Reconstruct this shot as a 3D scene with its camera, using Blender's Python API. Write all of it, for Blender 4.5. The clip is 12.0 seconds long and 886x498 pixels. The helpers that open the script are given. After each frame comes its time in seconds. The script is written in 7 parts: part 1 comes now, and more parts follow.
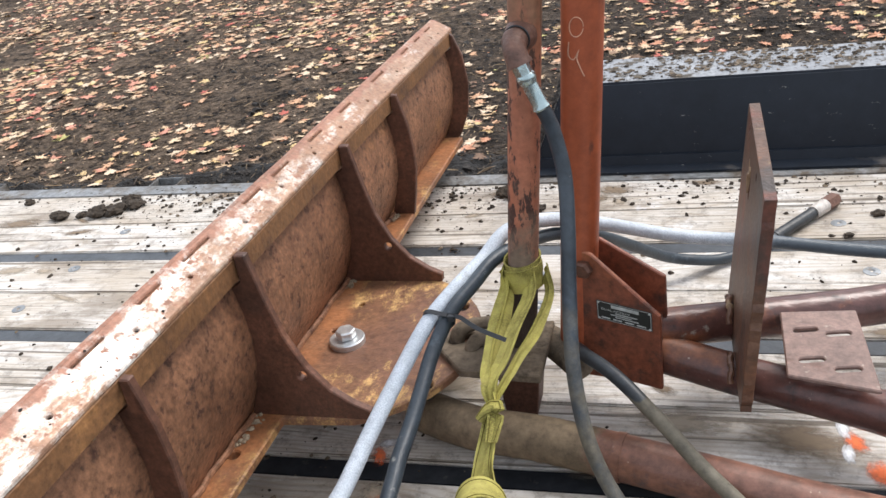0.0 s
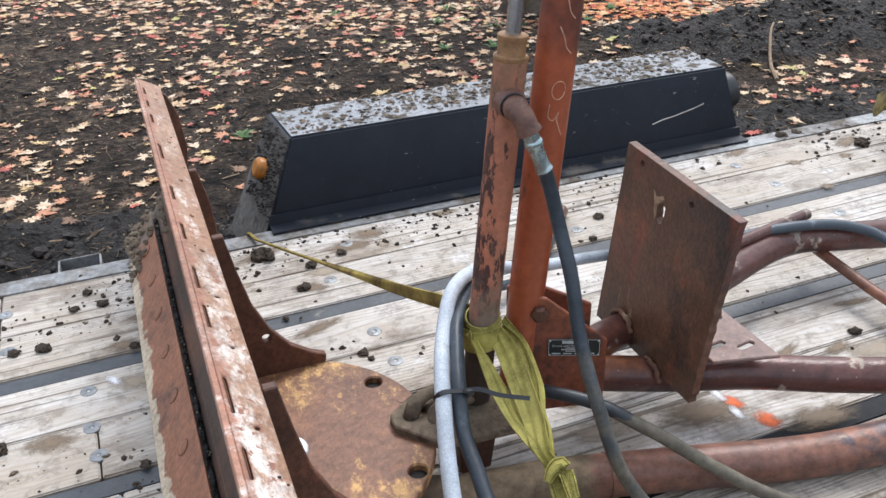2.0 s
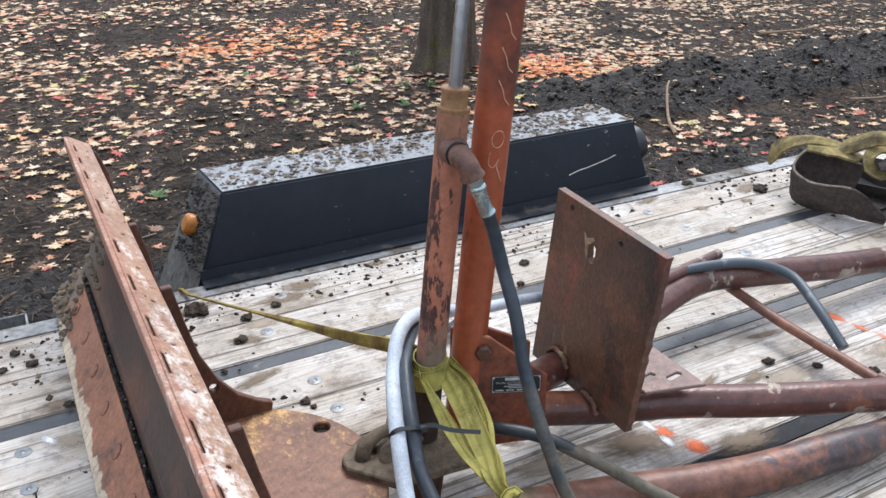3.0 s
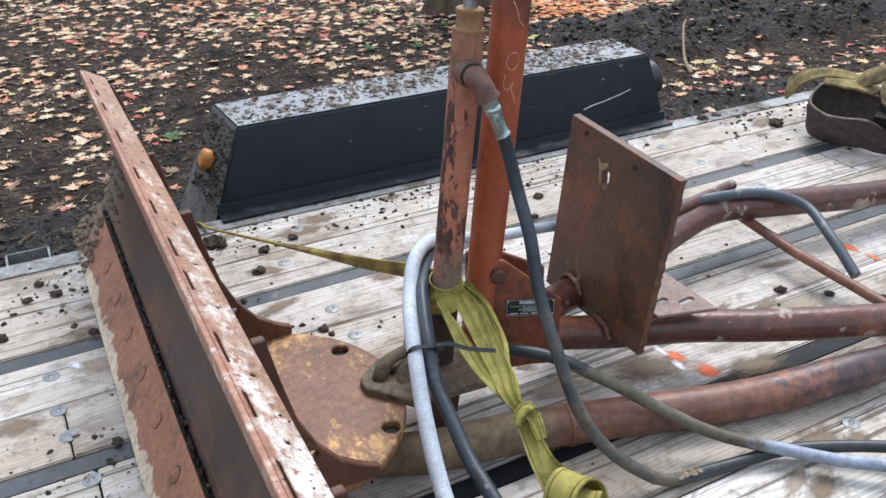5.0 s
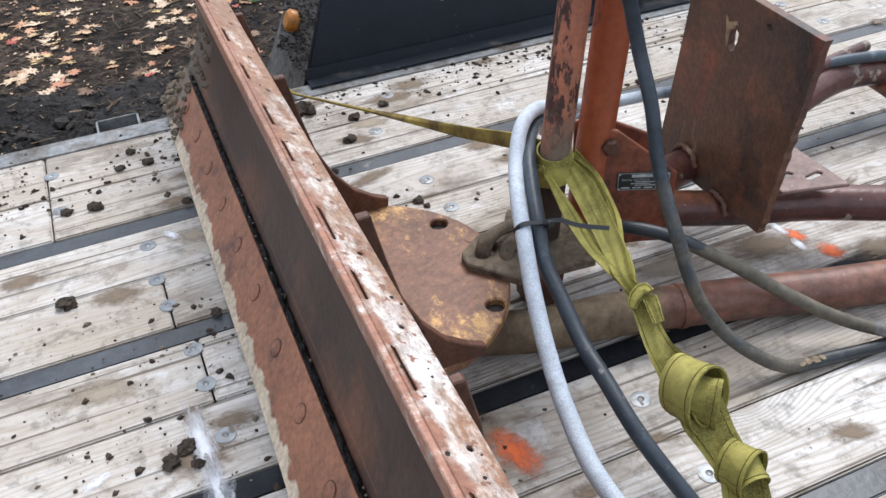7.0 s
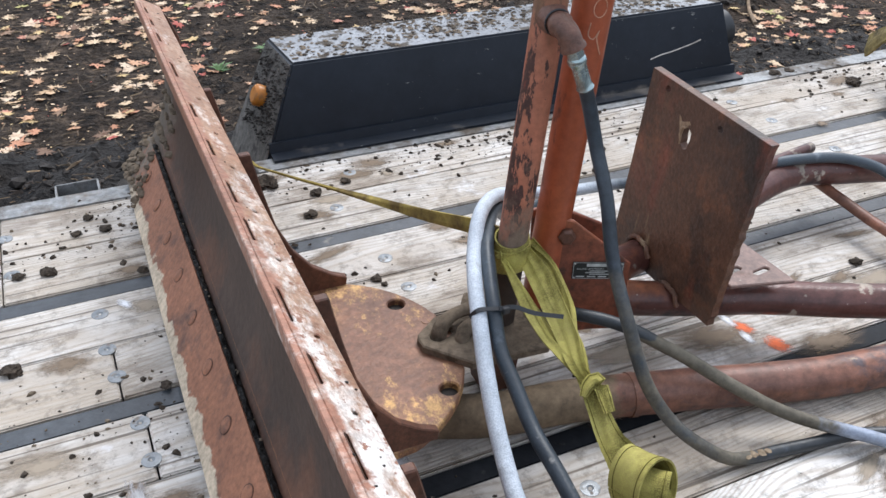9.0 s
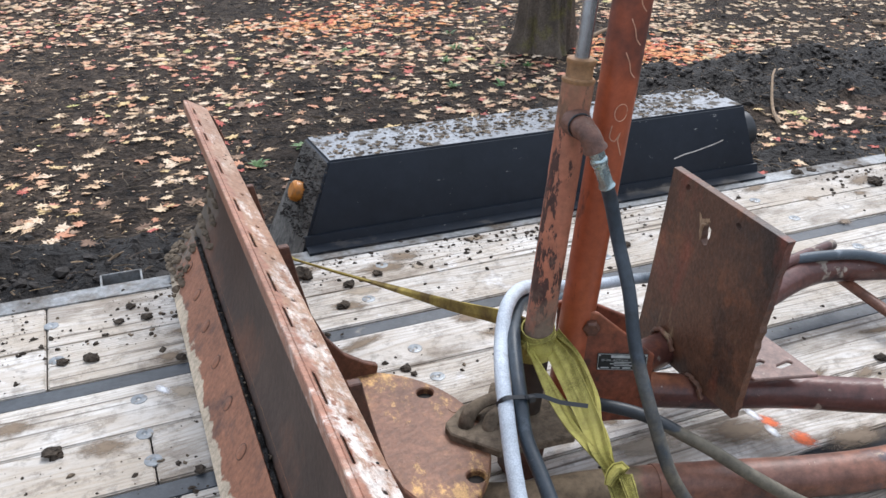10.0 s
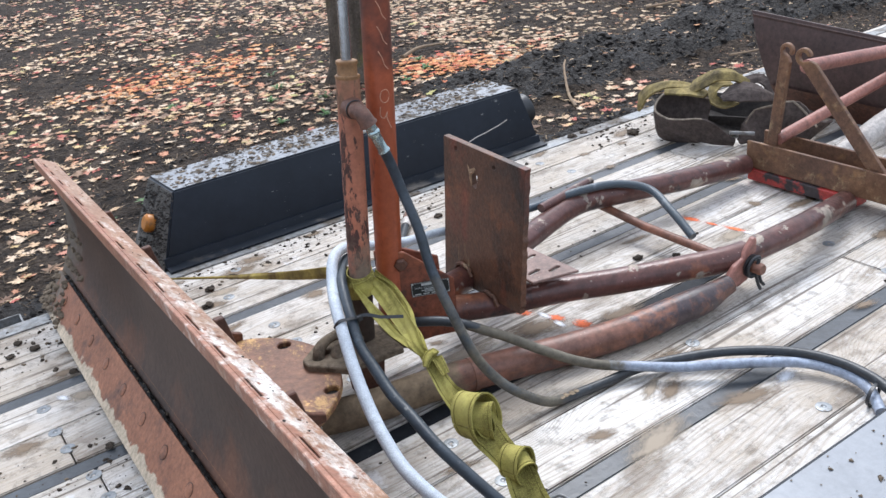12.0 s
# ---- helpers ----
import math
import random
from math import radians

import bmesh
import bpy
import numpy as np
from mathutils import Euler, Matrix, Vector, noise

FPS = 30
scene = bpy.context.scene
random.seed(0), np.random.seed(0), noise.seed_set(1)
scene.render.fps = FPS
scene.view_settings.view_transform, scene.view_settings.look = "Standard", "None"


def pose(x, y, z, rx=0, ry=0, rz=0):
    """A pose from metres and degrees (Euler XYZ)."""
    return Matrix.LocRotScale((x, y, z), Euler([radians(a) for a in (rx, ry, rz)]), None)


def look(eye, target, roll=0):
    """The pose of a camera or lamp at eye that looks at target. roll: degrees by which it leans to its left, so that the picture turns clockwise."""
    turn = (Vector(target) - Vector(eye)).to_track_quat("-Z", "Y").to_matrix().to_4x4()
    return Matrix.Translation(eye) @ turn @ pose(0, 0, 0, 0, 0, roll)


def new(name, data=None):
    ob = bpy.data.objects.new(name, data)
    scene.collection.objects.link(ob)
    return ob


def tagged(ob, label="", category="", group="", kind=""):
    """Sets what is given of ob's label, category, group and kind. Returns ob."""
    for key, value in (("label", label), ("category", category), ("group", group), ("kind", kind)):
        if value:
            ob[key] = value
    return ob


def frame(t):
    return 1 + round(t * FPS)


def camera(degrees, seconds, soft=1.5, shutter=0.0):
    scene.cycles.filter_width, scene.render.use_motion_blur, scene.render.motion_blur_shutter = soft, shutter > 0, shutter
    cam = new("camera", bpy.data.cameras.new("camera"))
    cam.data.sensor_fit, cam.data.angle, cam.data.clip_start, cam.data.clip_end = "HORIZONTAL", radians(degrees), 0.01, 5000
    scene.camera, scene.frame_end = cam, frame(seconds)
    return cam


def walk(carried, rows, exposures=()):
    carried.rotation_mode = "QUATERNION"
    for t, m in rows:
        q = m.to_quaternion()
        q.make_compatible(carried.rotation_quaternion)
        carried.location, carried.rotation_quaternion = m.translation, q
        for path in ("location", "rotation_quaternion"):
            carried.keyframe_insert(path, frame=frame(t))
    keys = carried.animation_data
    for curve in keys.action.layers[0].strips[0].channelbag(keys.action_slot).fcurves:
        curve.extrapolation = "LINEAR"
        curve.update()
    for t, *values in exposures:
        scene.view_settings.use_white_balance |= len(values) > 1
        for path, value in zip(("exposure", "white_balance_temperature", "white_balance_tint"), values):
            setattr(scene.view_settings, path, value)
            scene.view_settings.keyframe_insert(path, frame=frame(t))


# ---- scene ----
cam = camera(54.2, 12.0)
PATH = [
    (0, (0.464, -1.441, 0.803), (-0.122, 0.225, -0.135), -9.8),
    (0.5, (0.22, -1.417, 0.808), (-0.134, 0.311, -0.133), -6.0),
    (1, (0.041, -1.315, 0.805), (-0.026, 0.429, -0.172), -4.4),
    (1.1, (0.025, -1.301, 0.827), (0.031, 0.44, -0.156), -4.7),
    (1.5, (-0.025, -1.299, 0.848), (0.271, 0.389, -0.183), -4.6),
    (2, (-0.148, -1.343, 0.895), (0.462, 0.278, -0.105), -1.5),
    (2.5, (-0.191, -1.366, 0.9), (0.579, 0.228, -0.031), -0.7),
    (3, (-0.214, -1.371, 0.902), (0.614, 0.22, 0.018), 0.1),
    (4.8, (-0.222, -1.394, 0.88), (0.581, 0.154, -0.1), -0.0),
    (5, (-0.23, -1.396, 0.88), (0.545, 0.16, -0.11), -0.6),
    (5.5, (-0.242, -1.399, 0.881), (0.429, 0.203, -0.111), -2.0),
    (6, (-0.24, -1.4, 0.884), (0.387, 0.218, -0.111), -3.4),
    (6.5, (-0.237, -1.368, 0.875), (0.335, 0.206, -0.219), -4.8),
    (7, (-0.24, -1.322, 0.848), (0.3, 0.153, -0.39), -3.6),
    (7.2, (-0.246, -1.306, 0.833), (0.292, 0.131, -0.45), -2.4),
    (8.8, (-0.247, -1.312, 0.851), (0.391, 0.178, -0.321), 0.8),
    (9, (-0.242, -1.323, 0.867), (0.431, 0.201, -0.239), 0.8),
    (9.5, (-0.255, -1.364, 0.887), (0.447, 0.239, -0.082), 0.8),
    (10, (-0.259, -1.364, 0.888), (0.393, 0.289, -0.031), 0.2),
    (10.5, (-0.244, -1.379, 0.904), (0.445, 0.273, 0.011), -1.1),
    (11, (-0.243, -1.41, 0.892), (0.586, 0.17, -0.012), -1.4),
    (11.5, (-0.277, -1.542, 0.929), (0.652, 0.018, 0.09), -3.3),
    (12, (-0.357, -1.728, 0.933), (0.585, -0.191, 0.066), -6.4),
]
walk(cam, [(t, look(eye, target, roll)) for t, eye, target, roll in PATH], exposures=[(0.0, 0.77, 6610, 10), (0.8, 0.67, 6490, 10), (1.6, 0.65, 6330, 10), (3.0, 0.76, 6160, 10), (5.0, 0.67, 6140, 10), (7.0, 0.59, 6210, 10), (9.5, 0.64, 6170, 10), (10.5, 0.72, 6130, 10), (12.0, 0.74, 6060, 10)])

# ---- light ----
world = bpy.data.worlds.new("world")
scene.world = world
world.use_nodes = True
wn, wl = world.node_tree.nodes, world.node_tree.links
sky = wn.new("ShaderNodeTexSky")
sky.sky_type, sky.sun_disc = "NISHITA", False
sky.sun_elevation, sky.sun_rotation = radians(55), radians(40)
sky.air_density, sky.dust_density = 1.0, 4.0
veil = wn.new("ShaderNodeMix")
veil.data_type = "RGBA"
veil.inputs["Factor"].default_value = 0.72
veil.inputs["B"].default_value = (5.0, 5.3, 5.8, 1)  # cloud cover over the blue
wl.new(sky.outputs["Color"], veil.inputs["A"])
wl.new(veil.outputs["Result"], wn["Background"].inputs["Color"])
wn["Background"].inputs["Strength"].default_value = 0.15
sun = new("sun", bpy.data.lights.new("sun", "SUN"))
sun.data.energy, sun.data.angle, sun.data.color = 1.7, radians(24), (1.0, 0.985, 0.97)
sun.matrix_world = look((2.2, 2.6, 5.0), (0, 0, 0))


# ---- materials ----
def noise_mask(nt, coord, spec):
    """A 0..1 mask from stretched noise, with an optional drift along one axis."""
    n, l = nt.nodes, nt.links
    mp = n.new("ShaderNodeMapping")
    mp.inputs["Scale"].default_value = spec.get("stretch", (1, 1, 1))
    mp.inputs["Location"].default_value = spec.get("shift", (0, 0, 0))
    l.new(coord, mp.inputs["Vector"])
    tx = n.new("ShaderNodeTexNoise")
    tx.inputs["Scale"].default_value = spec["scale"]
    tx.inputs["Detail"].default_value = spec.get("detail", 6)
    tx.inputs["Roughness"].default_value = spec.get("grit", 0.6)
    tx.inputs["Distortion"].default_value = spec.get("warp", 0.0)
    l.new(mp.outputs["Vector"], tx.inputs["Vector"])
    value = tx.outputs["Fac"]
    if "drift" in spec:
        axis, a, b, amount = spec["drift"]
        sep = n.new("ShaderNodeSeparateXYZ")
        l.new(coord, sep.inputs[0])
        ramp = n.new("ShaderNodeMapRange")
        ramp.inputs["From Min"].default_value, ramp.inputs["From Max"].default_value = a, b
        ramp.inputs["To Max"].default_value = amount
        l.new(sep.outputs[axis], ramp.inputs["Value"])
        add = n.new("ShaderNodeMath")
        l.new(value, add.inputs[0])
        l.new(ramp.outputs[0], add.inputs[1])
        value = add.outputs[0]
    mr = n.new("ShaderNodeMapRange")
    mr.inputs["From Min"].default_value, mr.inputs["From Max"].default_value = spec["lo"], spec["hi"]
    l.new(value, mr.inputs["Value"])
    if "amount" in spec:
        mr.inputs["To Max"].default_value = spec["amount"]
    return mr.outputs[0]


def surface(name, c1, c2, scale=12, rough=0.6, metal=0.0, layers=(), bump=0.25, bump_scale=90, stretch=(1, 1, 1), vary=0.0, depth=0.004, grain=0.42, grain_scale=75, spec=0.5):
    """Two-tone ground colour, then layers of patches (colour, roughness, metal, raised or sunk), then fine relief."""
    m = bpy.data.materials.new(name)
    m.use_nodes = True
    nt = m.node_tree
    n, l = nt.nodes, nt.links
    b = n["Principled BSDF"]
    tc = n.new("ShaderNodeTexCoord")
    coord = tc.outputs["Object"]
    if vary:
        info = n.new("ShaderNodeObjectInfo")
        off = n.new("ShaderNodeVectorMath")
        off.operation = "MULTIPLY_ADD"
        l.new(info.outputs["Random"], off.inputs[0])
        off.inputs[1].default_value = (vary, vary * 0.7, vary * 0.4)
        l.new(coord, off.inputs[2])
        coord = off.outputs[0]

    def mix(kind, fac, a, bb):
        x = n.new("ShaderNodeMix")
        x.data_type = kind
        l.new(fac, x.inputs["Factor"])
        k = 6 if kind == "RGBA" else 2
        for slot, v in ((k, a), (k + 1, bb)):
            if hasattr(v, "is_linked"):
                l.new(v, x.inputs[slot])
            else:
                x.inputs[slot].default_value = (*v, 1) if kind == "RGBA" else v
        return x.outputs[2 if kind == "RGBA" else 0]

    fac = noise_mask(nt, coord, {"scale": scale, "lo": 0.3, "hi": 0.7, "stretch": stretch})
    colour, ro, me = mix("RGBA", fac, c1, c2), rough, metal
    fine = n.new("ShaderNodeTexNoise")
    fine.inputs["Scale"].default_value, fine.inputs["Detail"].default_value = bump_scale, 5
    mp = n.new("ShaderNodeMapping")
    mp.inputs["Scale"].default_value = stretch
    l.new(coord, mp.inputs["Vector"])
    l.new(mp.outputs["Vector"], fine.inputs["Vector"])
    height = fine.outputs["Fac"]
    for layer in layers:
        mask = noise_mask(nt, coord, layer)
        colour = mix("RGBA", mask, colour, layer["color"])
        ro = mix("FLOAT", mask, ro, layer.get("rough", rough))
        me = mix("FLOAT", mask, me, layer.get("metal", metal))
        if "height" in layer:
            ma = n.new("ShaderNodeMath")
            ma.operation = "MULTIPLY_ADD"
            l.new(mask, ma.inputs[0])
            ma.inputs[1].default_value = layer["height"]
            l.new(height, ma.inputs[2])
            height = ma.outputs[0]
    # speckle and slow drift of tone
    for gs, amount, det in ((grain_scale, grain, 8), (grain_scale * 0.09, grain * 0.55, 4)):
        g = noise_mask(nt, coord, {"scale": gs, "lo": 0.30, "hi": 0.70, "detail": det, "grit": 0.72, "shift": (gs, 1.3, 2.1)})
        k = n.new("ShaderNodeMath")
        k.operation = "MULTIPLY_ADD"
        l.new(g, k.inputs[0])
        k.inputs[1].default_value, k.inputs[2].default_value = 2 * amount, 1 - amount
        sc = n.new("ShaderNodeVectorMath")
        sc.operation = "SCALE"
        l.new(colour, sc.inputs[0])
        l.new(k.outputs[0], sc.inputs["Scale"])
        colour = sc.outputs[0]
    l.new(colour, b.inputs["Base Color"])
    for v, slot in ((ro, "Roughness"), (me, "Metallic")):
        if hasattr(v, "is_linked"):
            l.new(v, b.inputs[slot])
        else:
            b.inputs[slot].default_value = v
    b.inputs["Specular IOR Level"].default_value = spec
    bp = n.new("ShaderNodeBump")
    bp.inputs["Strength"].default_value, bp.inputs["Distance"].default_value = bump, depth
    l.new(height, bp.inputs["Height"])
    l.new(bp.outputs[0], b.inputs["Normal"])
    return m


def wood_material():
    """Weathered pine: rings cut into cathedral arches, fibres, cracks, brown stains, damp patches and trodden dirt."""
    m = bpy.data.materials.new("weathered_pine")
    m.use_nodes = True
    nt = m.node_tree
    n, l = nt.nodes, nt.links
    b = n["Principled BSDF"]
    tc, info = n.new("ShaderNodeTexCoord"), n.new("ShaderNodeObjectInfo")
    off = n.new("ShaderNodeVectorMath")
    off.operation = "MULTIPLY_ADD"
    l.new(info.outputs["Random"], off.inputs[0])
    off.inputs[1].default_value = (37.3, 13.1, 5.7)
    l.new(tc.outputs["Object"], off.inputs[2])
    coord = off.outputs[0]

    def math_node(op, a, bb=None, cc=None):
        x = n.new("ShaderNodeMath")
        x.operation = op
        for k, v in enumerate((a, bb, cc)):
            if v is None:
                continue
            if hasattr(v, "is_linked"):
                l.new(v, x.inputs[k])
            else:
                x.inputs[k].default_value = v
        return x.outputs[0]

    def blend(fac, a, c, amount=1.0):
        x = n.new("ShaderNodeMix")
        x.data_type = "RGBA"
        l.new(math_node("MULTIPLY", fac, amount), x.inputs["Factor"])
        for slot, v in ((6, a), (7, c)):
            if hasattr(v, "is_linked"):
                l.new(v, x.inputs[slot])
            else:
                x.inputs[slot].default_value = (*v, 1)
        return x.outputs[2]

    # rings round a heart line that wanders past the board
    local = n.new("ShaderNodeSeparateXYZ")
    l.new(tc.outputs["Object"], local.inputs[0])
    warp = n.new("ShaderNodeTexNoise")
    warp.inputs["Scale"].default_value, warp.inputs["Detail"].default_value = 2.6, 3
    stretchy = n.new("ShaderNodeMapping")
    stretchy.inputs["Scale"].default_value = (0.55, 2.4, 1)
    l.new(coord, stretchy.inputs["Vector"])
    l.new(stretchy.outputs[0], warp.inputs["Vector"])
    xx = math_node("PINGPONG", math_node("ADD", local.outputs["X"], math_node("MULTIPLY", info.outputs["Random"], 9.0)), 0.8)
    yy = math_node("ADD", local.outputs["Y"], math_node("MULTIPLY_ADD", info.outputs["Random"], 0.30, -0.15))
    yy = math_node("ADD", yy, math_node("MULTIPLY_ADD", warp.outputs["Fac"], 0.16, -0.08))
    cells = n.new("ShaderNodeTexVoronoi")  # knots, and the rings that bend round them
    cells.inputs["Scale"].default_value = 2.3
    knotmap = n.new("ShaderNodeMapping")
    knotmap.inputs["Scale"].default_value = (0.55, 1.0, 0.0)
    l.new(coord, knotmap.inputs["Vector"])
    l.new(knotmap.outputs[0], cells.inputs["Vector"])
    near = math_node("MAXIMUM", math_node("MULTIPLY_ADD", cells.outputs["Distance"], -5.0, 1.0), 0.0)
    yy = math_node("ADD", yy, math_node("MULTIPLY", math_node("MULTIPLY", near, near), 0.11))
    core = n.new("ShaderNodeMapRange")
    core.inputs["From Min"].default_value, core.inputs["From Max"].default_value = 0.048, 0.018
    l.new(cells.outputs["Distance"], core.inputs["Value"])
    comb = n.new("ShaderNodeCombineXYZ")
    l.new(math_node("MULTIPLY", xx, 0.075), comb.inputs[0])
    l.new(yy, comb.inputs[1])
    wave = n.new("ShaderNodeTexWave")
    wave.wave_type, wave.rings_direction = "RINGS", "Z"
    wave.inputs["Scale"].default_value = 31
    wave.inputs["Distortion"].default_value = 1.6
    wave.inputs["Detail"].default_value = 3
    wave.inputs["Detail Scale"].default_value = 1.2
    l.new(comb.outputs[0], wave.inputs["Vector"])
    rings = math_node("POWER", wave.outputs["Fac"], 2.6)
    fibre = noise_mask(nt, coord, {"scale": 60, "lo": 0.32, "hi": 0.66, "stretch": (0.05, 4, 4), "detail": 6, "grit": 0.7})
    tone = noise_mask(nt, coord, {"scale": 2.2, "lo": 0.3, "hi": 0.7, "stretch": (0.5, 1.6, 1), "shift": (3, 1, 0)})
    col = blend(tone, (0.82, 0.80, 0.77), (0.60, 0.58, 0.555))
    col = blend(rings, col, (0.44, 0.37, 0.295), 0.66)
    col = blend(core.outputs[0], col, (0.25, 0.17, 0.105), 0.75)
    col = blend(fibre, col, (0.90, 0.885, 0.86), 0.30)
    thread = noise_mask(nt, coord, {"scale": 80, "lo": 0.54, "hi": 0.66, "stretch": (0.05, 3, 3), "shift": (4, 6, 2), "detail": 4})
    col = blend(thread, col, (0.36, 0.30, 0.24), 0.26)
    board = n.new("ShaderNodeMix")
    board.data_type, board.blend_type = "RGBA", "MULTIPLY"
    board.inputs["Factor"].default_value = 1.0
    l.new(col, board.inputs[6])
    shade = n.new("ShaderNodeCombineColor")
    for k, (lo, hi) in enumerate(((0.84, 0.17), (0.82, 0.18), (0.79, 0.20))):
        l.new(math_node("MULTIPLY_ADD", info.outputs["Random"], hi, lo), shade.inputs[k])
    l.new(shade.outputs[0], board.inputs[7])
    col = board.outputs[2]
    stain = noise_mask(nt, coord, {"scale": 5.0, "lo": 0.43, "hi": 0.62, "stretch": (0.7, 1.3, 1), "detail": 10, "grit": 0.70})
    col = blend(stain, col, (0.42, 0.345, 0.26), 0.70)
    wet = noise_mask(nt, coord, {"scale": 7, "lo": 0.53, "hi": 0.62, "stretch": (0.40, 1.2, 1), "shift": (9, 4, 2), "detail": 8, "grit": 0.66})
    col = blend(wet, col, (0.24, 0.195, 0.15), 0.70)
    scuff = noise_mask(nt, coord, {"scale": 9, "lo": 0.62, "hi": 0.68, "shift": (2, 7, 3), "detail": 8, "grit": 0.7})
    col = blend(scuff, col, (0.86, 0.87, 0.90), 0.45)
    dirt = noise_mask(nt, coord, {"scale": 34, "lo": 0.51, "hi": 0.63, "shift": (5, 5, 1), "detail": 8, "grit": 0.75})
    col = blend(dirt, col, (0.17, 0.14, 0.11), 0.55)
    crack = noise_mask(nt, coord, {"scale": 26, "lo": 0.61, "hi": 0.66, "stretch": (0.035, 3, 3), "shift": (1, 8, 1), "detail": 2})
    col = blend(crack, col, (0.12, 0.095, 0.07), 0.8)
    l.new(col, b.inputs["Base Color"])
    b.inputs["Roughness"].default_value = 0.6
    b.inputs["Specular IOR Level"].default_value = 0.35
    relief = math_node("MULTIPLY_ADD", thread, -0.4, math_node("MULTIPLY_ADD", rings, -0.7, math_node("MULTIPLY_ADD", crack, -1.4, fibre)))
    bp = n.new("ShaderNodeBump")
    bp.inputs["Strength"].default_value, bp.inputs["Distance"].default_value = 0.45, 0.003
    l.new(relief, bp.inputs["Height"])
    l.new(bp.outputs[0], b.inputs["Normal"])
    return m


def leaf_material(name, stops):
    """Dry leaves: one tone a leaf, veined and blotched."""
    m = bpy.data.materials.new(name)
    m.use_nodes = True
    nt = m.node_tree
    n, l = nt.nodes, nt.links
    b = n["Principled BSDF"]
    geo, ramp, tc = n.new("ShaderNodeNewGeometry"), n.new("ShaderNodeValToRGB"), n.new("ShaderNodeTexCoord")
    ramp.color_ramp.interpolation = "CONSTANT"
    els = ramp.color_ramp.elements
    while len(els) < len(stops):
        els.new(0.5)
    for e, (p, c) in zip(els, stops):
        e.position, e.color = p, (*c, 1)
    l.new(geo.outputs["Random Per Island"], ramp.inputs["Fac"])
    mask = noise_mask(nt, tc.outputs["Object"], {"scale": 55, "lo": 0.5, "hi": 0.75})
    x = n.new("ShaderNodeMix")
    x.data_type, x.blend_type = "RGBA", "MULTIPLY"
    l.new(mask, x.inputs["Factor"])
    l.new(ramp.outputs["Color"], x.inputs[6])
    x.inputs[7].default_value = (0.55, 0.40, 0.30, 1)
    l.new(x.outputs[2], b.inputs["Base Color"])
    b.inputs["Roughness"].default_value = 0.6
    b.inputs["Specular IOR Level"].default_value = 0.2
    return m


RUST_D, RUST_M, RUST_O, RUST_L = (0.085, 0.036, 0.022), (0.17, 0.07, 0.042), (0.30, 0.125, 0.055), (0.42, 0.22, 0.14)
pine = wood_material()
# base lifted to grey-blue to carry the sky's reflection
rubber_strip = surface("worn_black_rubber", (0.034, 0.040, 0.047), (0.075, 0.083, 0.093), 6, 0.40, layers=[
    {"color": (0.30, 0.28, 0.25), "scale": 14, "lo": 0.66, "hi": 0.78, "rough": 0.8}], bump=0.2, grain=0.3, grain_scale=50)
# the same rubber darkened: contact shadow under the arm put into its colour
dark_strip = surface("shaded_black_rubber", (0.014, 0.016, 0.020), (0.030, 0.033, 0.038), 6, 0.6, spec=0.15, layers=[
    {"color": (0.14, 0.13, 0.115), "scale": 14, "lo": 0.64, "hi": 0.78, "rough": 0.8}], bump=0.2, grain=0.3, grain_scale=50)
zinc = surface("dull_galvanised_steel", (0.22, 0.23, 0.235), (0.33, 0.34, 0.345), 9, 0.5, 0.5, layers=[
    {"color": (0.10, 0.08, 0.06), "scale": 9, "lo": 0.44, "hi": 0.60, "rough": 0.85, "metal": 0.0, "height": 0.5, "detail": 9, "grit": 0.7}])
bright_zinc = surface("bright_zinc", (0.55, 0.57, 0.58), (0.70, 0.72, 0.73), 30, 0.38, 0.85, layers=[
    {"color": (0.30, 0.26, 0.20), "scale": 60, "lo": 0.60, "hi": 0.72, "rough": 0.7, "metal": 0.1}], bump=0.1, grain=0.15, grain_scale=80)
plated = surface("blue_zinc_plate", (0.34, 0.43, 0.44), (0.50, 0.60, 0.60), 25, 0.26, 0.85, layers=[
    {"color": (0.22, 0.24, 0.22), "scale": 40, "lo": 0.60, "hi": 0.72, "rough": 0.6, "metal": 0.2}], bump=0.15, grain=0.12, grain_scale=80)
dull_washer = surface("dull_blue_zinc", (0.20, 0.215, 0.225), (0.31, 0.33, 0.345), 40, 0.45, 0.5, layers=[
    {"color": (0.20, 0.17, 0.14), "scale": 70, "lo": 0.54, "hi": 0.64, "rough": 0.8, "metal": 0.0}], bump=0.1, grain=0.2, grain_scale=120)
blade_back = surface("mottled_brown_rust", (0.190, 0.086, 0.046), (0.270, 0.132, 0.072), 9, 0.55, 0.15, layers=[
    {"color": RUST_D, "scale": 60, "lo": 0.54, "hi": 0.66, "rough": 0.7, "height": -0.4, "detail": 8, "grit": 0.65},
    {"color": (0.36, 0.17, 0.07), "scale": 7, "lo": 0.60, "hi": 0.74, "rough": 0.7},
    {"color": (0.40, 0.28, 0.20), "scale": 120, "lo": 0.68, "hi": 0.76, "rough": 0.6}], bump=0.35, bump_scale=160, grain=0.6, grain_scale=110)
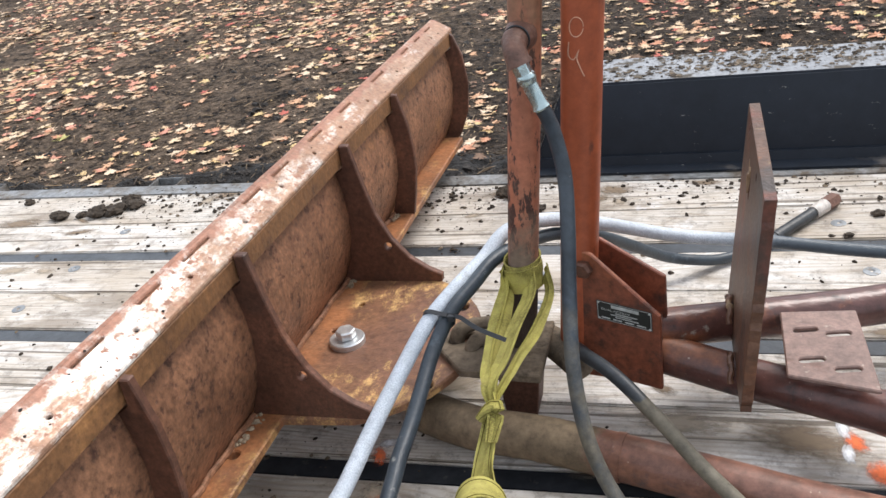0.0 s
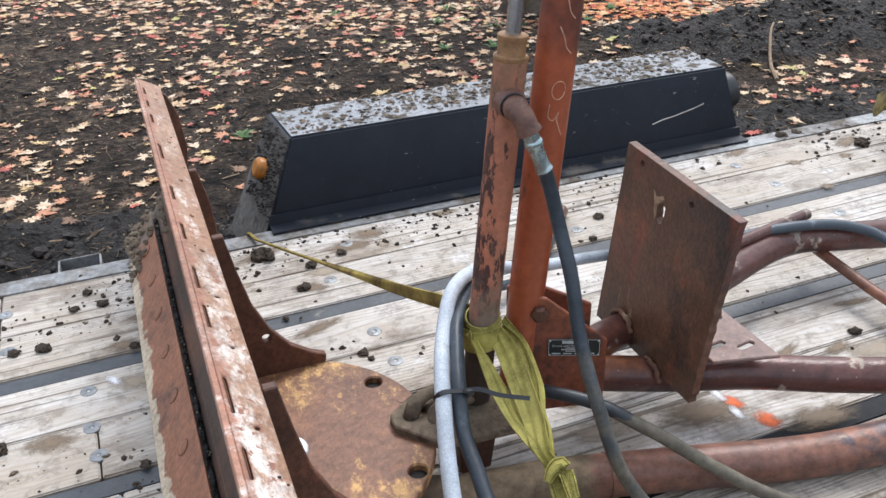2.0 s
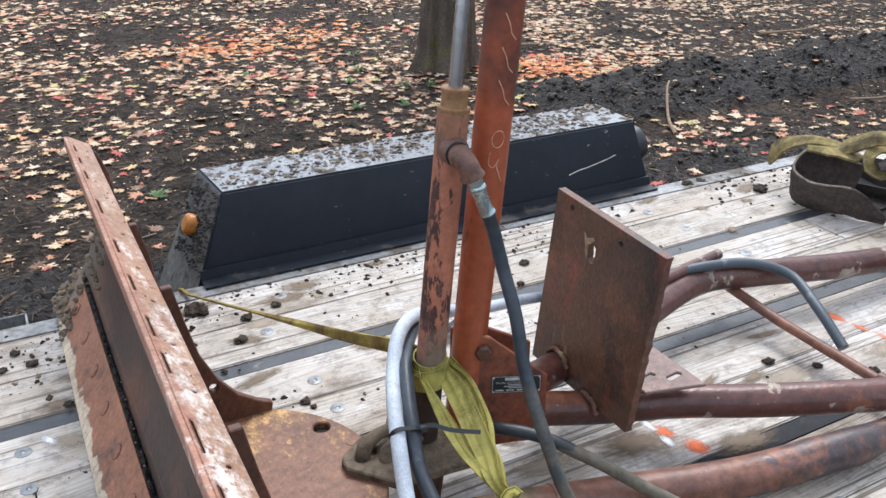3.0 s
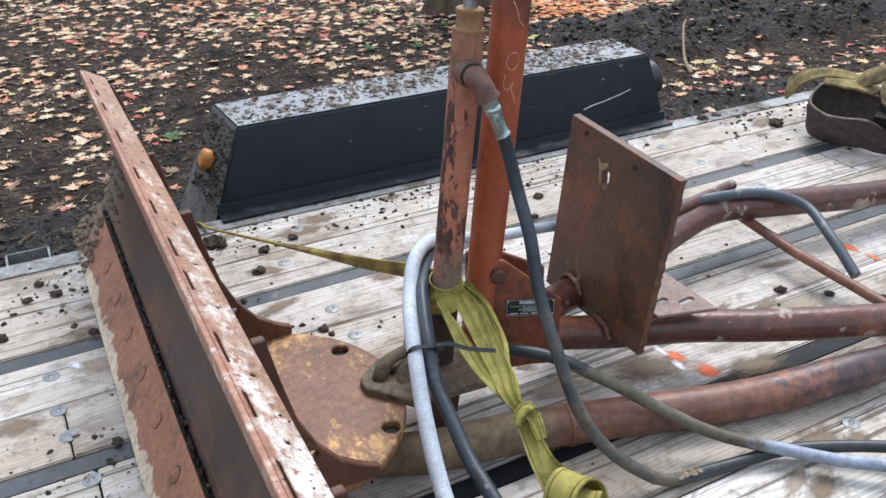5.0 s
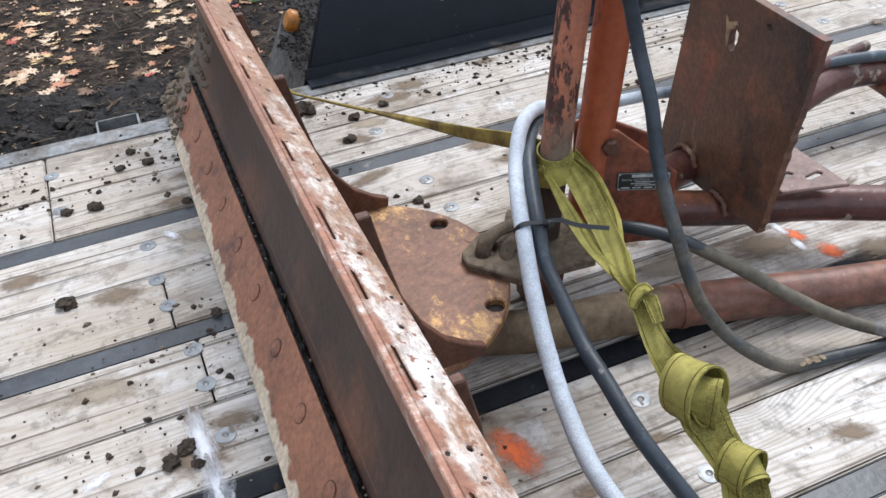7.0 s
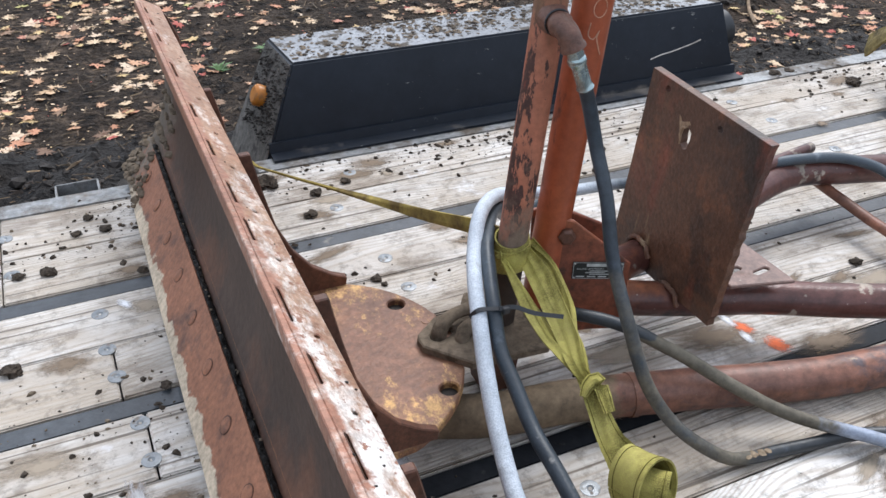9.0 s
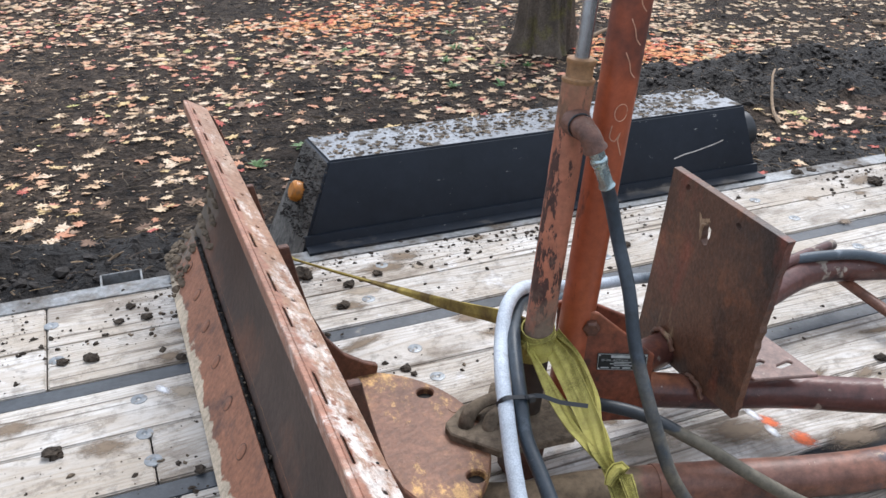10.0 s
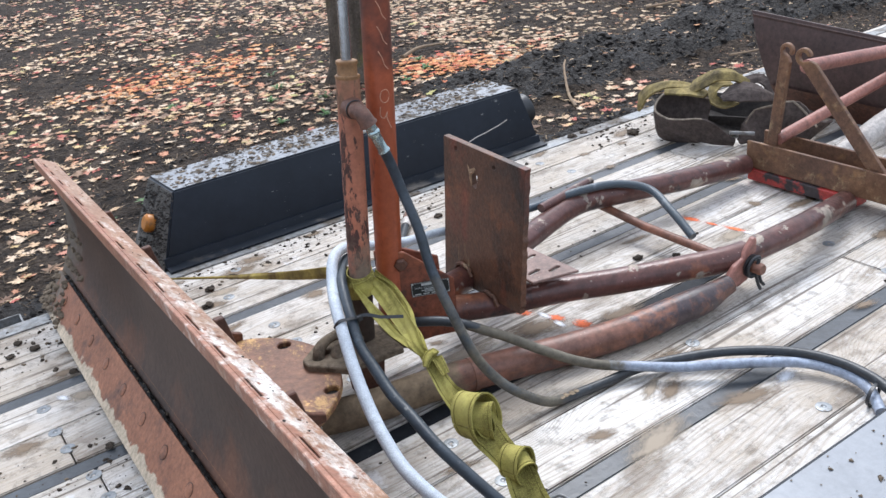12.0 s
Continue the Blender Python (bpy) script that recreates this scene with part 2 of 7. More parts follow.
flange_rust = surface("ochre_brown_flange_rust", (0.150, 0.070, 0.030), (0.205, 0.098, 0.040), 12, 0.58, 0.1, layers=[
    {"color": (0.075, 0.036, 0.022), "scale": 22, "lo": 0.55, "hi": 0.68, "rough": 0.6, "detail": 9, "grit": 0.7},
    {"color": (0.34, 0.165, 0.060), "scale": 9, "lo": 0.60, "hi": 0.76, "rough": 0.65, "detail": 8}], bump=0.35, bump_scale=160, grain=0.45, grain_scale=110)
pale_grit = surface("pale_scale_crumbs", (0.33, 0.27, 0.19), (0.22, 0.16, 0.105), 60, 0.85, bump=0.4, bump_scale=240, grain=0.4, grain_scale=120, spec=0.2)
gusset_rust = surface("dark_brown_rust", (0.076, 0.033, 0.020), (0.130, 0.056, 0.034), 10, 0.55, 0.15, layers=[
    {"color": (0.20, 0.085, 0.047), "scale": 18, "lo": 0.56, "hi": 0.72, "rough": 0.65, "detail": 8},
    {"color": (0.055, 0.030, 0.022), "scale": 9, "lo": 0.58, "hi": 0.74, "rough": 0.5, "shift": (2, 5, 1)}], bump=0.25, bump_scale=150, grain=0.5, grain_scale=110)
push_rust = surface("yellow_flecked_rust", (0.185, 0.090, 0.050), (0.25, 0.122, 0.066), 8, 0.5, 0.15, layers=[
    {"color": (0.17, 0.082, 0.05), "scale": 7, "lo": 0.48, "hi": 0.60, "rough": 0.5, "detail": 8},
    {"color": (0.60, 0.37, 0.145), "scale": 22, "lo": 0.60, "hi": 0.69, "detail": 15, "grit": 0.84, "rough": 0.65, "stretch": (1.4, 0.8, 1), "amount": 0.9, "drift": ("Y", -0.455, -0.385, 0.10)},
    {"color": (0.60, 0.37, 0.145), "scale": 22, "lo": 0.60, "hi": 0.69, "detail": 15, "grit": 0.84, "rough": 0.65, "stretch": (1.4, 0.8, 1), "amount": 0.9, "shift": (4, 1, 2), "drift": ("Y", -0.520, -0.580, 0.11)},
    {"color": (0.33, 0.135, 0.055), "scale": 10, "lo": 0.66, "hi": 0.90, "rough": 0.6, "detail": 8, "drift": ("X", -0.055, -0.085, 0.36)},
    {"color": RUST_D, "scale": 12, "lo": 0.66, "hi": 0.80, "rough": 0.6}], bump=0.3, bump_scale=150, grain=0.4, grain_scale=100)
# rust worn to metal; the sky's white highlights on it are in the colour
rail_rust = surface("rail_rust_worn_bright", (0.265, 0.137, 0.078), (0.34, 0.195, 0.120), 14, 0.42, 0.15, layers=[
    {"color": (0.19, 0.085, 0.052), "scale": 14, "lo": 0.58, "hi": 0.75, "rough": 0.6},
    {"color": (0.60, 0.49, 0.38), "scale": 9.0, "lo": 0.50, "hi": 0.76, "detail": 14, "grit": 0.80, "rough": 0.38, "metal": 0.2, "amount": 0.8,
     "stretch": (2.0, 0.6, 2), "shift": (0.2, 0.35, 0)},
    {"color": (0.88, 0.85, 0.80), "scale": 12, "lo": 0.545, "hi": 0.70, "detail": 14, "grit": 0.80, "rough": 0.34, "metal": 0.3,
     "stretch": (1.4, 0.6, 1), "shift": (3, 1, 2), "drift": ("Y", -0.20, -0.52, 0.10)},
    {"color": (0.26, 0.125, 0.08), "scale": 90, "lo": 0.58, "hi": 0.64, "rough": 0.6, "detail": 8},
    {"color": (0.30, 0.145, 0.095), "scale": 24, "lo": 0.74, "hi": 0.90, "rough": 0.55, "detail": 9, "grit": 0.7, "drift": ("X", -0.100, -0.115, 0.40)}], bump=0.3, bump_scale=140, grain=0.36, grain_scale=120)
# front faces away from the sun; part of its shade is in this brown
mould_front = surface("shaded_brown_steel", (0.052, 0.036, 0.030), (0.085, 0.056, 0.044), 5, 0.5, 0.25, stretch=(1, 0.6, 1), layers=[
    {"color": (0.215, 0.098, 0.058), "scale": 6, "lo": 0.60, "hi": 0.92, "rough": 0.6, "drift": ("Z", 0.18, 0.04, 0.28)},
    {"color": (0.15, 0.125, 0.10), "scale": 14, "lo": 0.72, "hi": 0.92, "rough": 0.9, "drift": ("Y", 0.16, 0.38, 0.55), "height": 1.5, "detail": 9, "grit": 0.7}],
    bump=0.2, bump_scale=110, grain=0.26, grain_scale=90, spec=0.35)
edge_rust = surface("orange_rust_with_mud", (0.255, 0.108, 0.060), (0.34, 0.145, 0.078), 10, 0.6, 0.1, layers=[
    {"color": (0.13, 0.065, 0.045), "scale": 13, "lo": 0.56, "hi": 0.70, "rough": 0.6},
    {"color": (0.075, 0.042, 0.034), "scale": 10, "lo": 0.60, "hi": 0.70, "rough": 0.55, "stretch": (1, 0.5, 1), "shift": (3, 1, 4)},
    {"color": (0.55, 0.45, 0.33), "scale": 20, "lo": 0.86, "hi": 0.92, "rough": 0.9, "drift": ("Z", 0.036, 0.0, 0.62), "height": 0.8},
    {"color": (0.17, 0.14, 0.11), "scale": 16, "lo": 0.76, "hi": 0.92, "rough": 0.9, "drift": ("Y", 0.18, 0.38, 0.55), "height": 1.5, "detail": 9, "grit": 0.7}],
    bump=0.3, bump_scale=130, grain=0.38, grain_scale=110)
post_paint = surface("faded_orange_paint", (0.36, 0.088, 0.034), (0.29, 0.068, 0.028), 9, 0.42, stretch=(1, 1, 0.3), layers=[
    {"color": (0.10, 0.035, 0.022), "scale": 30, "lo": 0.62, "hi": 0.70, "stretch": (1, 1, 0.35), "rough": 0.6, "height": -0.4},
    {"color": (0.035, 0.016, 0.014), "scale": 8, "lo": 0.66, "hi": 0.92, "drift": ("Z", 0.52, 0.68, 0.42), "rough": 0.6}], bump=0.12, bump_scale=120, grain=0.25, grain_scale=60)
barrel_paint = surface("chipped_salmon_paint", (0.40, 0.125, 0.070), (0.34, 0.145, 0.085), 10, 0.45, stretch=(1, 1, 0.4), layers=[
    {"color": (0.058, 0.026, 0.020), "scale": 62, "lo": 0.555, "hi": 0.575, "stretch": (1, 1, 0.30), "detail": 12, "grit": 0.72, "rough": 0.65, "height": -0.8,
     "drift": ("X", 0.262, 0.228, 0.07)},
    {"color": (0.50, 0.095, 0.06), "scale": 15, "lo": 0.66, "hi": 0.72, "rough": 0.5, "stretch": (1, 1, 0.4), "shift": (2, 2, 2)},
    {"color": (0.23, 0.125, 0.070), "scale": 26, "lo": 0.66, "hi": 0.98, "rough": 0.7, "stretch": (1, 1, 0.35), "detail": 10, "grit": 0.72, "drift": ("Z", 0.47, 0.56, 0.42)},
    {"color": (0.20, 0.145, 0.105), "scale": 16, "lo": 0.70, "hi": 0.92, "rough": 0.75, "drift": ("Z", 0.40, 0.24, 0.42), "detail": 9, "grit": 0.7},
    {"color": (0.040, 0.026, 0.018), "scale": 10, "lo": 0.78, "hi": 0.84, "rough": 0.8, "drift": ("Z", 0.25, 0.20, 0.7)}], bump=0.3, bump_scale=120, grain=0.3, grain_scale=80)
tube_rust = surface("red_brown_painted_tube", (0.125, 0.050, 0.038), (0.082, 0.043, 0.040), 7, 0.30, 0.05, stretch=(0.5, 1, 1), layers=[
    {"color": (0.29, 0.105, 0.045), "scale": 14, "lo": 0.62, "hi": 0.80, "rough": 0.55, "drift": ("X", 0.62, 0.44, 0.16)},
    {"color": (0.31, 0.26, 0.21), "scale": 11, "lo": 0.675, "hi": 0.695, "detail": 8, "rough": 0.65, "height": -0.5, "shift": (0.6, 0, 0), "drift": ("X", 0.60, 0.85, 0.08)},
    {"color": (0.040, 0.028, 0.028), "scale": 14, "lo": 0.57, "hi": 0.65, "rough": 0.4, "shift": (4, 2, 1), "detail": 10, "grit": 0.68},
    {"color": (0.45, 0.36, 0.30), "scale": 130, "lo": 0.68, "hi": 0.72, "rough": 0.7}], bump=0.25, bump_scale=100, grain=0.42, grain_scale=45)
arm_rust = surface("rusty_arm_muddy_end", (0.235, 0.100, 0.060), (0.160, 0.076, 0.054), 8, 0.44, 0.05, stretch=(0.5, 1, 1), layers=[
    {"color": (0.30, 0.12, 0.055), "scale": 16, "lo": 0.58, "hi": 0.74, "rough": 0.6},
    {"color": (0.070, 0.052, 0.055), "scale": 8, "lo": 0.55, "hi": 0.63, "rough": 0.4, "drift": ("X", 0.55, 0.85, 0.14), "detail": 12, "grit": 0.7},
    {"color": (0.36, 0.28, 0.21), "scale": 12, "lo": 0.625, "hi": 0.66, "rough": 0.7, "shift": (2, 0, 0), "drift": ("X", 0.6, 0.85, 0.05), "detail": 12, "grit": 0.7},
    {"color": (0.40, 0.30, 0.22), "scale": 110, "lo": 0.68, "hi": 0.72, "rough": 0.7},
    {"color": (0.185, 0.135, 0.085), "scale": 9, "lo": 0.70, "hi": 0.80, "rough": 0.85, "drift": ("X", 0.37, 0.27, 0.5), "height": 0.6}], bump=0.25, bump_scale=100, grain=0.5, grain_scale=50)
plate_rust = surface("deep_brown_plate_rust", (0.085, 0.046, 0.030), (0.150, 0.072, 0.042), 9, 0.48, 0.1, layers=[
    {"color": (0.25, 0.098, 0.046), "scale": 8, "lo": 0.53, "hi": 0.66, "rough": 0.6, "detail": 8, "grit": 0.62},
    {"color": (0.048, 0.035, 0.029), "scale": 6, "lo": 0.50, "hi": 0.62, "rough": 0.42, "shift": (5, 2, 1), "detail": 8, "grit": 0.62},
    {"color": (0.30, 0.21, 0.125), "scale": 20, "lo": 0.64, "hi": 0.71, "rough": 0.7, "stretch": (1, 1.6, 0.22), "detail": 9, "shift": (1, 3, 0)},
    {"color": (0.21, 0.060, 0.036), "scale": 7, "lo": 0.56, "hi": 0.72, "rough": 0.5, "stretch": (1, 1.4, 0.5), "shift": (7, 1, 3), "detail": 8}], bump=0.35, bump_scale=160, grain=0.34, grain_scale=110)
torn_pale = surface("pale_torn_metal", (0.40, 0.28, 0.17), (0.28, 0.18, 0.11), 60, 0.5, 0.2, bump=0.4, bump_scale=300)
bracket_paint = surface("rusted_orange_bracket", (0.25, 0.070, 0.032), (0.14, 0.046, 0.027), 9, 0.5, layers=[
    {"color": (0.055, 0.030, 0.024), "scale": 18, "lo": 0.54, "hi": 0.66, "rough": 0.55, "detail": 9, "grit": 0.7},
    {"color": (0.33, 0.105, 0.045), "scale": 9, "lo": 0.58, "hi": 0.72, "rough": 0.5, "shift": (3, 3, 1)}], bump=0.3, grain=0.5, grain_scale=90)
mud = surface("drying_mud", (0.135, 0.105, 0.075), (0.19, 0.15, 0.11), 30, 0.9, bump=0.6, bump_scale=120, layers=[
    {"color": (0.07, 0.055, 0.04), "scale": 45, "lo": 0.55, "hi": 0.7, "rough": 0.8}], grain=0.4, grain_scale=80, spec=0.2)
wet_mud_and_shade = surface("dark_wet_mud_and_shade", (0.017, 0.0145, 0.013), (0.038, 0.032, 0.028), 40, 0.65, bump=0.6, bump_scale=120, grain=0.5, grain_scale=60, spec=0.2)
crumb_mud = surface("dark_brown_crumbs", (0.030, 0.024, 0.019), (0.075, 0.059, 0.045), 60, 0.8, bump=0.6, bump_scale=300, depth=0.002, grain=0.5, grain_scale=200, spec=0.15)
rut_mud_and_shade = surface("black_mud_and_seam_shade", (0.008, 0.0068, 0.0062), (0.020, 0.017, 0.0152), 9, 0.6, layers=[
    {"color": (0.042, 0.035, 0.029), "scale": 35, "lo": 0.60, "hi": 0.74, "rough": 0.8, "height": 0.7, "detail": 8}], bump=1.0, bump_scale=45, depth=0.03, grain=0.6, grain_scale=40, spec=0.18)
soil = surface("dark_leafy_soil", (0.028, 0.0205, 0.0155), (0.062, 0.047, 0.036), 4, 0.8, layers=[
    {"color": (0.105, 0.078, 0.055), "scale": 30, "lo": 0.55, "hi": 0.70, "rough": 0.9, "height": 0.8, "detail": 8, "grit": 0.7},
    {"color": (0.13, 0.095, 0.068), "scale": 16, "lo": 0.60, "hi": 0.78, "rough": 0.9, "drift": ("X", 0.4, -1.5, 0.22), "detail": 9, "grit": 0.72},
    {"color": (0.012, 0.009, 0.0075), "scale": 13, "lo": 0.54, "hi": 0.66, "rough": 0.7, "height": -0.7, "detail": 8}], bump=1.0, bump_scale=45, depth=0.03, grain=0.75, grain_scale=28, spec=0.12)
fender_black = surface("satin_black_paint", (0.009, 0.013, 0.020), (0.014, 0.019, 0.028), 3, 0.45, layers=[
    {"color": (0.22, 0.22, 0.21), "scale": 55, "lo": 0.665, "hi": 0.685, "rough": 0.7, "stretch": (0.6, 1, 1.4), "detail": 8, "grit": 0.7},
    {"color": (0.13, 0.115, 0.10), "scale": 7, "lo": 0.90, "hi": 1.02, "rough": 0.85, "drift": ("Z", 0.05, 0.0, 0.45)}], bump=0.06, grain=0.2, grain_scale=30, spec=0.28)
# far fender's top: pale grey against the black walls, with raised mud patches
fender_top = surface("pale_grey_fender_top", (0.20, 0.21, 0.225), (0.28, 0.29, 0.305), 8, 0.34, 0.1, layers=[
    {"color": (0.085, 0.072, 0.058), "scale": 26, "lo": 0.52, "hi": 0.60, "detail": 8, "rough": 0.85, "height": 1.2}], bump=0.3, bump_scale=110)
fender_end = surface("mud_spattered_black", (0.11, 0.105, 0.095), (0.17, 0.16, 0.145), 20, 0.8, layers=[
    {"color": (0.045, 0.042, 0.040), "scale": 34, "lo": 0.55, "hi": 0.66, "rough": 0.6},
    {"color": (0.22, 0.19, 0.15), "scale": 60, "lo": 0.62, "hi": 0.70, "rough": 0.9, "height": 1.0}], bump=0.5, spec=0.2)
hose_white = surface("grey_braided_hose_cover", (0.50, 0.55, 0.60), (0.60, 0.65, 0.70), 20, 0.5, layers=[
    {"color": (0.41, 0.46, 0.52), "scale": 620, "lo": 0.44, "hi": 0.60, "detail": 1, "rough": 0.6, "height": -0.8},
    {"color": (0.26, 0.26, 0.25), "scale": 18, "lo": 0.64, "hi": 0.78, "rough": 0.7},
    {"color": (0.060, 0.078, 0.095), "scale": 9, "lo": 0.72, "hi": 0.98, "rough": 0.36, "drift": ("X", 0.30, 0.60, 0.6)}], bump=0.3, bump_scale=700, depth=0.001, grain=0.16, grain_scale=60)
hose_black = surface("black_rubber_hose", (0.020, 0.029, 0.039), (0.036, 0.049, 0.062), 18, 0.42, layers=[
    {"color": (0.10, 0.13, 0.155), "scale": 26, "lo": 0.58, "hi": 0.76, "rough": 0.6, "detail": 9, "grit": 0.75},
    {"color": (0.22, 0.22, 0.21), "scale": 60, "lo": 0.66, "hi": 0.74, "rough": 0.7}], bump=0.3, bump_scale=260, depth=0.002, grain=0.25, grain_scale=60)
hose_muddy = surface("mud_streaked_black_hose", (0.020, 0.029, 0.039), (0.036, 0.048, 0.060), 18, 0.42, layers=[
    {"color": (0.125, 0.110, 0.083), "scale": 16, "lo": 0.72, "hi": 0.96, "rough": 0.8, "drift": ("Z", 0.36, 0.17, 0.40), "detail": 9, "grit": 0.7},
    {"color": (0.034, 0.038, 0.042), "scale": 10, "lo": 0.72, "hi": 0.86, "rough": 0.42, "drift": ("X", 0.40, 0.52, 0.5)},
    {"color": (0.075, 0.095, 0.115), "scale": 26, "lo": 0.56, "hi": 0.72, "rough": 0.55, "detail": 9, "grit": 0.75, "amount": 0.7},
    {"color": (0.40, 0.38, 0.34), "scale": 60, "lo": 0.67, "hi": 0.71, "rough": 0.85, "detail": 9, "grit": 0.75}], bump=0.3, bump_scale=200, depth=0.002)
hose_drab = surface("drab_mud_coated_hose", (0.115, 0.100, 0.072), (0.16, 0.14, 0.105), 14, 0.7, layers=[
    {"color": (0.030, 0.036, 0.042), "scale": 12, "lo": 0.70, "hi": 0.76, "rough": 0.45, "drift": ("Z", 0.115, 0.135, 0.5)},
    {"color": (0.30, 0.345, 0.43), "scale": 9, "lo": 0.84, "hi": 0.96, "rough": 0.5, "drift": ("X", 0.50, 0.60, 0.65)}], bump=0.25, bump_scale=200, depth=0.002)
webbing = surface("olive_yellow_webbing", (0.32, 0.275, 0.065), (0.42, 0.365, 0.125), 12, 0.75, layers=[
    {"color": (0.13, 0.105, 0.035), "scale": 14, "lo": 0.47, "hi": 0.64, "rough": 0.85, "detail": 9, "grit": 0.7, "amount": 0.9},
    {"color": (0.42, 0.40, 0.10), "scale": 700, "lo": 0.45, "hi": 0.62, "detail": 1, "rough": 0.75, "height": 0.6, "amount": 0.6}], bump=0.3, bump_scale=600, depth=0.001, grain=0.22, grain_scale=50, spec=0.2)
old_web = surface("soiled_brown_webbing", (0.062, 0.050, 0.046), (0.112, 0.090, 0.080), 9, 0.85, layers=[
    {"color": (0.15, 0.12, 0.10), "scale": 14, "lo": 0.58, "hi": 0.74}], bump=0.4, bump_scale=240, spec=0.15)
stitch = surface("dark_olive_thread", (0.09, 0.075, 0.02), (0.14, 0.12, 0.03), 60, 0.8, spec=0.1)
ochre_web = surface("ochre_soiled_webbing", (0.25, 0.19, 0.045), (0.35, 0.275, 0.08), 12, 0.75, layers=[
    {"color": (0.13, 0.09, 0.035), "scale": 14, "lo": 0.48, "hi": 0.64, "rough": 0.85, "detail": 8}], bump=0.3, bump_scale=500, depth=0.001, grain=0.3, grain_scale=60, spec=0.2)
selvedge = surface("pale_frayed_edge", (0.26, 0.22, 0.175), (0.17, 0.14, 0.11), 30, 0.85, spec=0.15)
# webbing darkened to carry the shade inside and under the heap
dark_web = surface("shade_dark_webbing", (0.030, 0.027, 0.026), (0.055, 0.047, 0.042), 9, 0.8, bump=0.4, bump_scale=240, spec=0.2)
old_web_yellow = surface("soiled_yellow_webbing", (0.215, 0.165, 0.062), (0.30, 0.24, 0.105), 9, 0.8, layers=[
    {"color": (0.10, 0.08, 0.045), "scale": 16, "lo": 0.46, "hi": 0.64, "detail": 9, "grit": 0.7}], bump=0.4, bump_scale=240, spec=0.2)
chrome = surface("dull_chrome_rod", (0.42, 0.44, 0.46), (0.52, 0.54, 0.56), 20, 0.22, 0.9, bump=0.05, grain=0.1, grain_scale=80)
cast_rust = surface("brown_cast_fitting", (0.115, 0.058, 0.042), (0.17, 0.085, 0.058), 30, 0.5, 0.1, bump=0.35, bump_scale=200)
black_plastic = surface("black_plastic", (0.018, 0.020, 0.023), (0.026, 0.028, 0.031), 30, 0.4, bump=0.05, grain=0.1, grain_scale=80)
label_black = surface("black_label_plate", (0.014, 0.017, 0.016), (0.022, 0.026, 0.025), 40, 0.35, bump=0.05, grain=0.1, grain_scale=80)
label_ink = surface("worn_silver_ink", (0.50, 0.52, 0.50), (0.36, 0.38, 0.36), 60, 0.5, bump=0.05)
amber = surface("amber_lens", (0.55, 0.21, 0.025), (0.42, 0.15, 0.02), 30, 0.4, bump=0.15, layers=[
    {"color": (0.16, 0.11, 0.06), "scale": 40, "lo": 0.58, "hi": 0.68, "rough": 0.8}], grain=0.2, grain_scale=60)


def spray_material(name, colour):
    """Sprayed paint on wood: dense in the middle, ragged and thin at the rim."""
    m = bpy.data.materials.new(name)
    m.use_nodes = True
    nt = m.node_tree
    n, l = nt.nodes, nt.links
    b = n["Principled BSDF"]
    b.inputs["Base Color"].default_value = (*colour, 1)
    b.inputs["Roughness"].default_value = 0.7
    tc = n.new("ShaderNodeTexCoord")
    length = n.new("ShaderNodeVectorMath")
    length.operation = "LENGTH"
    l.new(tc.outputs["Object"], length.inputs[0])
    inv = n.new("ShaderNodeMath")
    inv.operation = "MULTIPLY_ADD"
    l.new(length.outputs["Value"], inv.inputs[0])
    inv.inputs[1].default_value, inv.inputs[2].default_value = -0.75, 0.42
    info = n.new("ShaderNodeObjectInfo")
    off = n.new("ShaderNodeVectorMath")
    off.operation = "ADD"
    l.new(tc.outputs["Object"], off.inputs[0])
    l.new(info.outputs["Location"], off.inputs[1])
    grit = n.new("ShaderNodeTexNoise")
    grit.inputs["Scale"].default_value, grit.inputs["Detail"].default_value, grit.inputs["Roughness"].default_value = 2.6, 8, 0.7
    l.new(off.outputs[0], grit.inputs["Vector"])
    add = n.new("ShaderNodeMath")
    l.new(inv.outputs[0], add.inputs[0])
    l.new(grit.outputs["Fac"], add.inputs[1])
    ramp = n.new("ShaderNodeMapRange")
    ramp.inputs["From Min"].default_value, ramp.inputs["From Max"].default_value, ramp.inputs["To Max"].default_value = 0.36, 0.80, 0.95
    l.new(add.outputs[0], ramp.inputs["Value"])
    l.new(ramp.outputs[0], b.inputs["Alpha"])
    return m


damp_stain, pale_stain = spray_material("damp_brown_stain", (0.20, 0.145, 0.095)), spray_material("dried_mud_smear", (0.34, 0.28, 0.21))
spray_orange, spray_white = spray_material("orange_spray_paint", (0.85, 0.17, 0.045)), spray_material("white_spray_paint", (0.82, 0.84, 0.88))
chalk = surface("pale_paint_pen", (0.55, 0.32, 0.22), (0.45, 0.24, 0.15), 60, 0.8, bump=0.1)
bark = surface("grey_brown_bark", (0.075, 0.060, 0.048), (0.14, 0.115, 0.09), 14, 0.85, stretch=(1, 1, 0.22), layers=[
    {"color": (0.13, 0.115, 0.045), "scale": 5, "lo": 0.56, "hi": 0.70}], bump=1.0, bump_scale=16, depth=0.05, spec=0.15)
twig_bark = surface("pale_dry_twig", (0.30, 0.21, 0.13), (0.20, 0.14, 0.09), 30, 0.8)
frame_black = surface("black_frame_steel", (0.022, 0.023, 0.025), (0.035, 0.035, 0.036), 8, 0.5, layers=[
    {"color": (0.11, 0.09, 0.07), "scale": 9, "lo": 0.56, "hi": 0.70, "rough": 0.85}])
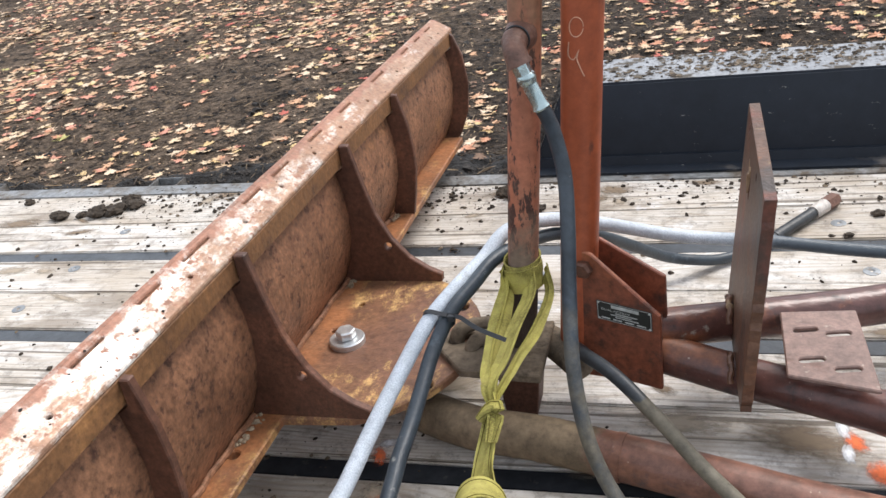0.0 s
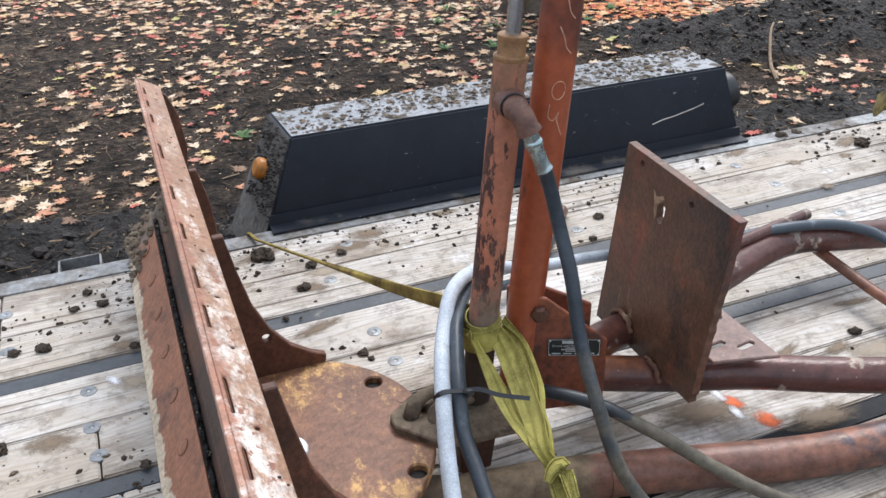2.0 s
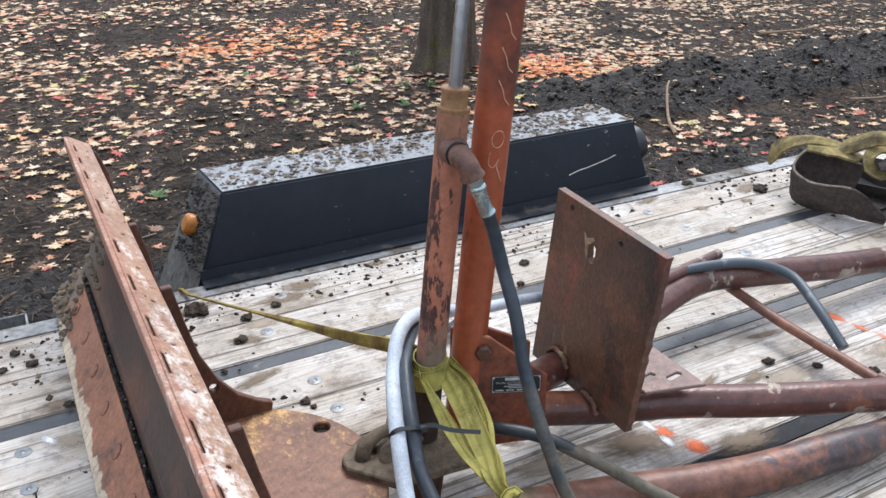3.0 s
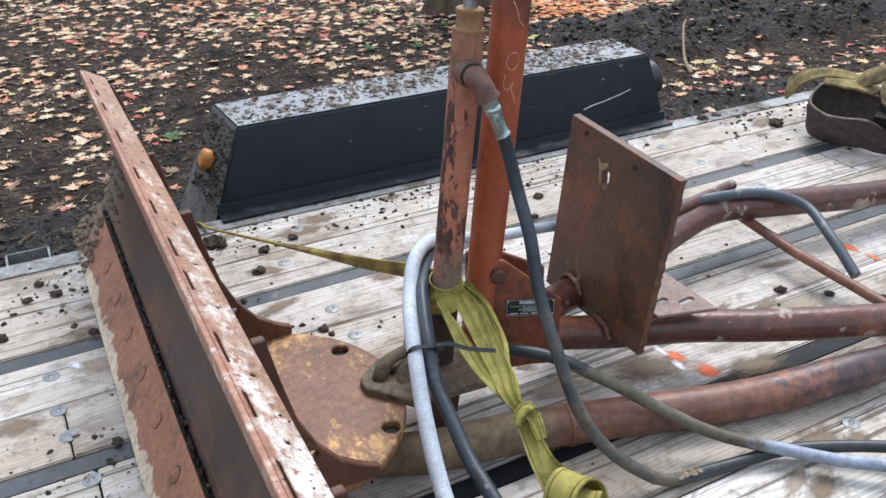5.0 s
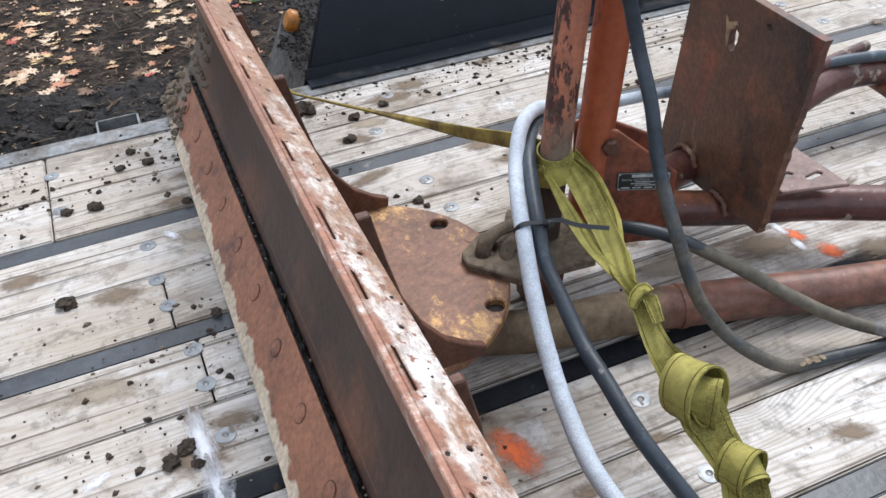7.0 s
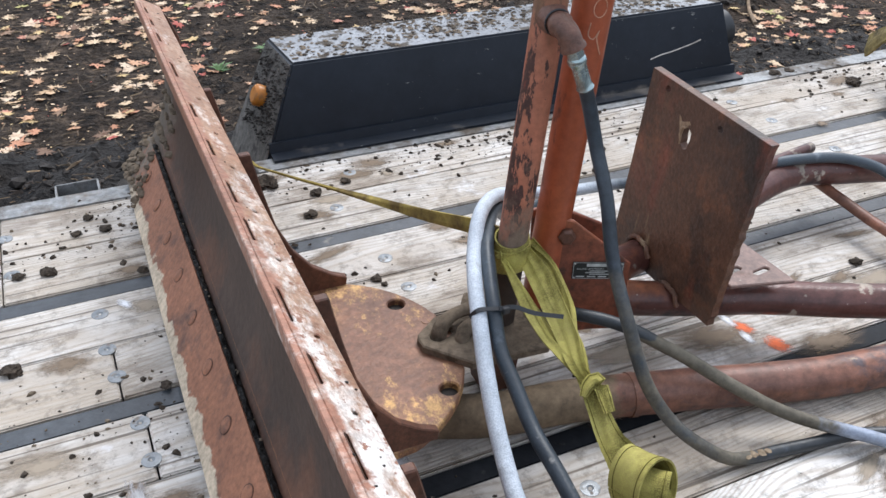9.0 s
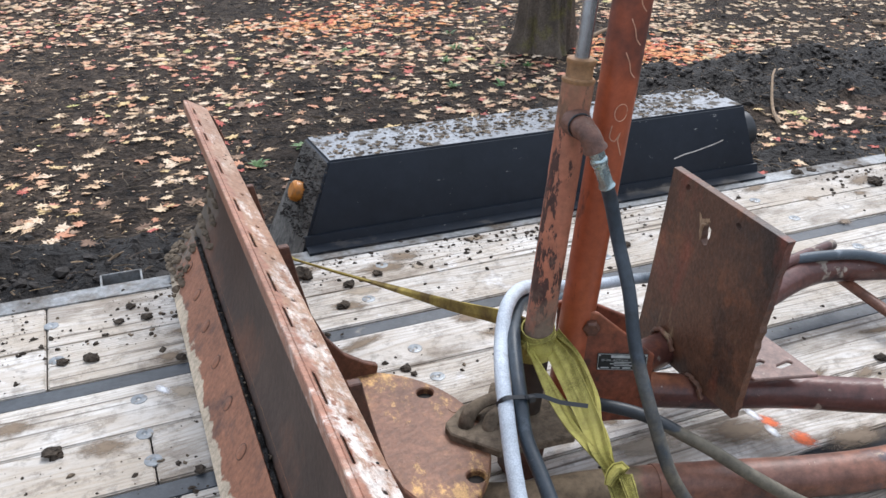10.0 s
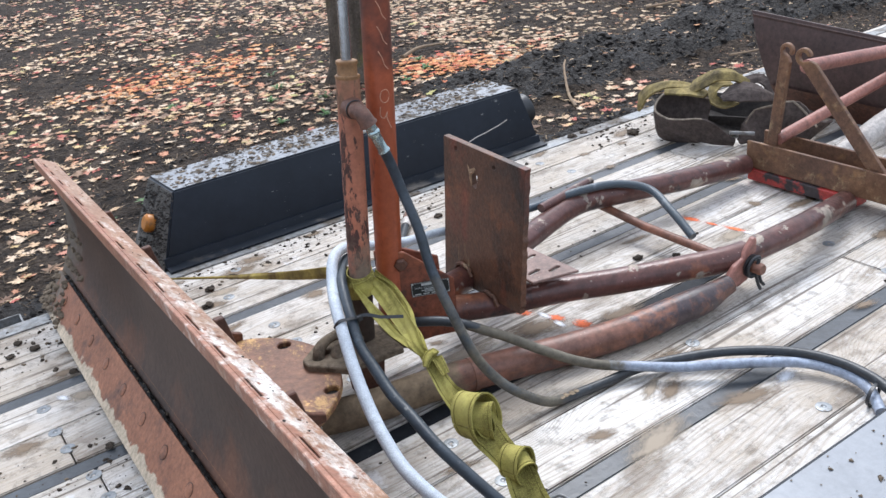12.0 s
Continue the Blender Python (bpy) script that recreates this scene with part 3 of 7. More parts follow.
tyre_rubber = surface("tyre_rubber", (0.02, 0.02, 0.021), (0.035, 0.034, 0.033), 20, 0.7)
red_paint = surface("chipped_red_paint", (0.42, 0.045, 0.035), (0.32, 0.05, 0.04), 12, 0.5, layers=[
    {"color": (0.045, 0.035, 0.035), "scale": 12, "lo": 0.50, "hi": 0.54, "rough": 0.6},
    {"color": (0.16, 0.07, 0.045), "scale": 20, "lo": 0.60, "hi": 0.70}])
stand_rust = surface("ochre_rusted_steel", (0.19, 0.098, 0.050), (0.105, 0.055, 0.036), 8, 0.55, 0.1, layers=[
    {"color": (0.30, 0.165, 0.07), "scale": 14, "lo": 0.58, "hi": 0.72, "rough": 0.65},
    {"color": (0.05, 0.028, 0.02), "scale": 20, "lo": 0.60, "hi": 0.72},
    {"color": (0.42, 0.31, 0.17), "scale": 17, "lo": 0.55, "hi": 0.66, "rough": 0.6, "detail": 12, "grit": 0.78, "shift": (3, 1, 6), "amount": 0.8}], bump=0.3)
brace_rust = surface("orange_brown_rod", (0.21, 0.085, 0.050), (0.13, 0.062, 0.042), 12, 0.5, layers=[
    {"color": (0.10, 0.07, 0.05), "scale": 18, "lo": 0.58, "hi": 0.68, "rough": 0.8, "height": 1.0}], bump=0.3)
pink_rust = surface("pinkish_faded_paint", (0.33, 0.15, 0.115), (0.25, 0.10, 0.075), 8, 0.5, layers=[
    {"color": (0.12, 0.05, 0.035), "scale": 16, "lo": 0.60, "hi": 0.74}], bump=0.2)
pale_tube = surface("pale_worn_pipe", (0.56, 0.52, 0.48), (0.40, 0.35, 0.31), 9, 0.5, layers=[
    {"color": (0.14, 0.08, 0.06), "scale": 12, "lo": 0.58, "hi": 0.72}], bump=0.2)
dusty_plate = surface("dusty_pink_brown_plate", (0.24, 0.155, 0.13), (0.18, 0.115, 0.095), 10, 0.55, layers=[
    {"color": (0.13, 0.06, 0.04), "scale": 18, "lo": 0.58, "hi": 0.72},
    {"color": (0.40, 0.32, 0.27), "scale": 60, "lo": 0.62, "hi": 0.70}], bump=0.25)
ochre_iron = surface("ochre_rust_gland", (0.32, 0.175, 0.075), (0.22, 0.12, 0.055), 25, 0.55, 0.1, bump=0.3)
# near fender's top: the same pale grey with fewer dark spots
near_fender_top = surface("even_grey_fender_top", (0.22, 0.235, 0.255), (0.27, 0.285, 0.305), 5, 0.38, 0.05, layers=[
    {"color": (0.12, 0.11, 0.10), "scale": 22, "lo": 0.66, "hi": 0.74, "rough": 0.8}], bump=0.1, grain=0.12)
far_blade_rust = surface("dull_maroon_steel", (0.060, 0.036, 0.032), (0.085, 0.050, 0.042), 6, 0.55, 0.1, layers=[
    {"color": (0.13, 0.07, 0.05), "scale": 12, "lo": 0.62, "hi": 0.76}], bump=0.2)
green_leaf = surface("green_weed_leaf", (0.06, 0.13, 0.03), (0.10, 0.19, 0.05), 20, 0.5, grain=0.2, grain_scale=60)
maple = leaf_material("fallen_maple_leaves", [
    (0.0, (0.60, 0.42, 0.26)), (0.15, (0.67, 0.51, 0.34)), (0.31, (0.60, 0.36, 0.22)), (0.45, (0.70, 0.55, 0.40)), (0.57, (0.56, 0.28, 0.17)),
    (0.66, (0.64, 0.47, 0.24)), (0.73, (0.29, 0.19, 0.125)), (0.83, (0.58, 0.28, 0.20)), (0.89, (0.47, 0.13, 0.10)), (0.92, (0.20, 0.125, 0.085)), (0.985, (0.50, 0.46, 0.19))])
orange_maple = leaf_material("orange_maple_leaves", [
    (0.0, (0.68, 0.30, 0.12)), (0.3, (0.75, 0.40, 0.18)), (0.6, (0.62, 0.20, 0.09)), (0.85, (0.55, 0.12, 0.07))])
pale_maple = leaf_material("faded_maple_leaves", [
    (0.0, (0.45, 0.33, 0.21)), (0.3, (0.55, 0.42, 0.28)), (0.6, (0.34, 0.24, 0.15)), (0.85, (0.50, 0.26, 0.14))])
litter = leaf_material("brown_litter", [(0.0, (0.10, 0.075, 0.05)), (0.35, (0.18, 0.13, 0.085)), (0.6, (0.06, 0.045, 0.035)), (0.85, (0.28, 0.20, 0.12))])


# ---- mesh helpers ----
def mesh_object(name, verts, faces, material, parent=None, label="", smooth=False):
    me = bpy.data.meshes.new(name)
    me.from_pydata([tuple(v) for v in verts], [], faces)
    me.materials.append(material)
    if smooth:
        me.polygons.foreach_set("use_smooth", [True] * len(me.polygons))
    me.update()
    ob = new(name, me)
    if parent is not None:
        ob.parent = parent
        ob.matrix_parent_inverse = rest(parent).inverted()
    if label:
        ob["label"] = label
    return ob


RESTS = {}


def rest(ob):
    """The place in the world of a thing or part that was made here."""
    return RESTS.get(ob.name, Matrix.Identity(4))


def thing(name, base, label, category, group="", kind=""):
    ob = new(name)
    ob.empty_display_size = 0.05
    ob.location = base
    RESTS[ob.name] = Matrix.Translation(base)
    return tagged(ob, label, category, group, kind)


def part(name, bm, material, parent, label="", smooth=False):
    me = bpy.data.meshes.new(name)
    bmesh.ops.recalc_face_normals(bm, faces=bm.faces)
    bm.to_mesh(me)
    bm.free()
    me.materials.append(material)
    if smooth:
        me.polygons.foreach_set("use_smooth", [True] * len(me.polygons))
        me.set_sharp_from_angle(angle=radians(38))
    ob = new(name, me)
    if parent is not None:
        ob.parent = parent
        ob.matrix_parent_inverse = rest(parent).inverted()
    if label:
        ob["label"] = label
    return ob


def smooth_line(points, step=0.012):
    """A Catmull-Rom line through points, sampled about every step metres."""
    p = [Vector(q) for q in points]
    p = [2 * p[0] - p[1]] + p + [2 * p[-1] - p[-2]]
    out = []
    for a, b, c, d in zip(p, p[1:], p[2:], p[3:]):
        k = max(2, int((c - b).length / step))
        for i in range(k):
            t = i / k
            out.append(0.5 * (2 * b + (c - a) * t + (2 * a - 5 * b + 4 * c - d) * t * t + (3 * b - a - 3 * c + d) * t ** 3))
    return out + [p[-2]]


def sweep(bm, line, radius, sides=14, caps=True):
    """A round bar along a line; radius is a number or a function of 0..1."""
    line = [Vector(q) for q in line]
    last, rings, total = None, [], len(line) - 1
    for i, p in enumerate(line):
        ahead = (line[min(i + 1, total)] - line[max(i - 1, 0)]).normalized()
        if last is None:
            side = ahead.cross(Vector((0, 0, 1)))
            side = side.normalized() if side.length > 0.05 else Vector((1, 0, 0))
        else:
            side = (last - ahead * last.dot(ahead)).normalized()
        last, up = side, ahead.cross(side)
        r = radius(i / total) if callable(radius) else radius
        rings.append([bm.verts.new(p + r * (math.cos(a) * side + math.sin(a) * up)) for a in (2 * math.pi * k / sides for k in range(sides))])
    for a, b in zip(rings, rings[1:]):
        for k in range(sides):
            bm.faces.new((a[k], a[(k + 1) % sides], b[(k + 1) % sides], b[k]))
    if caps:
        bm.faces.new(rings[0][::-1])
        bm.faces.new(rings[-1])
    return rings


def rod(line, radius, sides=14):
    bm = bmesh.new()
    sweep(bm, line, radius, sides)
    return bm


def hollow(a, b, outer, inner, sides=18):
    """A length of pipe that is open at both ends."""
    bm = bmesh.new()
    o, i = sweep(bm, [a, b], outer, sides, False), sweep(bm, [a, b], inner, sides, False)
    for ro, ri in zip(o, i):
        for k in range(sides):
            bm.faces.new((ro[k], ro[(k + 1) % sides], ri[(k + 1) % sides], ri[k]))
    return bm


def ring_points(cx, cy, r, n=14, squash=1.0, a0=0.0):
    return [(cx + r * math.cos(a0 + 2 * math.pi * k / n), cy + squash * r * math.sin(a0 + 2 * math.pi * k / n)) for k in range(n)]


def slot_points(cx, cy, length, width, turn=0.0, n=5):
    r, h, out = width / 2, (length - width) / 2, []
    for sx, a0 in ((1, -math.pi / 2), (-1, math.pi / 2)):
        for k in range(n + 1):
            a = a0 + math.pi * k / n
            x, y = sx * h + r * math.cos(a), r * math.sin(a)
            out.append((cx + x * math.cos(turn) - y * math.sin(turn), cy + x * math.sin(turn) + y * math.cos(turn)))
    return out


def plate(outer, holes, place, thick, bevel=0.0015):
    """A flat plate with holes: outlines in the plane, place(u, v, w) puts them in the world, w is along the thickness."""
    bm = bmesh.new()
    edges = []
    for loop in (outer, *holes):
        vs = [bm.verts.new((u, v, 0)) for u, v in loop]
        edges += [bm.edges.new((a, b)) for a, b in zip(vs, vs[1:] + vs[:1])]
    bmesh.ops.triangle_fill(bm, use_beauty=True, use_dissolve=False, edges=edges, normal=(0, 0, 1))
    ext = bmesh.ops.extrude_face_region(bm, geom=list(bm.faces))
    bmesh.ops.translate(bm, verts=[g for g in ext["geom"] if isinstance(g, bmesh.types.BMVert)], vec=(0, 0, thick))
    bmesh.ops.recalc_face_normals(bm, faces=bm.faces)
    if bevel:
        sharp = [e for e in bm.edges if len(e.link_faces) == 2 and e.calc_face_angle(0) > 0.9]
        bmesh.ops.bevel(bm, geom=sharp, offset=bevel, segments=1, affect="EDGES", clamp_overlap=True)
    for v in bm.verts:
        v.co = Vector(place(*v.co))
    return bm


def box(x0, x1, y0, y1, z0, z1, bevel=0.002):
    bm = bmesh.new()
    bmesh.ops.create_cube(bm, size=1)
    for v in bm.verts:
        v.co = Vector(((x0, x1)[v.co.x > 0], (y0, y1)[v.co.y > 0], (z0, z1)[v.co.z > 0]))
    if bevel:
        bmesh.ops.bevel(bm, geom=list(bm.edges), offset=bevel, segments=2, affect="EDGES", clamp_overlap=True)
    return bm


def prism(profile, y0, y1, bevel=0.0, steps=1):
    """A profile in x, z drawn out along y."""
    bm = bmesh.new()
    rows = []
    for s in range(steps + 1):
        y = y0 + (y1 - y0) * s / steps
        rows.append([bm.verts.new((x, y, z)) for x, z in profile])
    k = len(profile)
    for a, b in zip(rows, rows[1:]):
        for i in range(k):
            bm.faces.new((a[i], a[(i + 1) % k], b[(i + 1) % k], b[i]))
    bm.faces.new(rows[0][::-1])
    bm.faces.new(rows[-1])
    if bevel:
        bmesh.ops.recalc_face_normals(bm, faces=bm.faces)
        sharp = [e for e in bm.edges if len(e.link_faces) == 2 and e.calc_face_angle(0) > 0.6]
        bmesh.ops.bevel(bm, geom=sharp, offset=bevel, segments=1, affect="EDGES", clamp_overlap=True)
    return bm


def ribbon(line, sides, width, thick=0.0025, cup=0.0, fold=0.0):
    """A strap along a line; sides: for each point of the line, the way its width lies. cup bends its section, fold ripples it."""
    bm = bmesh.new()
    line, sides = [Vector(p) for p in line], [Vector(s).normalized() for s in sides]
    rows, n = [], len(line)
    across = 7
    for i in range(n):
        ahead = (line[min(i + 1, n - 1)] - line[max(i - 1, 0)]).normalized()
        s = (sides[i] - ahead * sides[i].dot(ahead)).normalized()
        up = s.cross(ahead)
        w = width(i / (n - 1)) if callable(width) else width
        top, low = [], []
        for k in range(across):
            u = 2 * k / (across - 1) - 1
            lift = cup * (1 - u * u) + fold * math.sin(u * 4.2 + i * 0.31)
            p = line[i] + s * (u * w / 2) + up * lift
            top.append(bm.verts.new(p + up * thick / 2))
            low.append(bm.verts.new(p - up * thick / 2))
        rows.append(top + low[::-1])
    k = 2 * across
    for a, b in zip(rows, rows[1:]):
        for i in range(k):
            bm.faces.new((a[i], a[(i + 1) % k], b[(i + 1) % k], b[i]))
    bm.faces.new(rows[0][::-1])
    bm.faces.new(rows[-1])
    return bm


def strap_line(rows, step=0.012):
    """Rows of (point, side): the smoothed line and the sides turned along with it."""
    line = smooth_line([r[0] for r in rows], step)
    marks = [0]
    pts = [Vector(r[0]) for r in rows]
    for a, b in zip(pts, pts[1:]):
        marks.append(marks[-1] + max(2, int((b - a).length / step)))
    sides = []
    for i in range(len(line)):
        k = max(j for j in range(len(marks)) if marks[j] <= i or j == 0)
        k = min(k, len(rows) - 2)
        t = (i - marks[k]) / (marks[k + 1] - marks[k])
        sides.append(Vector(rows[k][1]).lerp(Vector(rows[k + 1][1]), t))
    return line, sides


def edged(rows, step=0.012):
    """Rows of a strap's two edges: its line, its sides, and its width along the line."""
    line, sides = strap_line([((Vector(a) + Vector(b)) / 2, Vector(b) - Vector(a)) for a, b in rows], step)
    return line, sides, lambda u: sides[round(u * (len(sides) - 1))].length


def lump(bm, centre, size, seed, flat=0.6, cuts=2):
    """An uneven clod."""
    made = bmesh.ops.create_icosphere(bm, subdivisions=cuts, radius=1.0)["verts"]
    off = Vector((seed * 3.7, seed * 1.9, seed * 0.7))
    turn = Euler((seed * 1.1, seed * 0.7, seed * 2.3)).to_matrix()
    for v in made:
        d = v.co.copy()
        r = 1 + 0.55 * noise.noise(d * 1.3 + off) + 0.28 * noise.noise(d * 3.1 + off)
        q = turn @ (d * r)
        v.co = Vector(centre) + Vector((q.x * size, q.y * size, q.z * size * flat))


def hexagon(cx, cy, r):
    return ring_points(cx, cy, r, 6, 1.0, 0.4)


# ---- ground ----
def spread(lo, hi, step, far):
    """Grid lines: fine between lo and hi, then wider and wider."""
    mid = list(np.arange(lo, hi, step))
    left, right, d = [], [], step
    while (left[-1] if left else lo) > -far:
        d *= 1.35
        left.append((left[-1] if left else lo) - d)
    d = step
    while (right[-1] if right else hi) < far:
        d *= 1.35
        right.append((right[-1] if right else hi) + d)
    return left[::-1] + mid + right


GROUND = -0.60


def ease(a, b, v):
    t = min(1.0, max(0.0, (v - a) / (b - a)))
    return t * t * (3 - 2 * t)


def churned(x, y):
    """How far the soil at a place has been churned to mud: by the trailer's edge, and along a rut."""
    wob = 0.35 * noise.noise((x * 0.9, y * 0.9, 3.1))
    bank = (1 - ease(1.45, 1.95, y + wob)) * (1 - ease(0.15, 0.85, x + wob)) * ease(-0.3, 0.2, y) * ease(-4.6, -2.8, x + wob)
    d = abs(y - (2.68 - 0.07 * (x - 3.2)) + 0.6 * wob)
    rut = (1 - ease(0.27, 0.54, d)) * ease(2.2, 2.9, x) * (1 - ease(10, 13, x))
    edge = 0.66 * (1 - ease(1.3, 2.2, y + wob)) * ease(1.2, 2.0, x) * ease(-0.3, 0.2, y) * (1 - ease(3.2, 4.4, x))
    return max(bank, rut, edge)


def soil_height(x, y):
    h = GROUND + 0.030 * noise.noise((x * 0.8, y * 0.8, 0.4)) + 0.016 * noise.noise((x * 3.1, y * 3.1, 1.7)) + 0.008 * noise.noise((x * 9, y * 9, 5.2))
    c = churned(x, y)
    if c > 0.01:
        h += c * (0.07 + 0.16 * (1 - ease(0.45, 1.2, y)) * (1 - ease(0.2, 0.8, x)) + 0.090 * noise.noise((x * 3.4, y * 3.4, 8.0)) + 0.050 * noise.noise((x * 8.5, y * 8.5, 2.0)) + 0.022 * noise.noise((x * 19, y * 19, 4.0)))
    return h


gx, gy = spread(-4.8, 7.4, 0.04, 900), spread(-0.1, 7.6, 0.04, 900)
verts = [(x, y, soil_height(x, y) if max(abs(x - 2), abs(y - 4)) < 40 else GROUND) for y in gy for x in gx]
nx = len(gx)
faces = [(j * nx + i, j * nx + i + 1, (j + 1) * nx + i + 1, (j + 1) * nx + i) for j in range(len(gy) - 1) for i in range(nx - 1)]
ground = tagged(mesh_object("ground", verts, faces, soil, smooth=True), "dark muddy soil churned beside the trailer, strewn with fallen leaves", "ground", kind="structure")
ground.data.materials.append(rut_mud_and_shade)
for p in ground.data.polygons:
    c = p.center
    if -6 < c.x < 9 and c.y < 8 and churned(c.x, c.y) + 0.25 * noise.noise((c.x * 7, c.y * 7, 1.0)) > 0.42:
        p.material_index = 1


# ---- flatbed trailer ----
STRIP, PLANK, PITCH = 0.0385, 0.1320, 0.3035
DECK_TURN = Matrix.Rotation(0.017, 4, "Z")
X0, X1 = -2.3, 3.4
FAR, NEAR = 0.325, -1.165
trailer = thing("flatbed_trailer", (0.5, -0.42, GROUND), "small flatbed trailer with weathered plank deck and black fenders", "trailer")


def plank_part(y0, y1, x0, x1):
    w, h = (y1 - y0) / 2 - 0.0012, (x1 - x0) / 2
    ob = part("deck_plank", box(-h, h, -w, w, -0.04, 0, 0.0025), pine, trailer)
    ob.matrix_basis = DECK_TURN @ Matrix.Translation(((x0 + x1) / 2, (y0 + y1) / 2, -0.0008 * random.random()))
    return ob


rows_of_planks = []
for k in range(5):
    top = -PITCH * k
    if k == 0:
        rows_of_planks += [(0.1340, 0.300), (0.0, 0.1340)]
    low = top - STRIP
    if k < 4:
        strip = part("rubber_strip", box(X0, X1, low + 0.0008, top - 0.0008, -0.03, -0.0035, 0.002), dark_strip if k == 2 else rubber_strip, trailer, "worn black strip between planks")
        strip.matrix_basis = DECK_TURN
    if k < 3:
        rows_of_planks += [(low - PLANK, low), (low - 2 * PLANK - 0.001, low - PLANK)]
    elif k == 3:
        rows_of_planks += [(low - 0.137, low), (low - 0.215, low - 0.137)]
JOINTS = (-0.445, -0.445, 1.52, -0.296, -0.272, 2.1, 1.9, 1.25, 1.6, 2.0)
for (y0, y1), JOINT in zip(rows_of_planks, JOINTS):
    plank_part(y0, y1, X0, JOINT - 0.0015)
    plank_part(y0, y1, JOINT + 0.0015, X1)


def screw_at(x, y):
    """A floor screw: counterbored washer with a cupped head."""
    bm = bmesh.new()
    prof = [(0.0, 0.0002), (0.0040, 0.0002), (0.0048, 0.0011), (0.0072, 0.0012), (0.0110, 0.0008), (0.0135, 0.0005), (0.0140, -0.002)]
    rings = []
    for r, z in prof[1:]:
        rings.append([bm.verts.new((x + r * math.cos(a), y + r * math.sin(a), z)) for a in (2 * math.pi * i / 14 for i in range(14))])
    c = bm.verts.new((x, y, -0.001))
    for i in range(14):
        bm.faces.new((c, rings[0][i], rings[0][(i + 1) % 14]))
        for a, b in zip(rings, rings[1:]):
            bm.faces.new((a[i], b[i], b[(i + 1) % 14], a[(i + 1) % 14]))
    return part("floor_screw", bm, dull_washer, trailer, "zinc floor screw with washer", True)


SCREWS = [(-0.302, -0.092), (-0.300, -0.188), (-0.293, -0.257), (-0.274, -0.368), (-0.269, -0.443), (-0.262, -0.542), (-0.430, 0.079), (-0.44, 0.205),
          (0.152, 0.084), (0.179, -0.116), (0.186, -0.212), (0.240, -0.709), (0.766, -0.772), (0.21, -0.42), (0.70, -0.22), (0.69, 0.07), (0.72, -0.10),
          (1.22, 0.08), (1.25, -0.09), (1.28, -0.23), (1.30, -0.70), (1.27, -0.86), (1.72, 0.07), (1.75, -0.10), (-0.86, -0.09), (-0.84, 0.08),
          (-0.88, -0.25), (-0.83, -0.40), (-0.255, -0.70), (0.25, -0.84), (0.77, -1.05), (0.22, 0.21), (1.2, 0.2), (1.1, -0.45)]
for p in SCREWS:
    screw_at(*p)

bm = prism([(0.276, -0.004), (0.276, 0.003), (0.325, 0.003), (0.325, -0.13), (0.318, -0.13), (0.318, -0.004)], X0, X1)
for v in bm.verts:
    v.co = Vector((v.co.y, v.co.x, v.co.z))
part("edge_rail", bm, zinc, trailer)
bm = prism([(-1.196, -0.13), (-1.196, 0.003), (-1.168, 0.003), (-1.168, -0.004), (-1.189, -0.004), (-1.189, -0.13)], X0, X1)
for v in bm.verts:
    v.co = Vector((v.co.y, v.co.x, v.co.z))
part("edge_rail", bm, zinc, trailer)
for x in (-1.47, -0.89, -0.305, 2.05, 2.65):  # stake pockets outside the rail
    bm = bmesh.new()
    for a, b, c, d in ((x - 0.042, x - 0.038, 0.325, 0.378), (x + 0.038, x + 0.042, 0.325, 0.378), (x - 0.042, x + 0.042, 0.374, 0.378)):
        piece = box(a, b, c, d, -0.10, 0.002, 0.0008)
        tmp = bpy.data.meshes.new("tmp")
        piece.to_mesh(tmp)
        piece.free()
        bm.from_mesh(tmp)
        bpy.data.meshes.remove(tmp)
    part("stake_pocket", bm, zinc, trailer)
for y0 in (-1.05, -0.45, 0.15):
    part("frame_beam", box(X0 + 0.05, X1 - 0.05, y0, y0 + 0.06, -0.16, -0.042, 0.003), frame_black, trailer)
for x in np.arange(X0 + 0.1, X1, 0.5):
    part("crossmember", box(x, x + 0.04, -1.180, 0.312, -0.095, -0.0405, 0.002), frame_black, trailer)


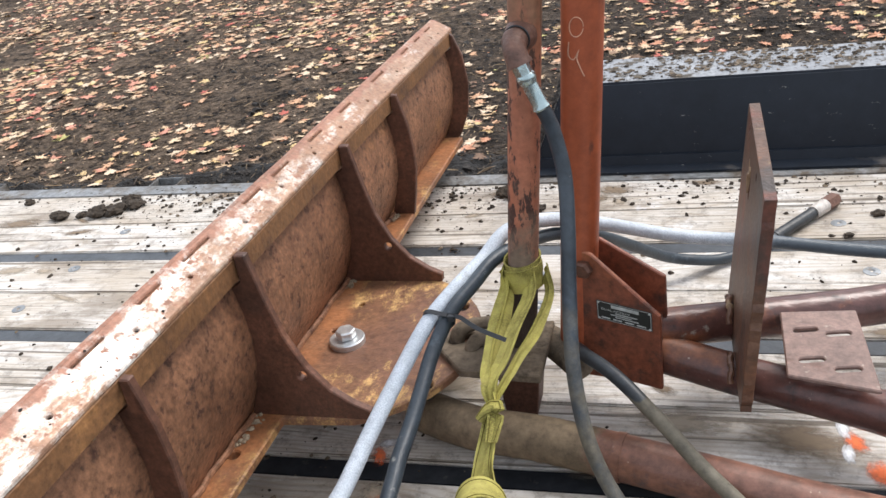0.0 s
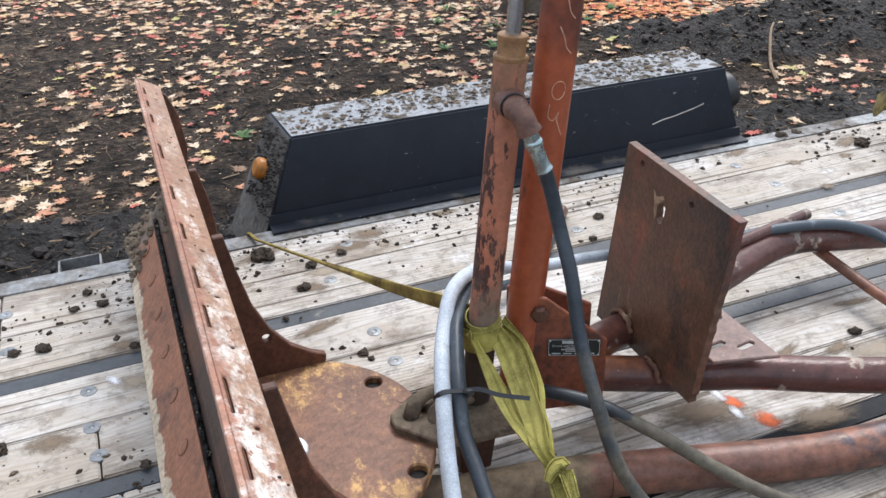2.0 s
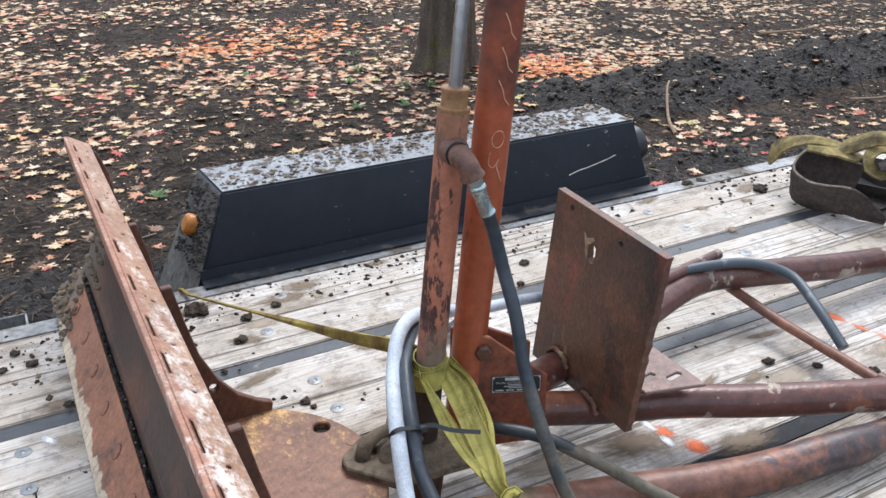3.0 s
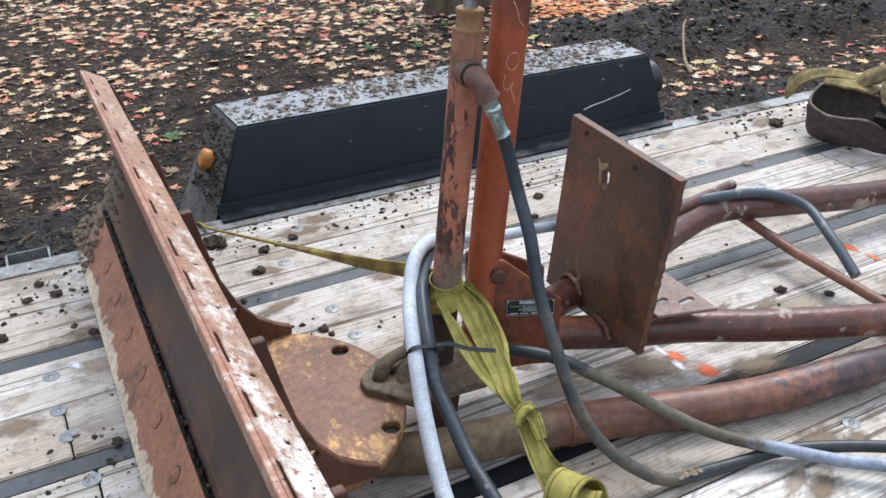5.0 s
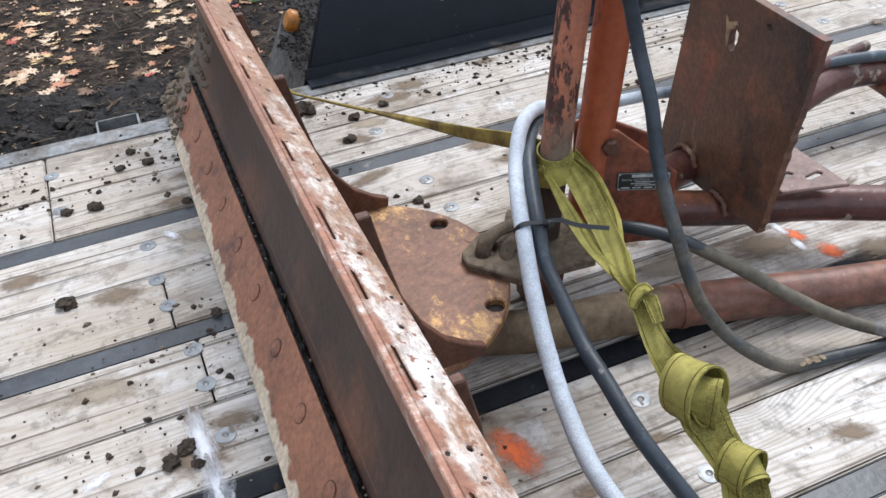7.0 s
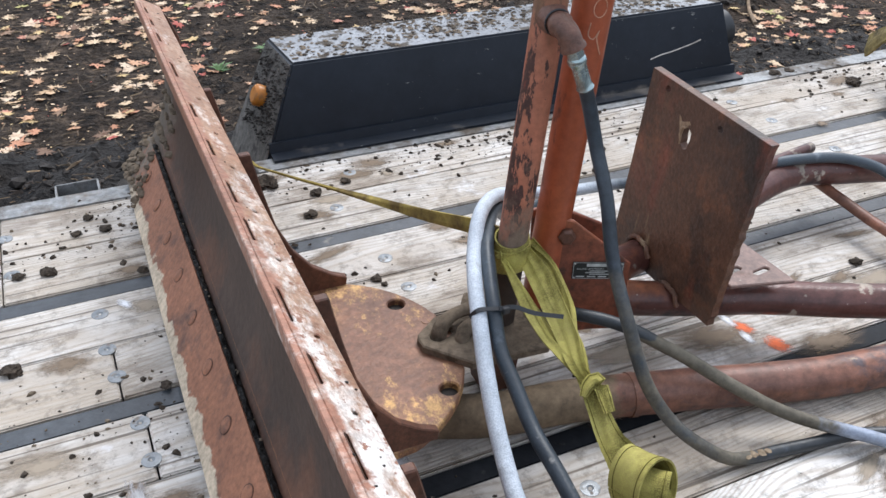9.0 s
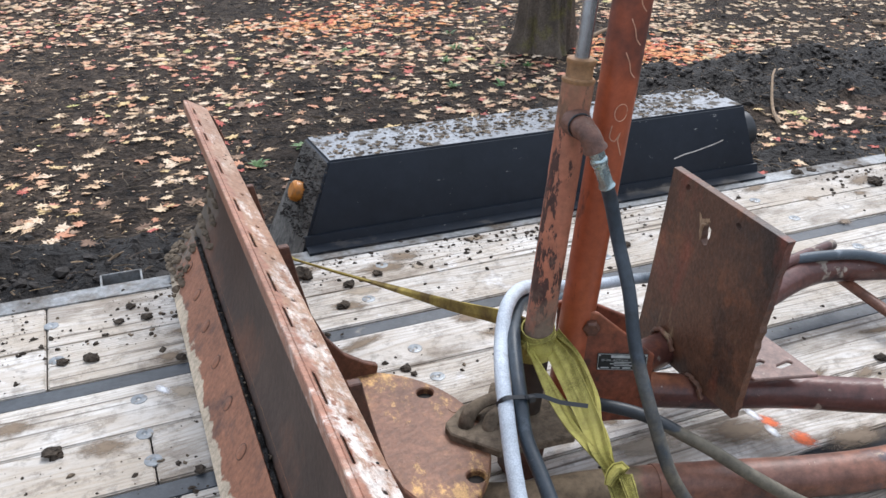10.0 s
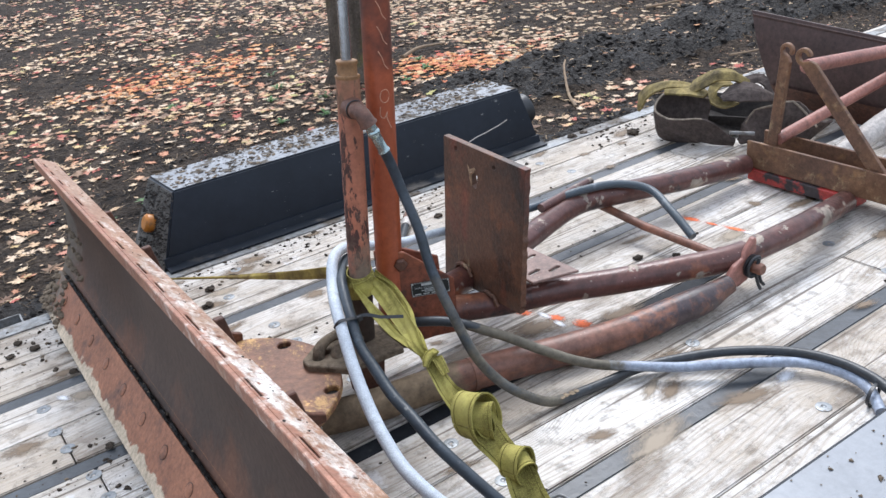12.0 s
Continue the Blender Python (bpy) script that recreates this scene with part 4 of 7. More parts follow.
def fender(near):
    """A box-shaped wheel cover: leaning inner wall, flat top, sloped ends."""
    s = -1 if near else 1
    base = -0.42
    def at(x, y, z):
        return Vector((x, base + s * (y - base), z))
    inn0, inn1, out = 0.338, 0.394, 0.565
    bm = bmesh.new()
    L0, L1, R0, R1 = 0.080, 0.161, 1.320, 1.287
    zt, zb = 0.180, -0.10
    def xl(z):
        return L1 + (L0 - L1) * (zt - z) / zt
    def xr(z):
        return R1 + (R0 - R1) * (zt - z) / zt
    inner = [at(xl(0), inn0, 0.0), at(xr(0), inn0, 0.0), at(R1, inn1, zt), at(L1, inn1, zt)]
    outer = [at(xl(zb) - 0.01, out + 0.02, zb), at(xr(zb), out + 0.02, zb), at(R1, out, zt), at(L1 - 0.012, out, zt)]
    low_in = [at(xl(zb), inn0 - 0.0, zb), at(xr(zb), inn0, zb)]
    vi, vo, vl = [bm.verts.new(p) for p in inner], [bm.verts.new(p) for p in outer], [bm.verts.new(p) for p in low_in]
    fi = bm.faces.new(vi)
    ft = bm.faces.new((vi[3], vi[2], vo[2], vo[3]))
    fo = bm.faces.new(vo)
    fl = bm.faces.new((vl[0], vi[0], vi[3], vo[3], vo[0]))
    fr = bm.faces.new((vl[1], vo[1], vo[2], vi[2], vi[1]))
    bm.faces.new((vl[0], vl[1], vi[1], vi[0]))
    bmesh.ops.recalc_face_normals(bm, faces=bm.faces)
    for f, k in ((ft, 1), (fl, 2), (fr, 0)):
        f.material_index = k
    bmesh.ops.bevel(bm, geom=[e for e in bm.edges if len(e.link_faces) == 2], offset=0.005, segments=2, affect="EDGES")
    ob = part("fender", bm, fender_black, trailer, "black painted steel fender, muddy on top", True)
    ob.data.materials.append(near_fender_top if near else fender_top)
    ob.data.materials.append(fender_end)
    # foot flange and weld seam along the deck
    foot = prism([(0.300, 0.004), (0.300, 0.009), (0.334, 0.010), (0.340, 0.030), (0.346, 0.030), (0.346, 0.004)], 0.085, 1.315)
    for v in foot.verts:
        v.co = at(v.co.y, v.co.x, v.co.z)
    part("flange", foot, fender_black, ob)
    # lamps on both ends
    for x, tilt, m, r, nm in ((0.100, -1, amber, 0.0245, "amber_marker_lamp"), (1.322, 1, black_plastic, 0.052, "tail_lamp")):
        c = at(x, 0.476, 0.085 if tilt < 0 else 0.070)
        ax = Vector((tilt, 0, 0.42 if tilt < 0 else 0.18)).normalized()
        bm = bmesh.new()
        depth = 0.009 if tilt < 0 else 0.055
        sweep(bm, [c - ax * 0.02, c + ax * depth * 0.7, c + ax * depth, c + ax * (depth + 0.004)], lambda u: r * (1, 1, 0.93, 0.72)[min(3, round(u * 3))], 20)
        lamp = part(nm, bm, m, ob, "dirty amber marker lamp" if tilt < 0 else "black rubber lamp housing", True)
    return ob


fender_far, fender_near = fender(False), fender(True)
# a scratch and a drip down the far fender's inner wall
def on_wall(x, z, lift=0.0006):
    return (x, 0.338 + 0.056 * z / 0.18 - lift, z)


bm = rod(smooth_line([on_wall(1.060, 0.072), on_wall(1.092, 0.079), on_wall(1.120, 0.082), on_wall(1.150, 0.087), on_wall(1.185, 0.093), on_wall(1.214, 0.100)], 0.01), 0.0015, 6)
part("scratch", bm, pale_tube, fender_far, "pale scratch in the paint")
for side in (1, -1):  # wheels under the fenders carry the trailer
    yc = -0.42 + side * 0.86
    wheel = part("wheel", rod([(0.70, yc - 0.09, GROUND + 0.30), (0.70, yc - 0.07, GROUND + 0.30), (0.70, yc + 0.07, GROUND + 0.30), (0.70, yc + 0.09, GROUND + 0.30)],
                              lambda u: 0.265 if u in (0, 1) else 0.315, 40), tyre_rubber, trailer, "black trailer wheel", True)
    part("rim", rod([(0.70, yc - 0.093, GROUND + 0.30), (0.70, yc + 0.093, GROUND + 0.30)], 0.18, 32), zinc, wheel)
part("axle", rod([(0.70, -1.2, GROUND + 0.30), (0.70, 0.36, GROUND + 0.30)], 0.03), frame_black, trailer)


def sprayed(x, y, rx, ry, turn, material, label, lift=0.0006):
    """One sprayed mark soaked into the planks."""
    n = 28
    vs = [(0, 0, 0)] + [(math.cos(6.283 * i / n), math.sin(6.283 * i / n), 0) for i in range(n)]
    ob = mesh_object("paint_mark", vs, [(0, 1 + i, 1 + (i + 1) % n) for i in range(n)], material, trailer, label)
    ob.matrix_basis = Matrix.LocRotScale((x, y, lift), Euler((0, 0, turn)), (rx, ry, 1))
    return ob


OR, WH = "orange spray paint on the planks", "white spray paint on the planks"
for x, y, rx, ry, turn in ((0.604, -0.452, 0.036, 0.020, -1.2), (0.640, -0.520, 0.030, 0.018, -1.1), (0.662, -0.575, 0.034, 0.026, -1.2), (1.195, -0.390, 0.042, 0.018, -1.35), (1.207, -0.445, 0.028, 0.010, -1.4), (1.222, -0.505, 0.050, 0.013, -1.4), (0.058, -0.715, 0.065, 0.032, -1.3), (0.024, -0.600, 0.030, 0.016, -1.2)):
    sprayed(x, y, rx, ry, turn, spray_orange, OR)
for x, y, rx, ry, turn in ((0.628, -0.496, 0.032, 0.012, -1.45), (0.629, -0.543, 0.028, 0.012, -1.55), (1.226, -0.540, 0.028, 0.010, -1.3), (-0.292, -0.550, 0.110, 0.024, -1.52), (-0.286, -0.620, 0.060, 0.026, -1.5), (-0.262, -0.080, 0.026, 0.013, -1.0), (0.03, -0.575, 0.022, 0.014, 0.3),
                           (0.390, -0.590, 0.036, 0.018, -1.3), (0.800, -0.955, 0.040, 0.020, 0.2), (-0.42, -0.55, 0.03, 0.012, 0.4)):
    sprayed(x, y, rx, ry, turn, spray_white, WH, 0.0010)


rng = random.Random(58)
STAINS = [(0.42, -0.50, 0.10, 0.035), (0.58, -0.52, 0.12, 0.05), (0.74, -0.60, 0.10, 0.04), (0.33, -0.60, 0.08, 0.03), (-0.30, -0.56, 0.07, 0.05), (-0.36, -0.20, 0.06, 0.035), (-0.40, -0.40, 0.08, 0.035), (-0.24, 0.02, 0.05, 0.03), (-0.20, 0.10, 0.06, 0.03),
          (0.15, 0.12, 0.07, 0.03), (0.22, 0.20, 0.09, 0.04), (0.05, 0.24, 0.08, 0.035), (-1.02, -0.10, 0.08, 0.03), (-0.97, 0.08, 0.07, 0.02), (0.62, -0.85, 0.06, 0.03), (0.50, -0.93, 0.13, 0.05), (0.44, -0.86, 0.05, 0.025), (0.70, -0.95, 0.10, 0.035), (0.95, -0.50, 0.10, 0.04)]
STAINS += [(rng.uniform(-1.4, 2.2), rng.uniform(-1.05, 0.27), rng.uniform(0.02, 0.10), rng.uniform(0.012, 0.04)) for _ in range(80)]
for k, (x, y, rx, ry) in enumerate(STAINS):  # mud trodden into the planks
    ob = sprayed(x, y, rx, ry, rng.uniform(-0.5, 0.5), damp_stain if k % 3 else pale_stain, "", 0.0003 + 0.0000035 * k)
    ob.name = "mud_stain"


# ---- plow blade: built level at its far end, then tilted ----
TIP = 0.41
blade = thing("plow", (-0.12, TIP, 0.0), "rusty steel plow blade with red tubular push frame on planks", "plow")
LEAN_UP = Matrix.Translation((0, TIP, 0)) @ Matrix.Rotation(radians(-1.4), 4, "X") @ Matrix.Translation((0, -TIP, 0))
END = -1.345


def bpart(name, bm, material, label="", smooth=False, parent=None):
    ob = part(name, bm, material, None, label, smooth)
    ob.parent = parent or blade
    ob.matrix_parent_inverse = Matrix.Identity(4)
    return ob


blade.location = (0, 0, 0)
blade.matrix_basis = LEAN_UP
FRONT = [(-0.158, 0.045), (-0.141, 0.066), (-0.124, 0.095), (-0.109, 0.130), (-0.100, 0.165), (-0.096, 0.205), (-0.098, 0.240), (-0.104, 0.275), (-0.113, 0.308), (-0.1235, 0.337)]


def offset_profile(prof, d):
    out = []
    for i, p in enumerate(prof):
        a, b = prof[max(0, i - 1)], prof[min(len(prof) - 1, i + 1)]
        tx, tz = b[0] - a[0], b[1] - a[1]
        k = math.hypot(tx, tz)
        out.append((p[0] + d * tz / k, p[1] - d * tx / k))
    return out


back = offset_profile(FRONT, 0.009)
bm = prism(FRONT + back[::-1], TIP - 0.012, END + 0.012, steps=24)
mb = bpart("moldboard", bm, mould_front, "curved moldboard, brown steel with shade in its colour in front, brown rust behind", True)
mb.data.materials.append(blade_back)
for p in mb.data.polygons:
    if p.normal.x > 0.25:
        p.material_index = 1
bm = prism([(-0.2115, 0.0), (-0.1985, -0.001), (-0.1395, 0.064), (-0.1500, 0.0735)], TIP - 0.03, END + 0.03, 0.0, steps=80)
rng = random.Random(4)
for v in bm.verts:
    if v.co.z < 0.02:
        v.co.x += 0.0025 * noise.noise((0, v.co.y * 5, 0))
cut = bpart("cutting_edge", bm, edge_rust, "orange-rusted cutting edge caked with tan mud")
along = Vector((-0.1500 + 0.2115, 0, 0.0735)).normalized()
outward = Vector((-along.z, 0, along.x))
for k in range(13):
    y = 0.250 - 0.1235 * k
    c = Vector((-0.2115, y, 0)) + along * 0.061 + outward * 0.0002
    bpart("bolt_hole", rod([c - outward * 0.004, c + outward * 0.0005], 0.0128, 20), gusset_rust, "", True, cut)
    bpart("plow_bolt", rod([c - outward * 0.004, c + outward * 0.0008, c + outward * 0.0020], lambda u: 0.0112 if u < 0.9 else 0.0095, 20), edge_rust, "", True, cut)
# dirt and pebbles caught in the gap over the cutting edge
bm = bmesh.new()
rng = random.Random(12)
for k in range(46):
    y = TIP - 0.05 - 1.65 * rng.random()
    lump(bm, (-0.1425 + rng.uniform(-0.004, 0.004), y, 0.0745 + rng.uniform(-0.004, 0.002)), rng.uniform(0.0010, 0.0024), k + 1, 0.8, 1)
tagged(bpart("gap_dirt", bm, mud, "pebbles and dirt along the seam"), kind="stuff")
# added black strip that draws the shadow line over the cutting edge
bm = prism([(-0.1500, 0.0722), (-0.1450, 0.0670), (-0.1375, 0.0700), (-0.1415, 0.0752), (-0.1455, 0.0758)], TIP - 0.075, END + 0.03, 0.0, steps=150)
for v in bm.verts:
    v.co += Vector((0.5, 0, 1)) * (0.0022 * noise.noise((v.co.x * 300, v.co.y * 55, 3.0)) - 0.0018)
bpart("seam_dirt", bm, rut_mud_and_shade, "black strip standing for the seam's shadow")
# top rail: angle with notched front edge
notches = [(0.355, 0.315), (0.275, 0.235), (0.193, 0.143), (0.032, -0.034), (-0.145, -0.197), (-0.275, -0.327), (-0.403, -0.459), (-0.496, -0.548), (-0.641, -0.703), (-0.751, -0.797), (-0.857, -0.912), (-1.01, -1.06), (-1.15, -1.20)]
outline = [(0.0, TIP), (0.0542, TIP), (0.0542, END), (0.0, END)]
slots = [[(0.0062, b), (0.0108, b + 0.0015), (0.0108, a - 0.0015), (0.0062, a)] for a, b in notches]


def rail_place(u, v, w):
    return (-0.1206 + u * 0.72, v, 0.3395 - u * 0.42 + w)


rail = bpart("top_rail", plate(outline, slots + [ring_points(0.032, y, 0.0035, 8) for y in (0.30, 0.06, -0.11, -0.24, -0.35, -0.47, -0.58, -0.72, -0.83, -0.97, -1.10)], rail_place, 0.006), rail_rust,
             "top rail with rust worn to bright metal")
bm = prism([(-0.1275, 0.322), (-0.1210, 0.322), (-0.1200, 0.3445), (-0.1272, 0.3460)], TIP, END, 0.0012, steps=30)
for v in bm.verts:
    v.co.z += 0.0012 * noise.noise((0, v.co.y * 9, 1))
bpart("front_lip", bm, rail_rust)
bpart("rail_flange", prism([(-0.0870, 0.288), (-0.0815, 0.288), (-0.0815, 0.3165), (-0.0870, 0.3185)], TIP - 0.003, END + 0.003, 0.001), flange_rust)
bm = bmesh.new()
rng = random.Random(77)
for y0, y1 in ((0.30, 0.12), (0.02, -0.03), (-0.10, -0.16), (-0.33, -0.40), (-0.47, -0.50), (-0.56, -0.64), (-0.68, -0.83), (-0.92, -1.10)):  # crumbly scale lodged under the flange
    for k in range(int(420 * (y0 - y1))):
        y = rng.uniform(y1, y0)
        lump(bm, (rng.uniform(-0.0975, -0.0900), y, 0.2865 + rng.uniform(-0.003, 0.003)), rng.uniform(0.0016, 0.0036), k + 3 * y0, 0.7, 1)
tagged(bpart("scale_crumbs", bm, pale_grit, "pale scale crumbs lodged under the flange"), kind="stuff")
bm = bmesh.new()
for y0, y1 in ((-0.655, -0.72), (-0.86, -0.885), (-0.30, -0.33), (-0.05, -0.08)):  # and in the corners over the ledge
    for k in range(26):
        y = rng.uniform(y1, y0)
        lump(bm, (-0.109 + 0.006 * abs(rng.gauss(0, 1)), y, 0.0835 + 0.0015), rng.uniform(0.0015, 0.0045), k + 2 * y0, 0.7, 1)
tagged(bpart("scale_crumbs", bm, pale_grit, "pale scale crumbs in the ledge corners"), kind="stuff")
for y0 in (0.20, -0.02, -0.16, -0.42, -0.55, -0.75, -0.84, -1.05, -1.2):  # stitch welds under the flange
    bm = rod(smooth_line([(-0.092 + 0.002 * math.sin(i * 2.1), y0 - 0.012 * i, 0.302 + 0.0015 * math.sin(i * 1.7)) for i in range(6)], 0.006), 0.004, 8)
    bpart("weld_bead", bm, blade_back, "", True)


def rib(y, name, profile, holes, thick, material):
    bm = plate(profile, holes, lambda u, v, w: (u, y - thick / 2 + w, v), thick)
    return bpart(name, bm, material)


arc = offset_profile(FRONT, 0.0085)
end_outer = [(-0.185, 0.010), (-0.119, 0.040), (-0.084, 0.083), (-0.061, 0.137), (-0.052, 0.204), (-0.058, 0.268), (-0.074, 0.312), (-0.081, 0.318), (-0.081, 0.286)]
end_prof = end_outer + [p for p in arc[::-1] if p[1] < 0.285]
rib(0.385, "end_rib", end_prof, [], 0.010, gusset_rust)
rib(END + 0.025, "end_rib", end_prof, [], 0.010, gusset_rust)
slim = [(-0.116, 0.082), (-0.072, 0.082), (-0.062, 0.130), (-0.054, 0.175), (-0.053, 0.215), (-0.057, 0.262), (-0.065, 0.300), (-0.069, 0.318), (-0.081, 0.318), (-0.081, 0.286)] + [p for p in arc[::-1] if 0.11 < p[1] < 0.285]
for y in (-0.040, -0.891):
    rib(y, "slim_rib", slim, [], 0.011, gusset_rust)
big = [(-0.118, 0.082), (0.052, 0.082), (0.054, 0.096), (0.032, 0.106), (0.003, 0.127), (-0.022, 0.160), (-0.042, 0.205), (-0.055, 0.262), (-0.063, 0.305), (-0.066, 0.322), (-0.081, 0.322), (-0.081, 0.286)] + [p for p in arc[::-1] if 0.11 < p[1] < 0.285]
for y in (-0.296, -0.648):
    rib(y, "gusset", big, [ring_points(-0.030, 0.148, 0.0065, 10)], 0.012, gusset_rust)
# push plate: half disc round the pivot, ledges to both sides
CX, CY, R = -0.045, -0.470, 0.196
PZ = 0.070
disc = [(CX + R * math.cos(a), CY + R * math.sin(a)) for a in np.linspace(math.asin(-0.935), math.asin(0.935), 34)]
outl = disc + [(-0.072, CY + 0.19), (-0.076, 0.36), (-0.132, 0.36), (-0.132, END + 0.05), (-0.076, END + 0.05), (-0.072, CY - 0.19)]
hol = [ring_points(0.102, -0.379, 0.0125, 16), ring_points(0.100, -0.577, 0.0125, 16), ring_points(-0.062, -0.375, 0.005, 8), ring_points(-0.079, -0.452, 0.005, 8), ring_points(-0.105, -0.735, 0.008, 10),
       ring_points(-0.105, -0.20, 0.008, 10)]
bpart("push_plate", plate(outl, hol, lambda u, v, w: (u, v, PZ + w), 0.0135, 0.002), push_rust, "half-round push plate, yellow-flecked rust")
# added dark plugs that make the two holes read as shaded inside
for p in ((0.102, -0.379), (0.100, -0.577)):
    bpart("packed_mud", rod([(p[0], p[1], PZ - 0.004), (p[0], p[1], PZ + 0.003)], 0.0135, 14), wet_mud_and_shade, "dark plug standing for the shade in the hole", True)
for p in ((0.130, -0.432), (0.132, -0.525)):
    bpart("filled_hole", rod([(p[0], p[1], PZ + 0.012), (p[0], p[1], PZ + 0.0142)], 0.0105, 16), push_rust, "", True)
bolt = bpart("pivot_bolt", rod([(CX, CY - 0.013, PZ + 0.0135), (CX, CY - 0.013, PZ + 0.0215), (CX, CY - 0.013, PZ + 0.0230)], lambda u: 0.0265 if u < 0.9 else 0.0250, 28), bright_zinc, "bright zinc pivot bolt with washer", True)
bpart("bolt_head", plate(hexagon(CX, CY - 0.013, 0.0155), [], lambda u, v, w: (u, v, PZ + 0.0230 + w), 0.0135, 0.0018), bright_zinc, "", False, bolt)
for p, q in (((-0.112, -0.30, 0.086), (-0.118, -0.640, 0.086)), ((-0.113, -0.66, 0.086), (-0.116, -0.87, 0.086)), ((-0.112, -0.05, 0.086), (-0.114, -0.27, 0.086))):
    a, b = Vector(p), Vector(q)
    bpart("weld_bead", rod(smooth_line([a.lerp(b, i / 9) + Vector((0.002 * math.sin(i * 2.3), 0, 0)) for i in range(10)], 0.008), 0.0045, 8), blade_back, "", True)
# mud caked on the far end
bm = bmesh.new()
rng = random.Random(31)
for k in range(120):
    u = rng.random() ** 1.6
    y = TIP - 0.02 - 0.17 * u
    t = rng.random()
    if t < 0.5:
        c = Vector((-0.2115, y, 0)) + along * (0.095 * rng.random()) + outward * 0.002
    else:
        i = rng.randrange(0, 5)
        c = Vector((FRONT[i][0] - 0.003, y, FRONT[i][1]))
    lump(bm, c, rng.uniform(0.003, 0.011), 40 + k, 0.7, 1)
tagged(bpart("caked_mud", bm, mud, "mud caked on the blade end"), kind="stuff")
bm = bmesh.new()
for k in range(26):  # crumbs on the rail
    y, u = TIP - 1.6 * rng.random() ** 1.5, rng.uniform(0.004, 0.048)
    x, _, z = rail_place(u, y, 0.006)
    lump(bm, (x, y, z), rng.uniform(0.0008, 0.0026), 200 + k, 0.6, 1)
tagged(bpart("rail_crumbs", bm, wet_mud_and_shade), kind="stuff")
RESTS[blade.name] = LEAN_UP


# ---- plow frame ----
frame_thing = blade
post_a, post_b = Vector((0.2874, -0.4583, 0.06)), Vector((0.3914, -0.4621, 1.25))
post = part("post", rod([post_a, post_a.lerp(post_b, 0.25), post_a.lerp(post_b, 0.5), post_a.lerp(post_b, 0.75), post_b], 0.0245, 32), post_paint, frame_thing, "upright tube in faded orange paint, sooty at the top", True)
# pen marks: a ring and a check
pd = (post_b - post_a).normalized()


def on_post(z, turn, lift=0.0004):
    c = post_a + pd * ((z - post_a.z) / pd.z)
    return c + Vector((math.cos(turn), math.sin(turn), 0)) * (0.0245 + lift)


A0 = radians(-100)
bm = rod([on_post(0.545 + 0.011 * math.sin(a), A0 + 0.33 * math.cos(a)) for a in np.linspace(0, 6.1, 22)], 0.0006, 5)
part("pen_mark", bm, chalk, post, "pale paint-pen squiggle")
bm = rod(smooth_line([on_post(z, A0 + t) for z, t in ((0.528, -0.35), (0.513, -0.38), (0.508, -0.1), (0.519, 0.15), (0.510, 0.05), (0.495, 0.28), (0.488, 0.42))], 0.004), 0.0008, 5)
part("pen_mark", bm, chalk, post, "pale paint-pen squiggle")
for z in (0.60, 0.64, 0.68):
    part("pen_mark", rod(smooth_line([on_post(z + dz, A0 + t) for dz, t in ((0.02, -0.3), (0.008, -0.05), (-0.004, 0.1), (-0.012, 0.4))], 0.004), 0.0007, 5), chalk, post)

BU = Vector((0.118, -0.036, 0)).normalized()
BN = Vector((BU.y, -BU.x, 0)).normalized()
if BN.y > 0:
    BN = -BN


def bracket_at(base):
    b = Vector(base)
    return lambda u, v, w: b + BU * u + Vector((0, 0, v)) + BN * w


near_outline = [(0.0, 0.060), (0.0, 0.255), (0.012, 0.262), (0.034, 0.255), (0.122, 0.180), (0.122, 0.064), (0.075, 0.066)]
far_outline = [(0.0, 0.060), (0.0, 0.243), (0.034, 0.248), (0.122, 0.205), (0.122, 0.064)]
bp_near = bracket_at((0.2905, -0.4695, 0.0))
bp_far = bracket_at((0.2955, -0.4140, 0.0))
brk = part("bracket_plate", plate(near_outline, [], bp_near, 0.007), bracket_paint, frame_thing, "rusted orange bracket plate")
part("bracket_plate", plate(far_outline, [], bp_far, 0.007), bracket_paint, frame_thing, "rusted orange bracket plate")
part("bracket_web", plate([(0.050, 0.07), (0.120, 0.07), (0.120, 0.15), (0.050, 0.15)], [], lambda u, v, w: bp_near(u, v, 0) + Vector((0, 0.004 + 5.5 * w, 0)), 0.01, 0), bracket_paint, frame_thing)
c = bp_near(0.024, 0.234, 0.007)
bolt = part("bracket_bolt", rod([c, c + BN * 0.007, c + BN * 0.010], lambda u: 0.0125 if u < 0.9 else 0.009, 6), gusset_rust, brk)
# type plate
lab_u, lab_v, lab_w, lab_h = 0.038, 0.1610, 0.074, 0.0285
SK = -0.075


def lab(u, v, w):
    return bp_near(lab_u + u, lab_v + v * lab_h / 0.036 + SK * u, 0.007 + w)


labplate = part("type_plate", plate([(0, 0), (lab_w, 0), (lab_w, 0.036), (0, 0.036)], [], lambda u, v, w: lab(u, v, w), 0.0012, 0.0003), label_black, brk, "black type plate with silver lettering")


def bar(u0, u1, v0, v1, name="lettering"):
    return part(name, plate([(u0, v0), (u1, v0), (u1, v1), (u0, v1)], [], lambda u, v, w: lab(u, v, 0.0012 + w), 0.00025, 0), label_ink, labplate)


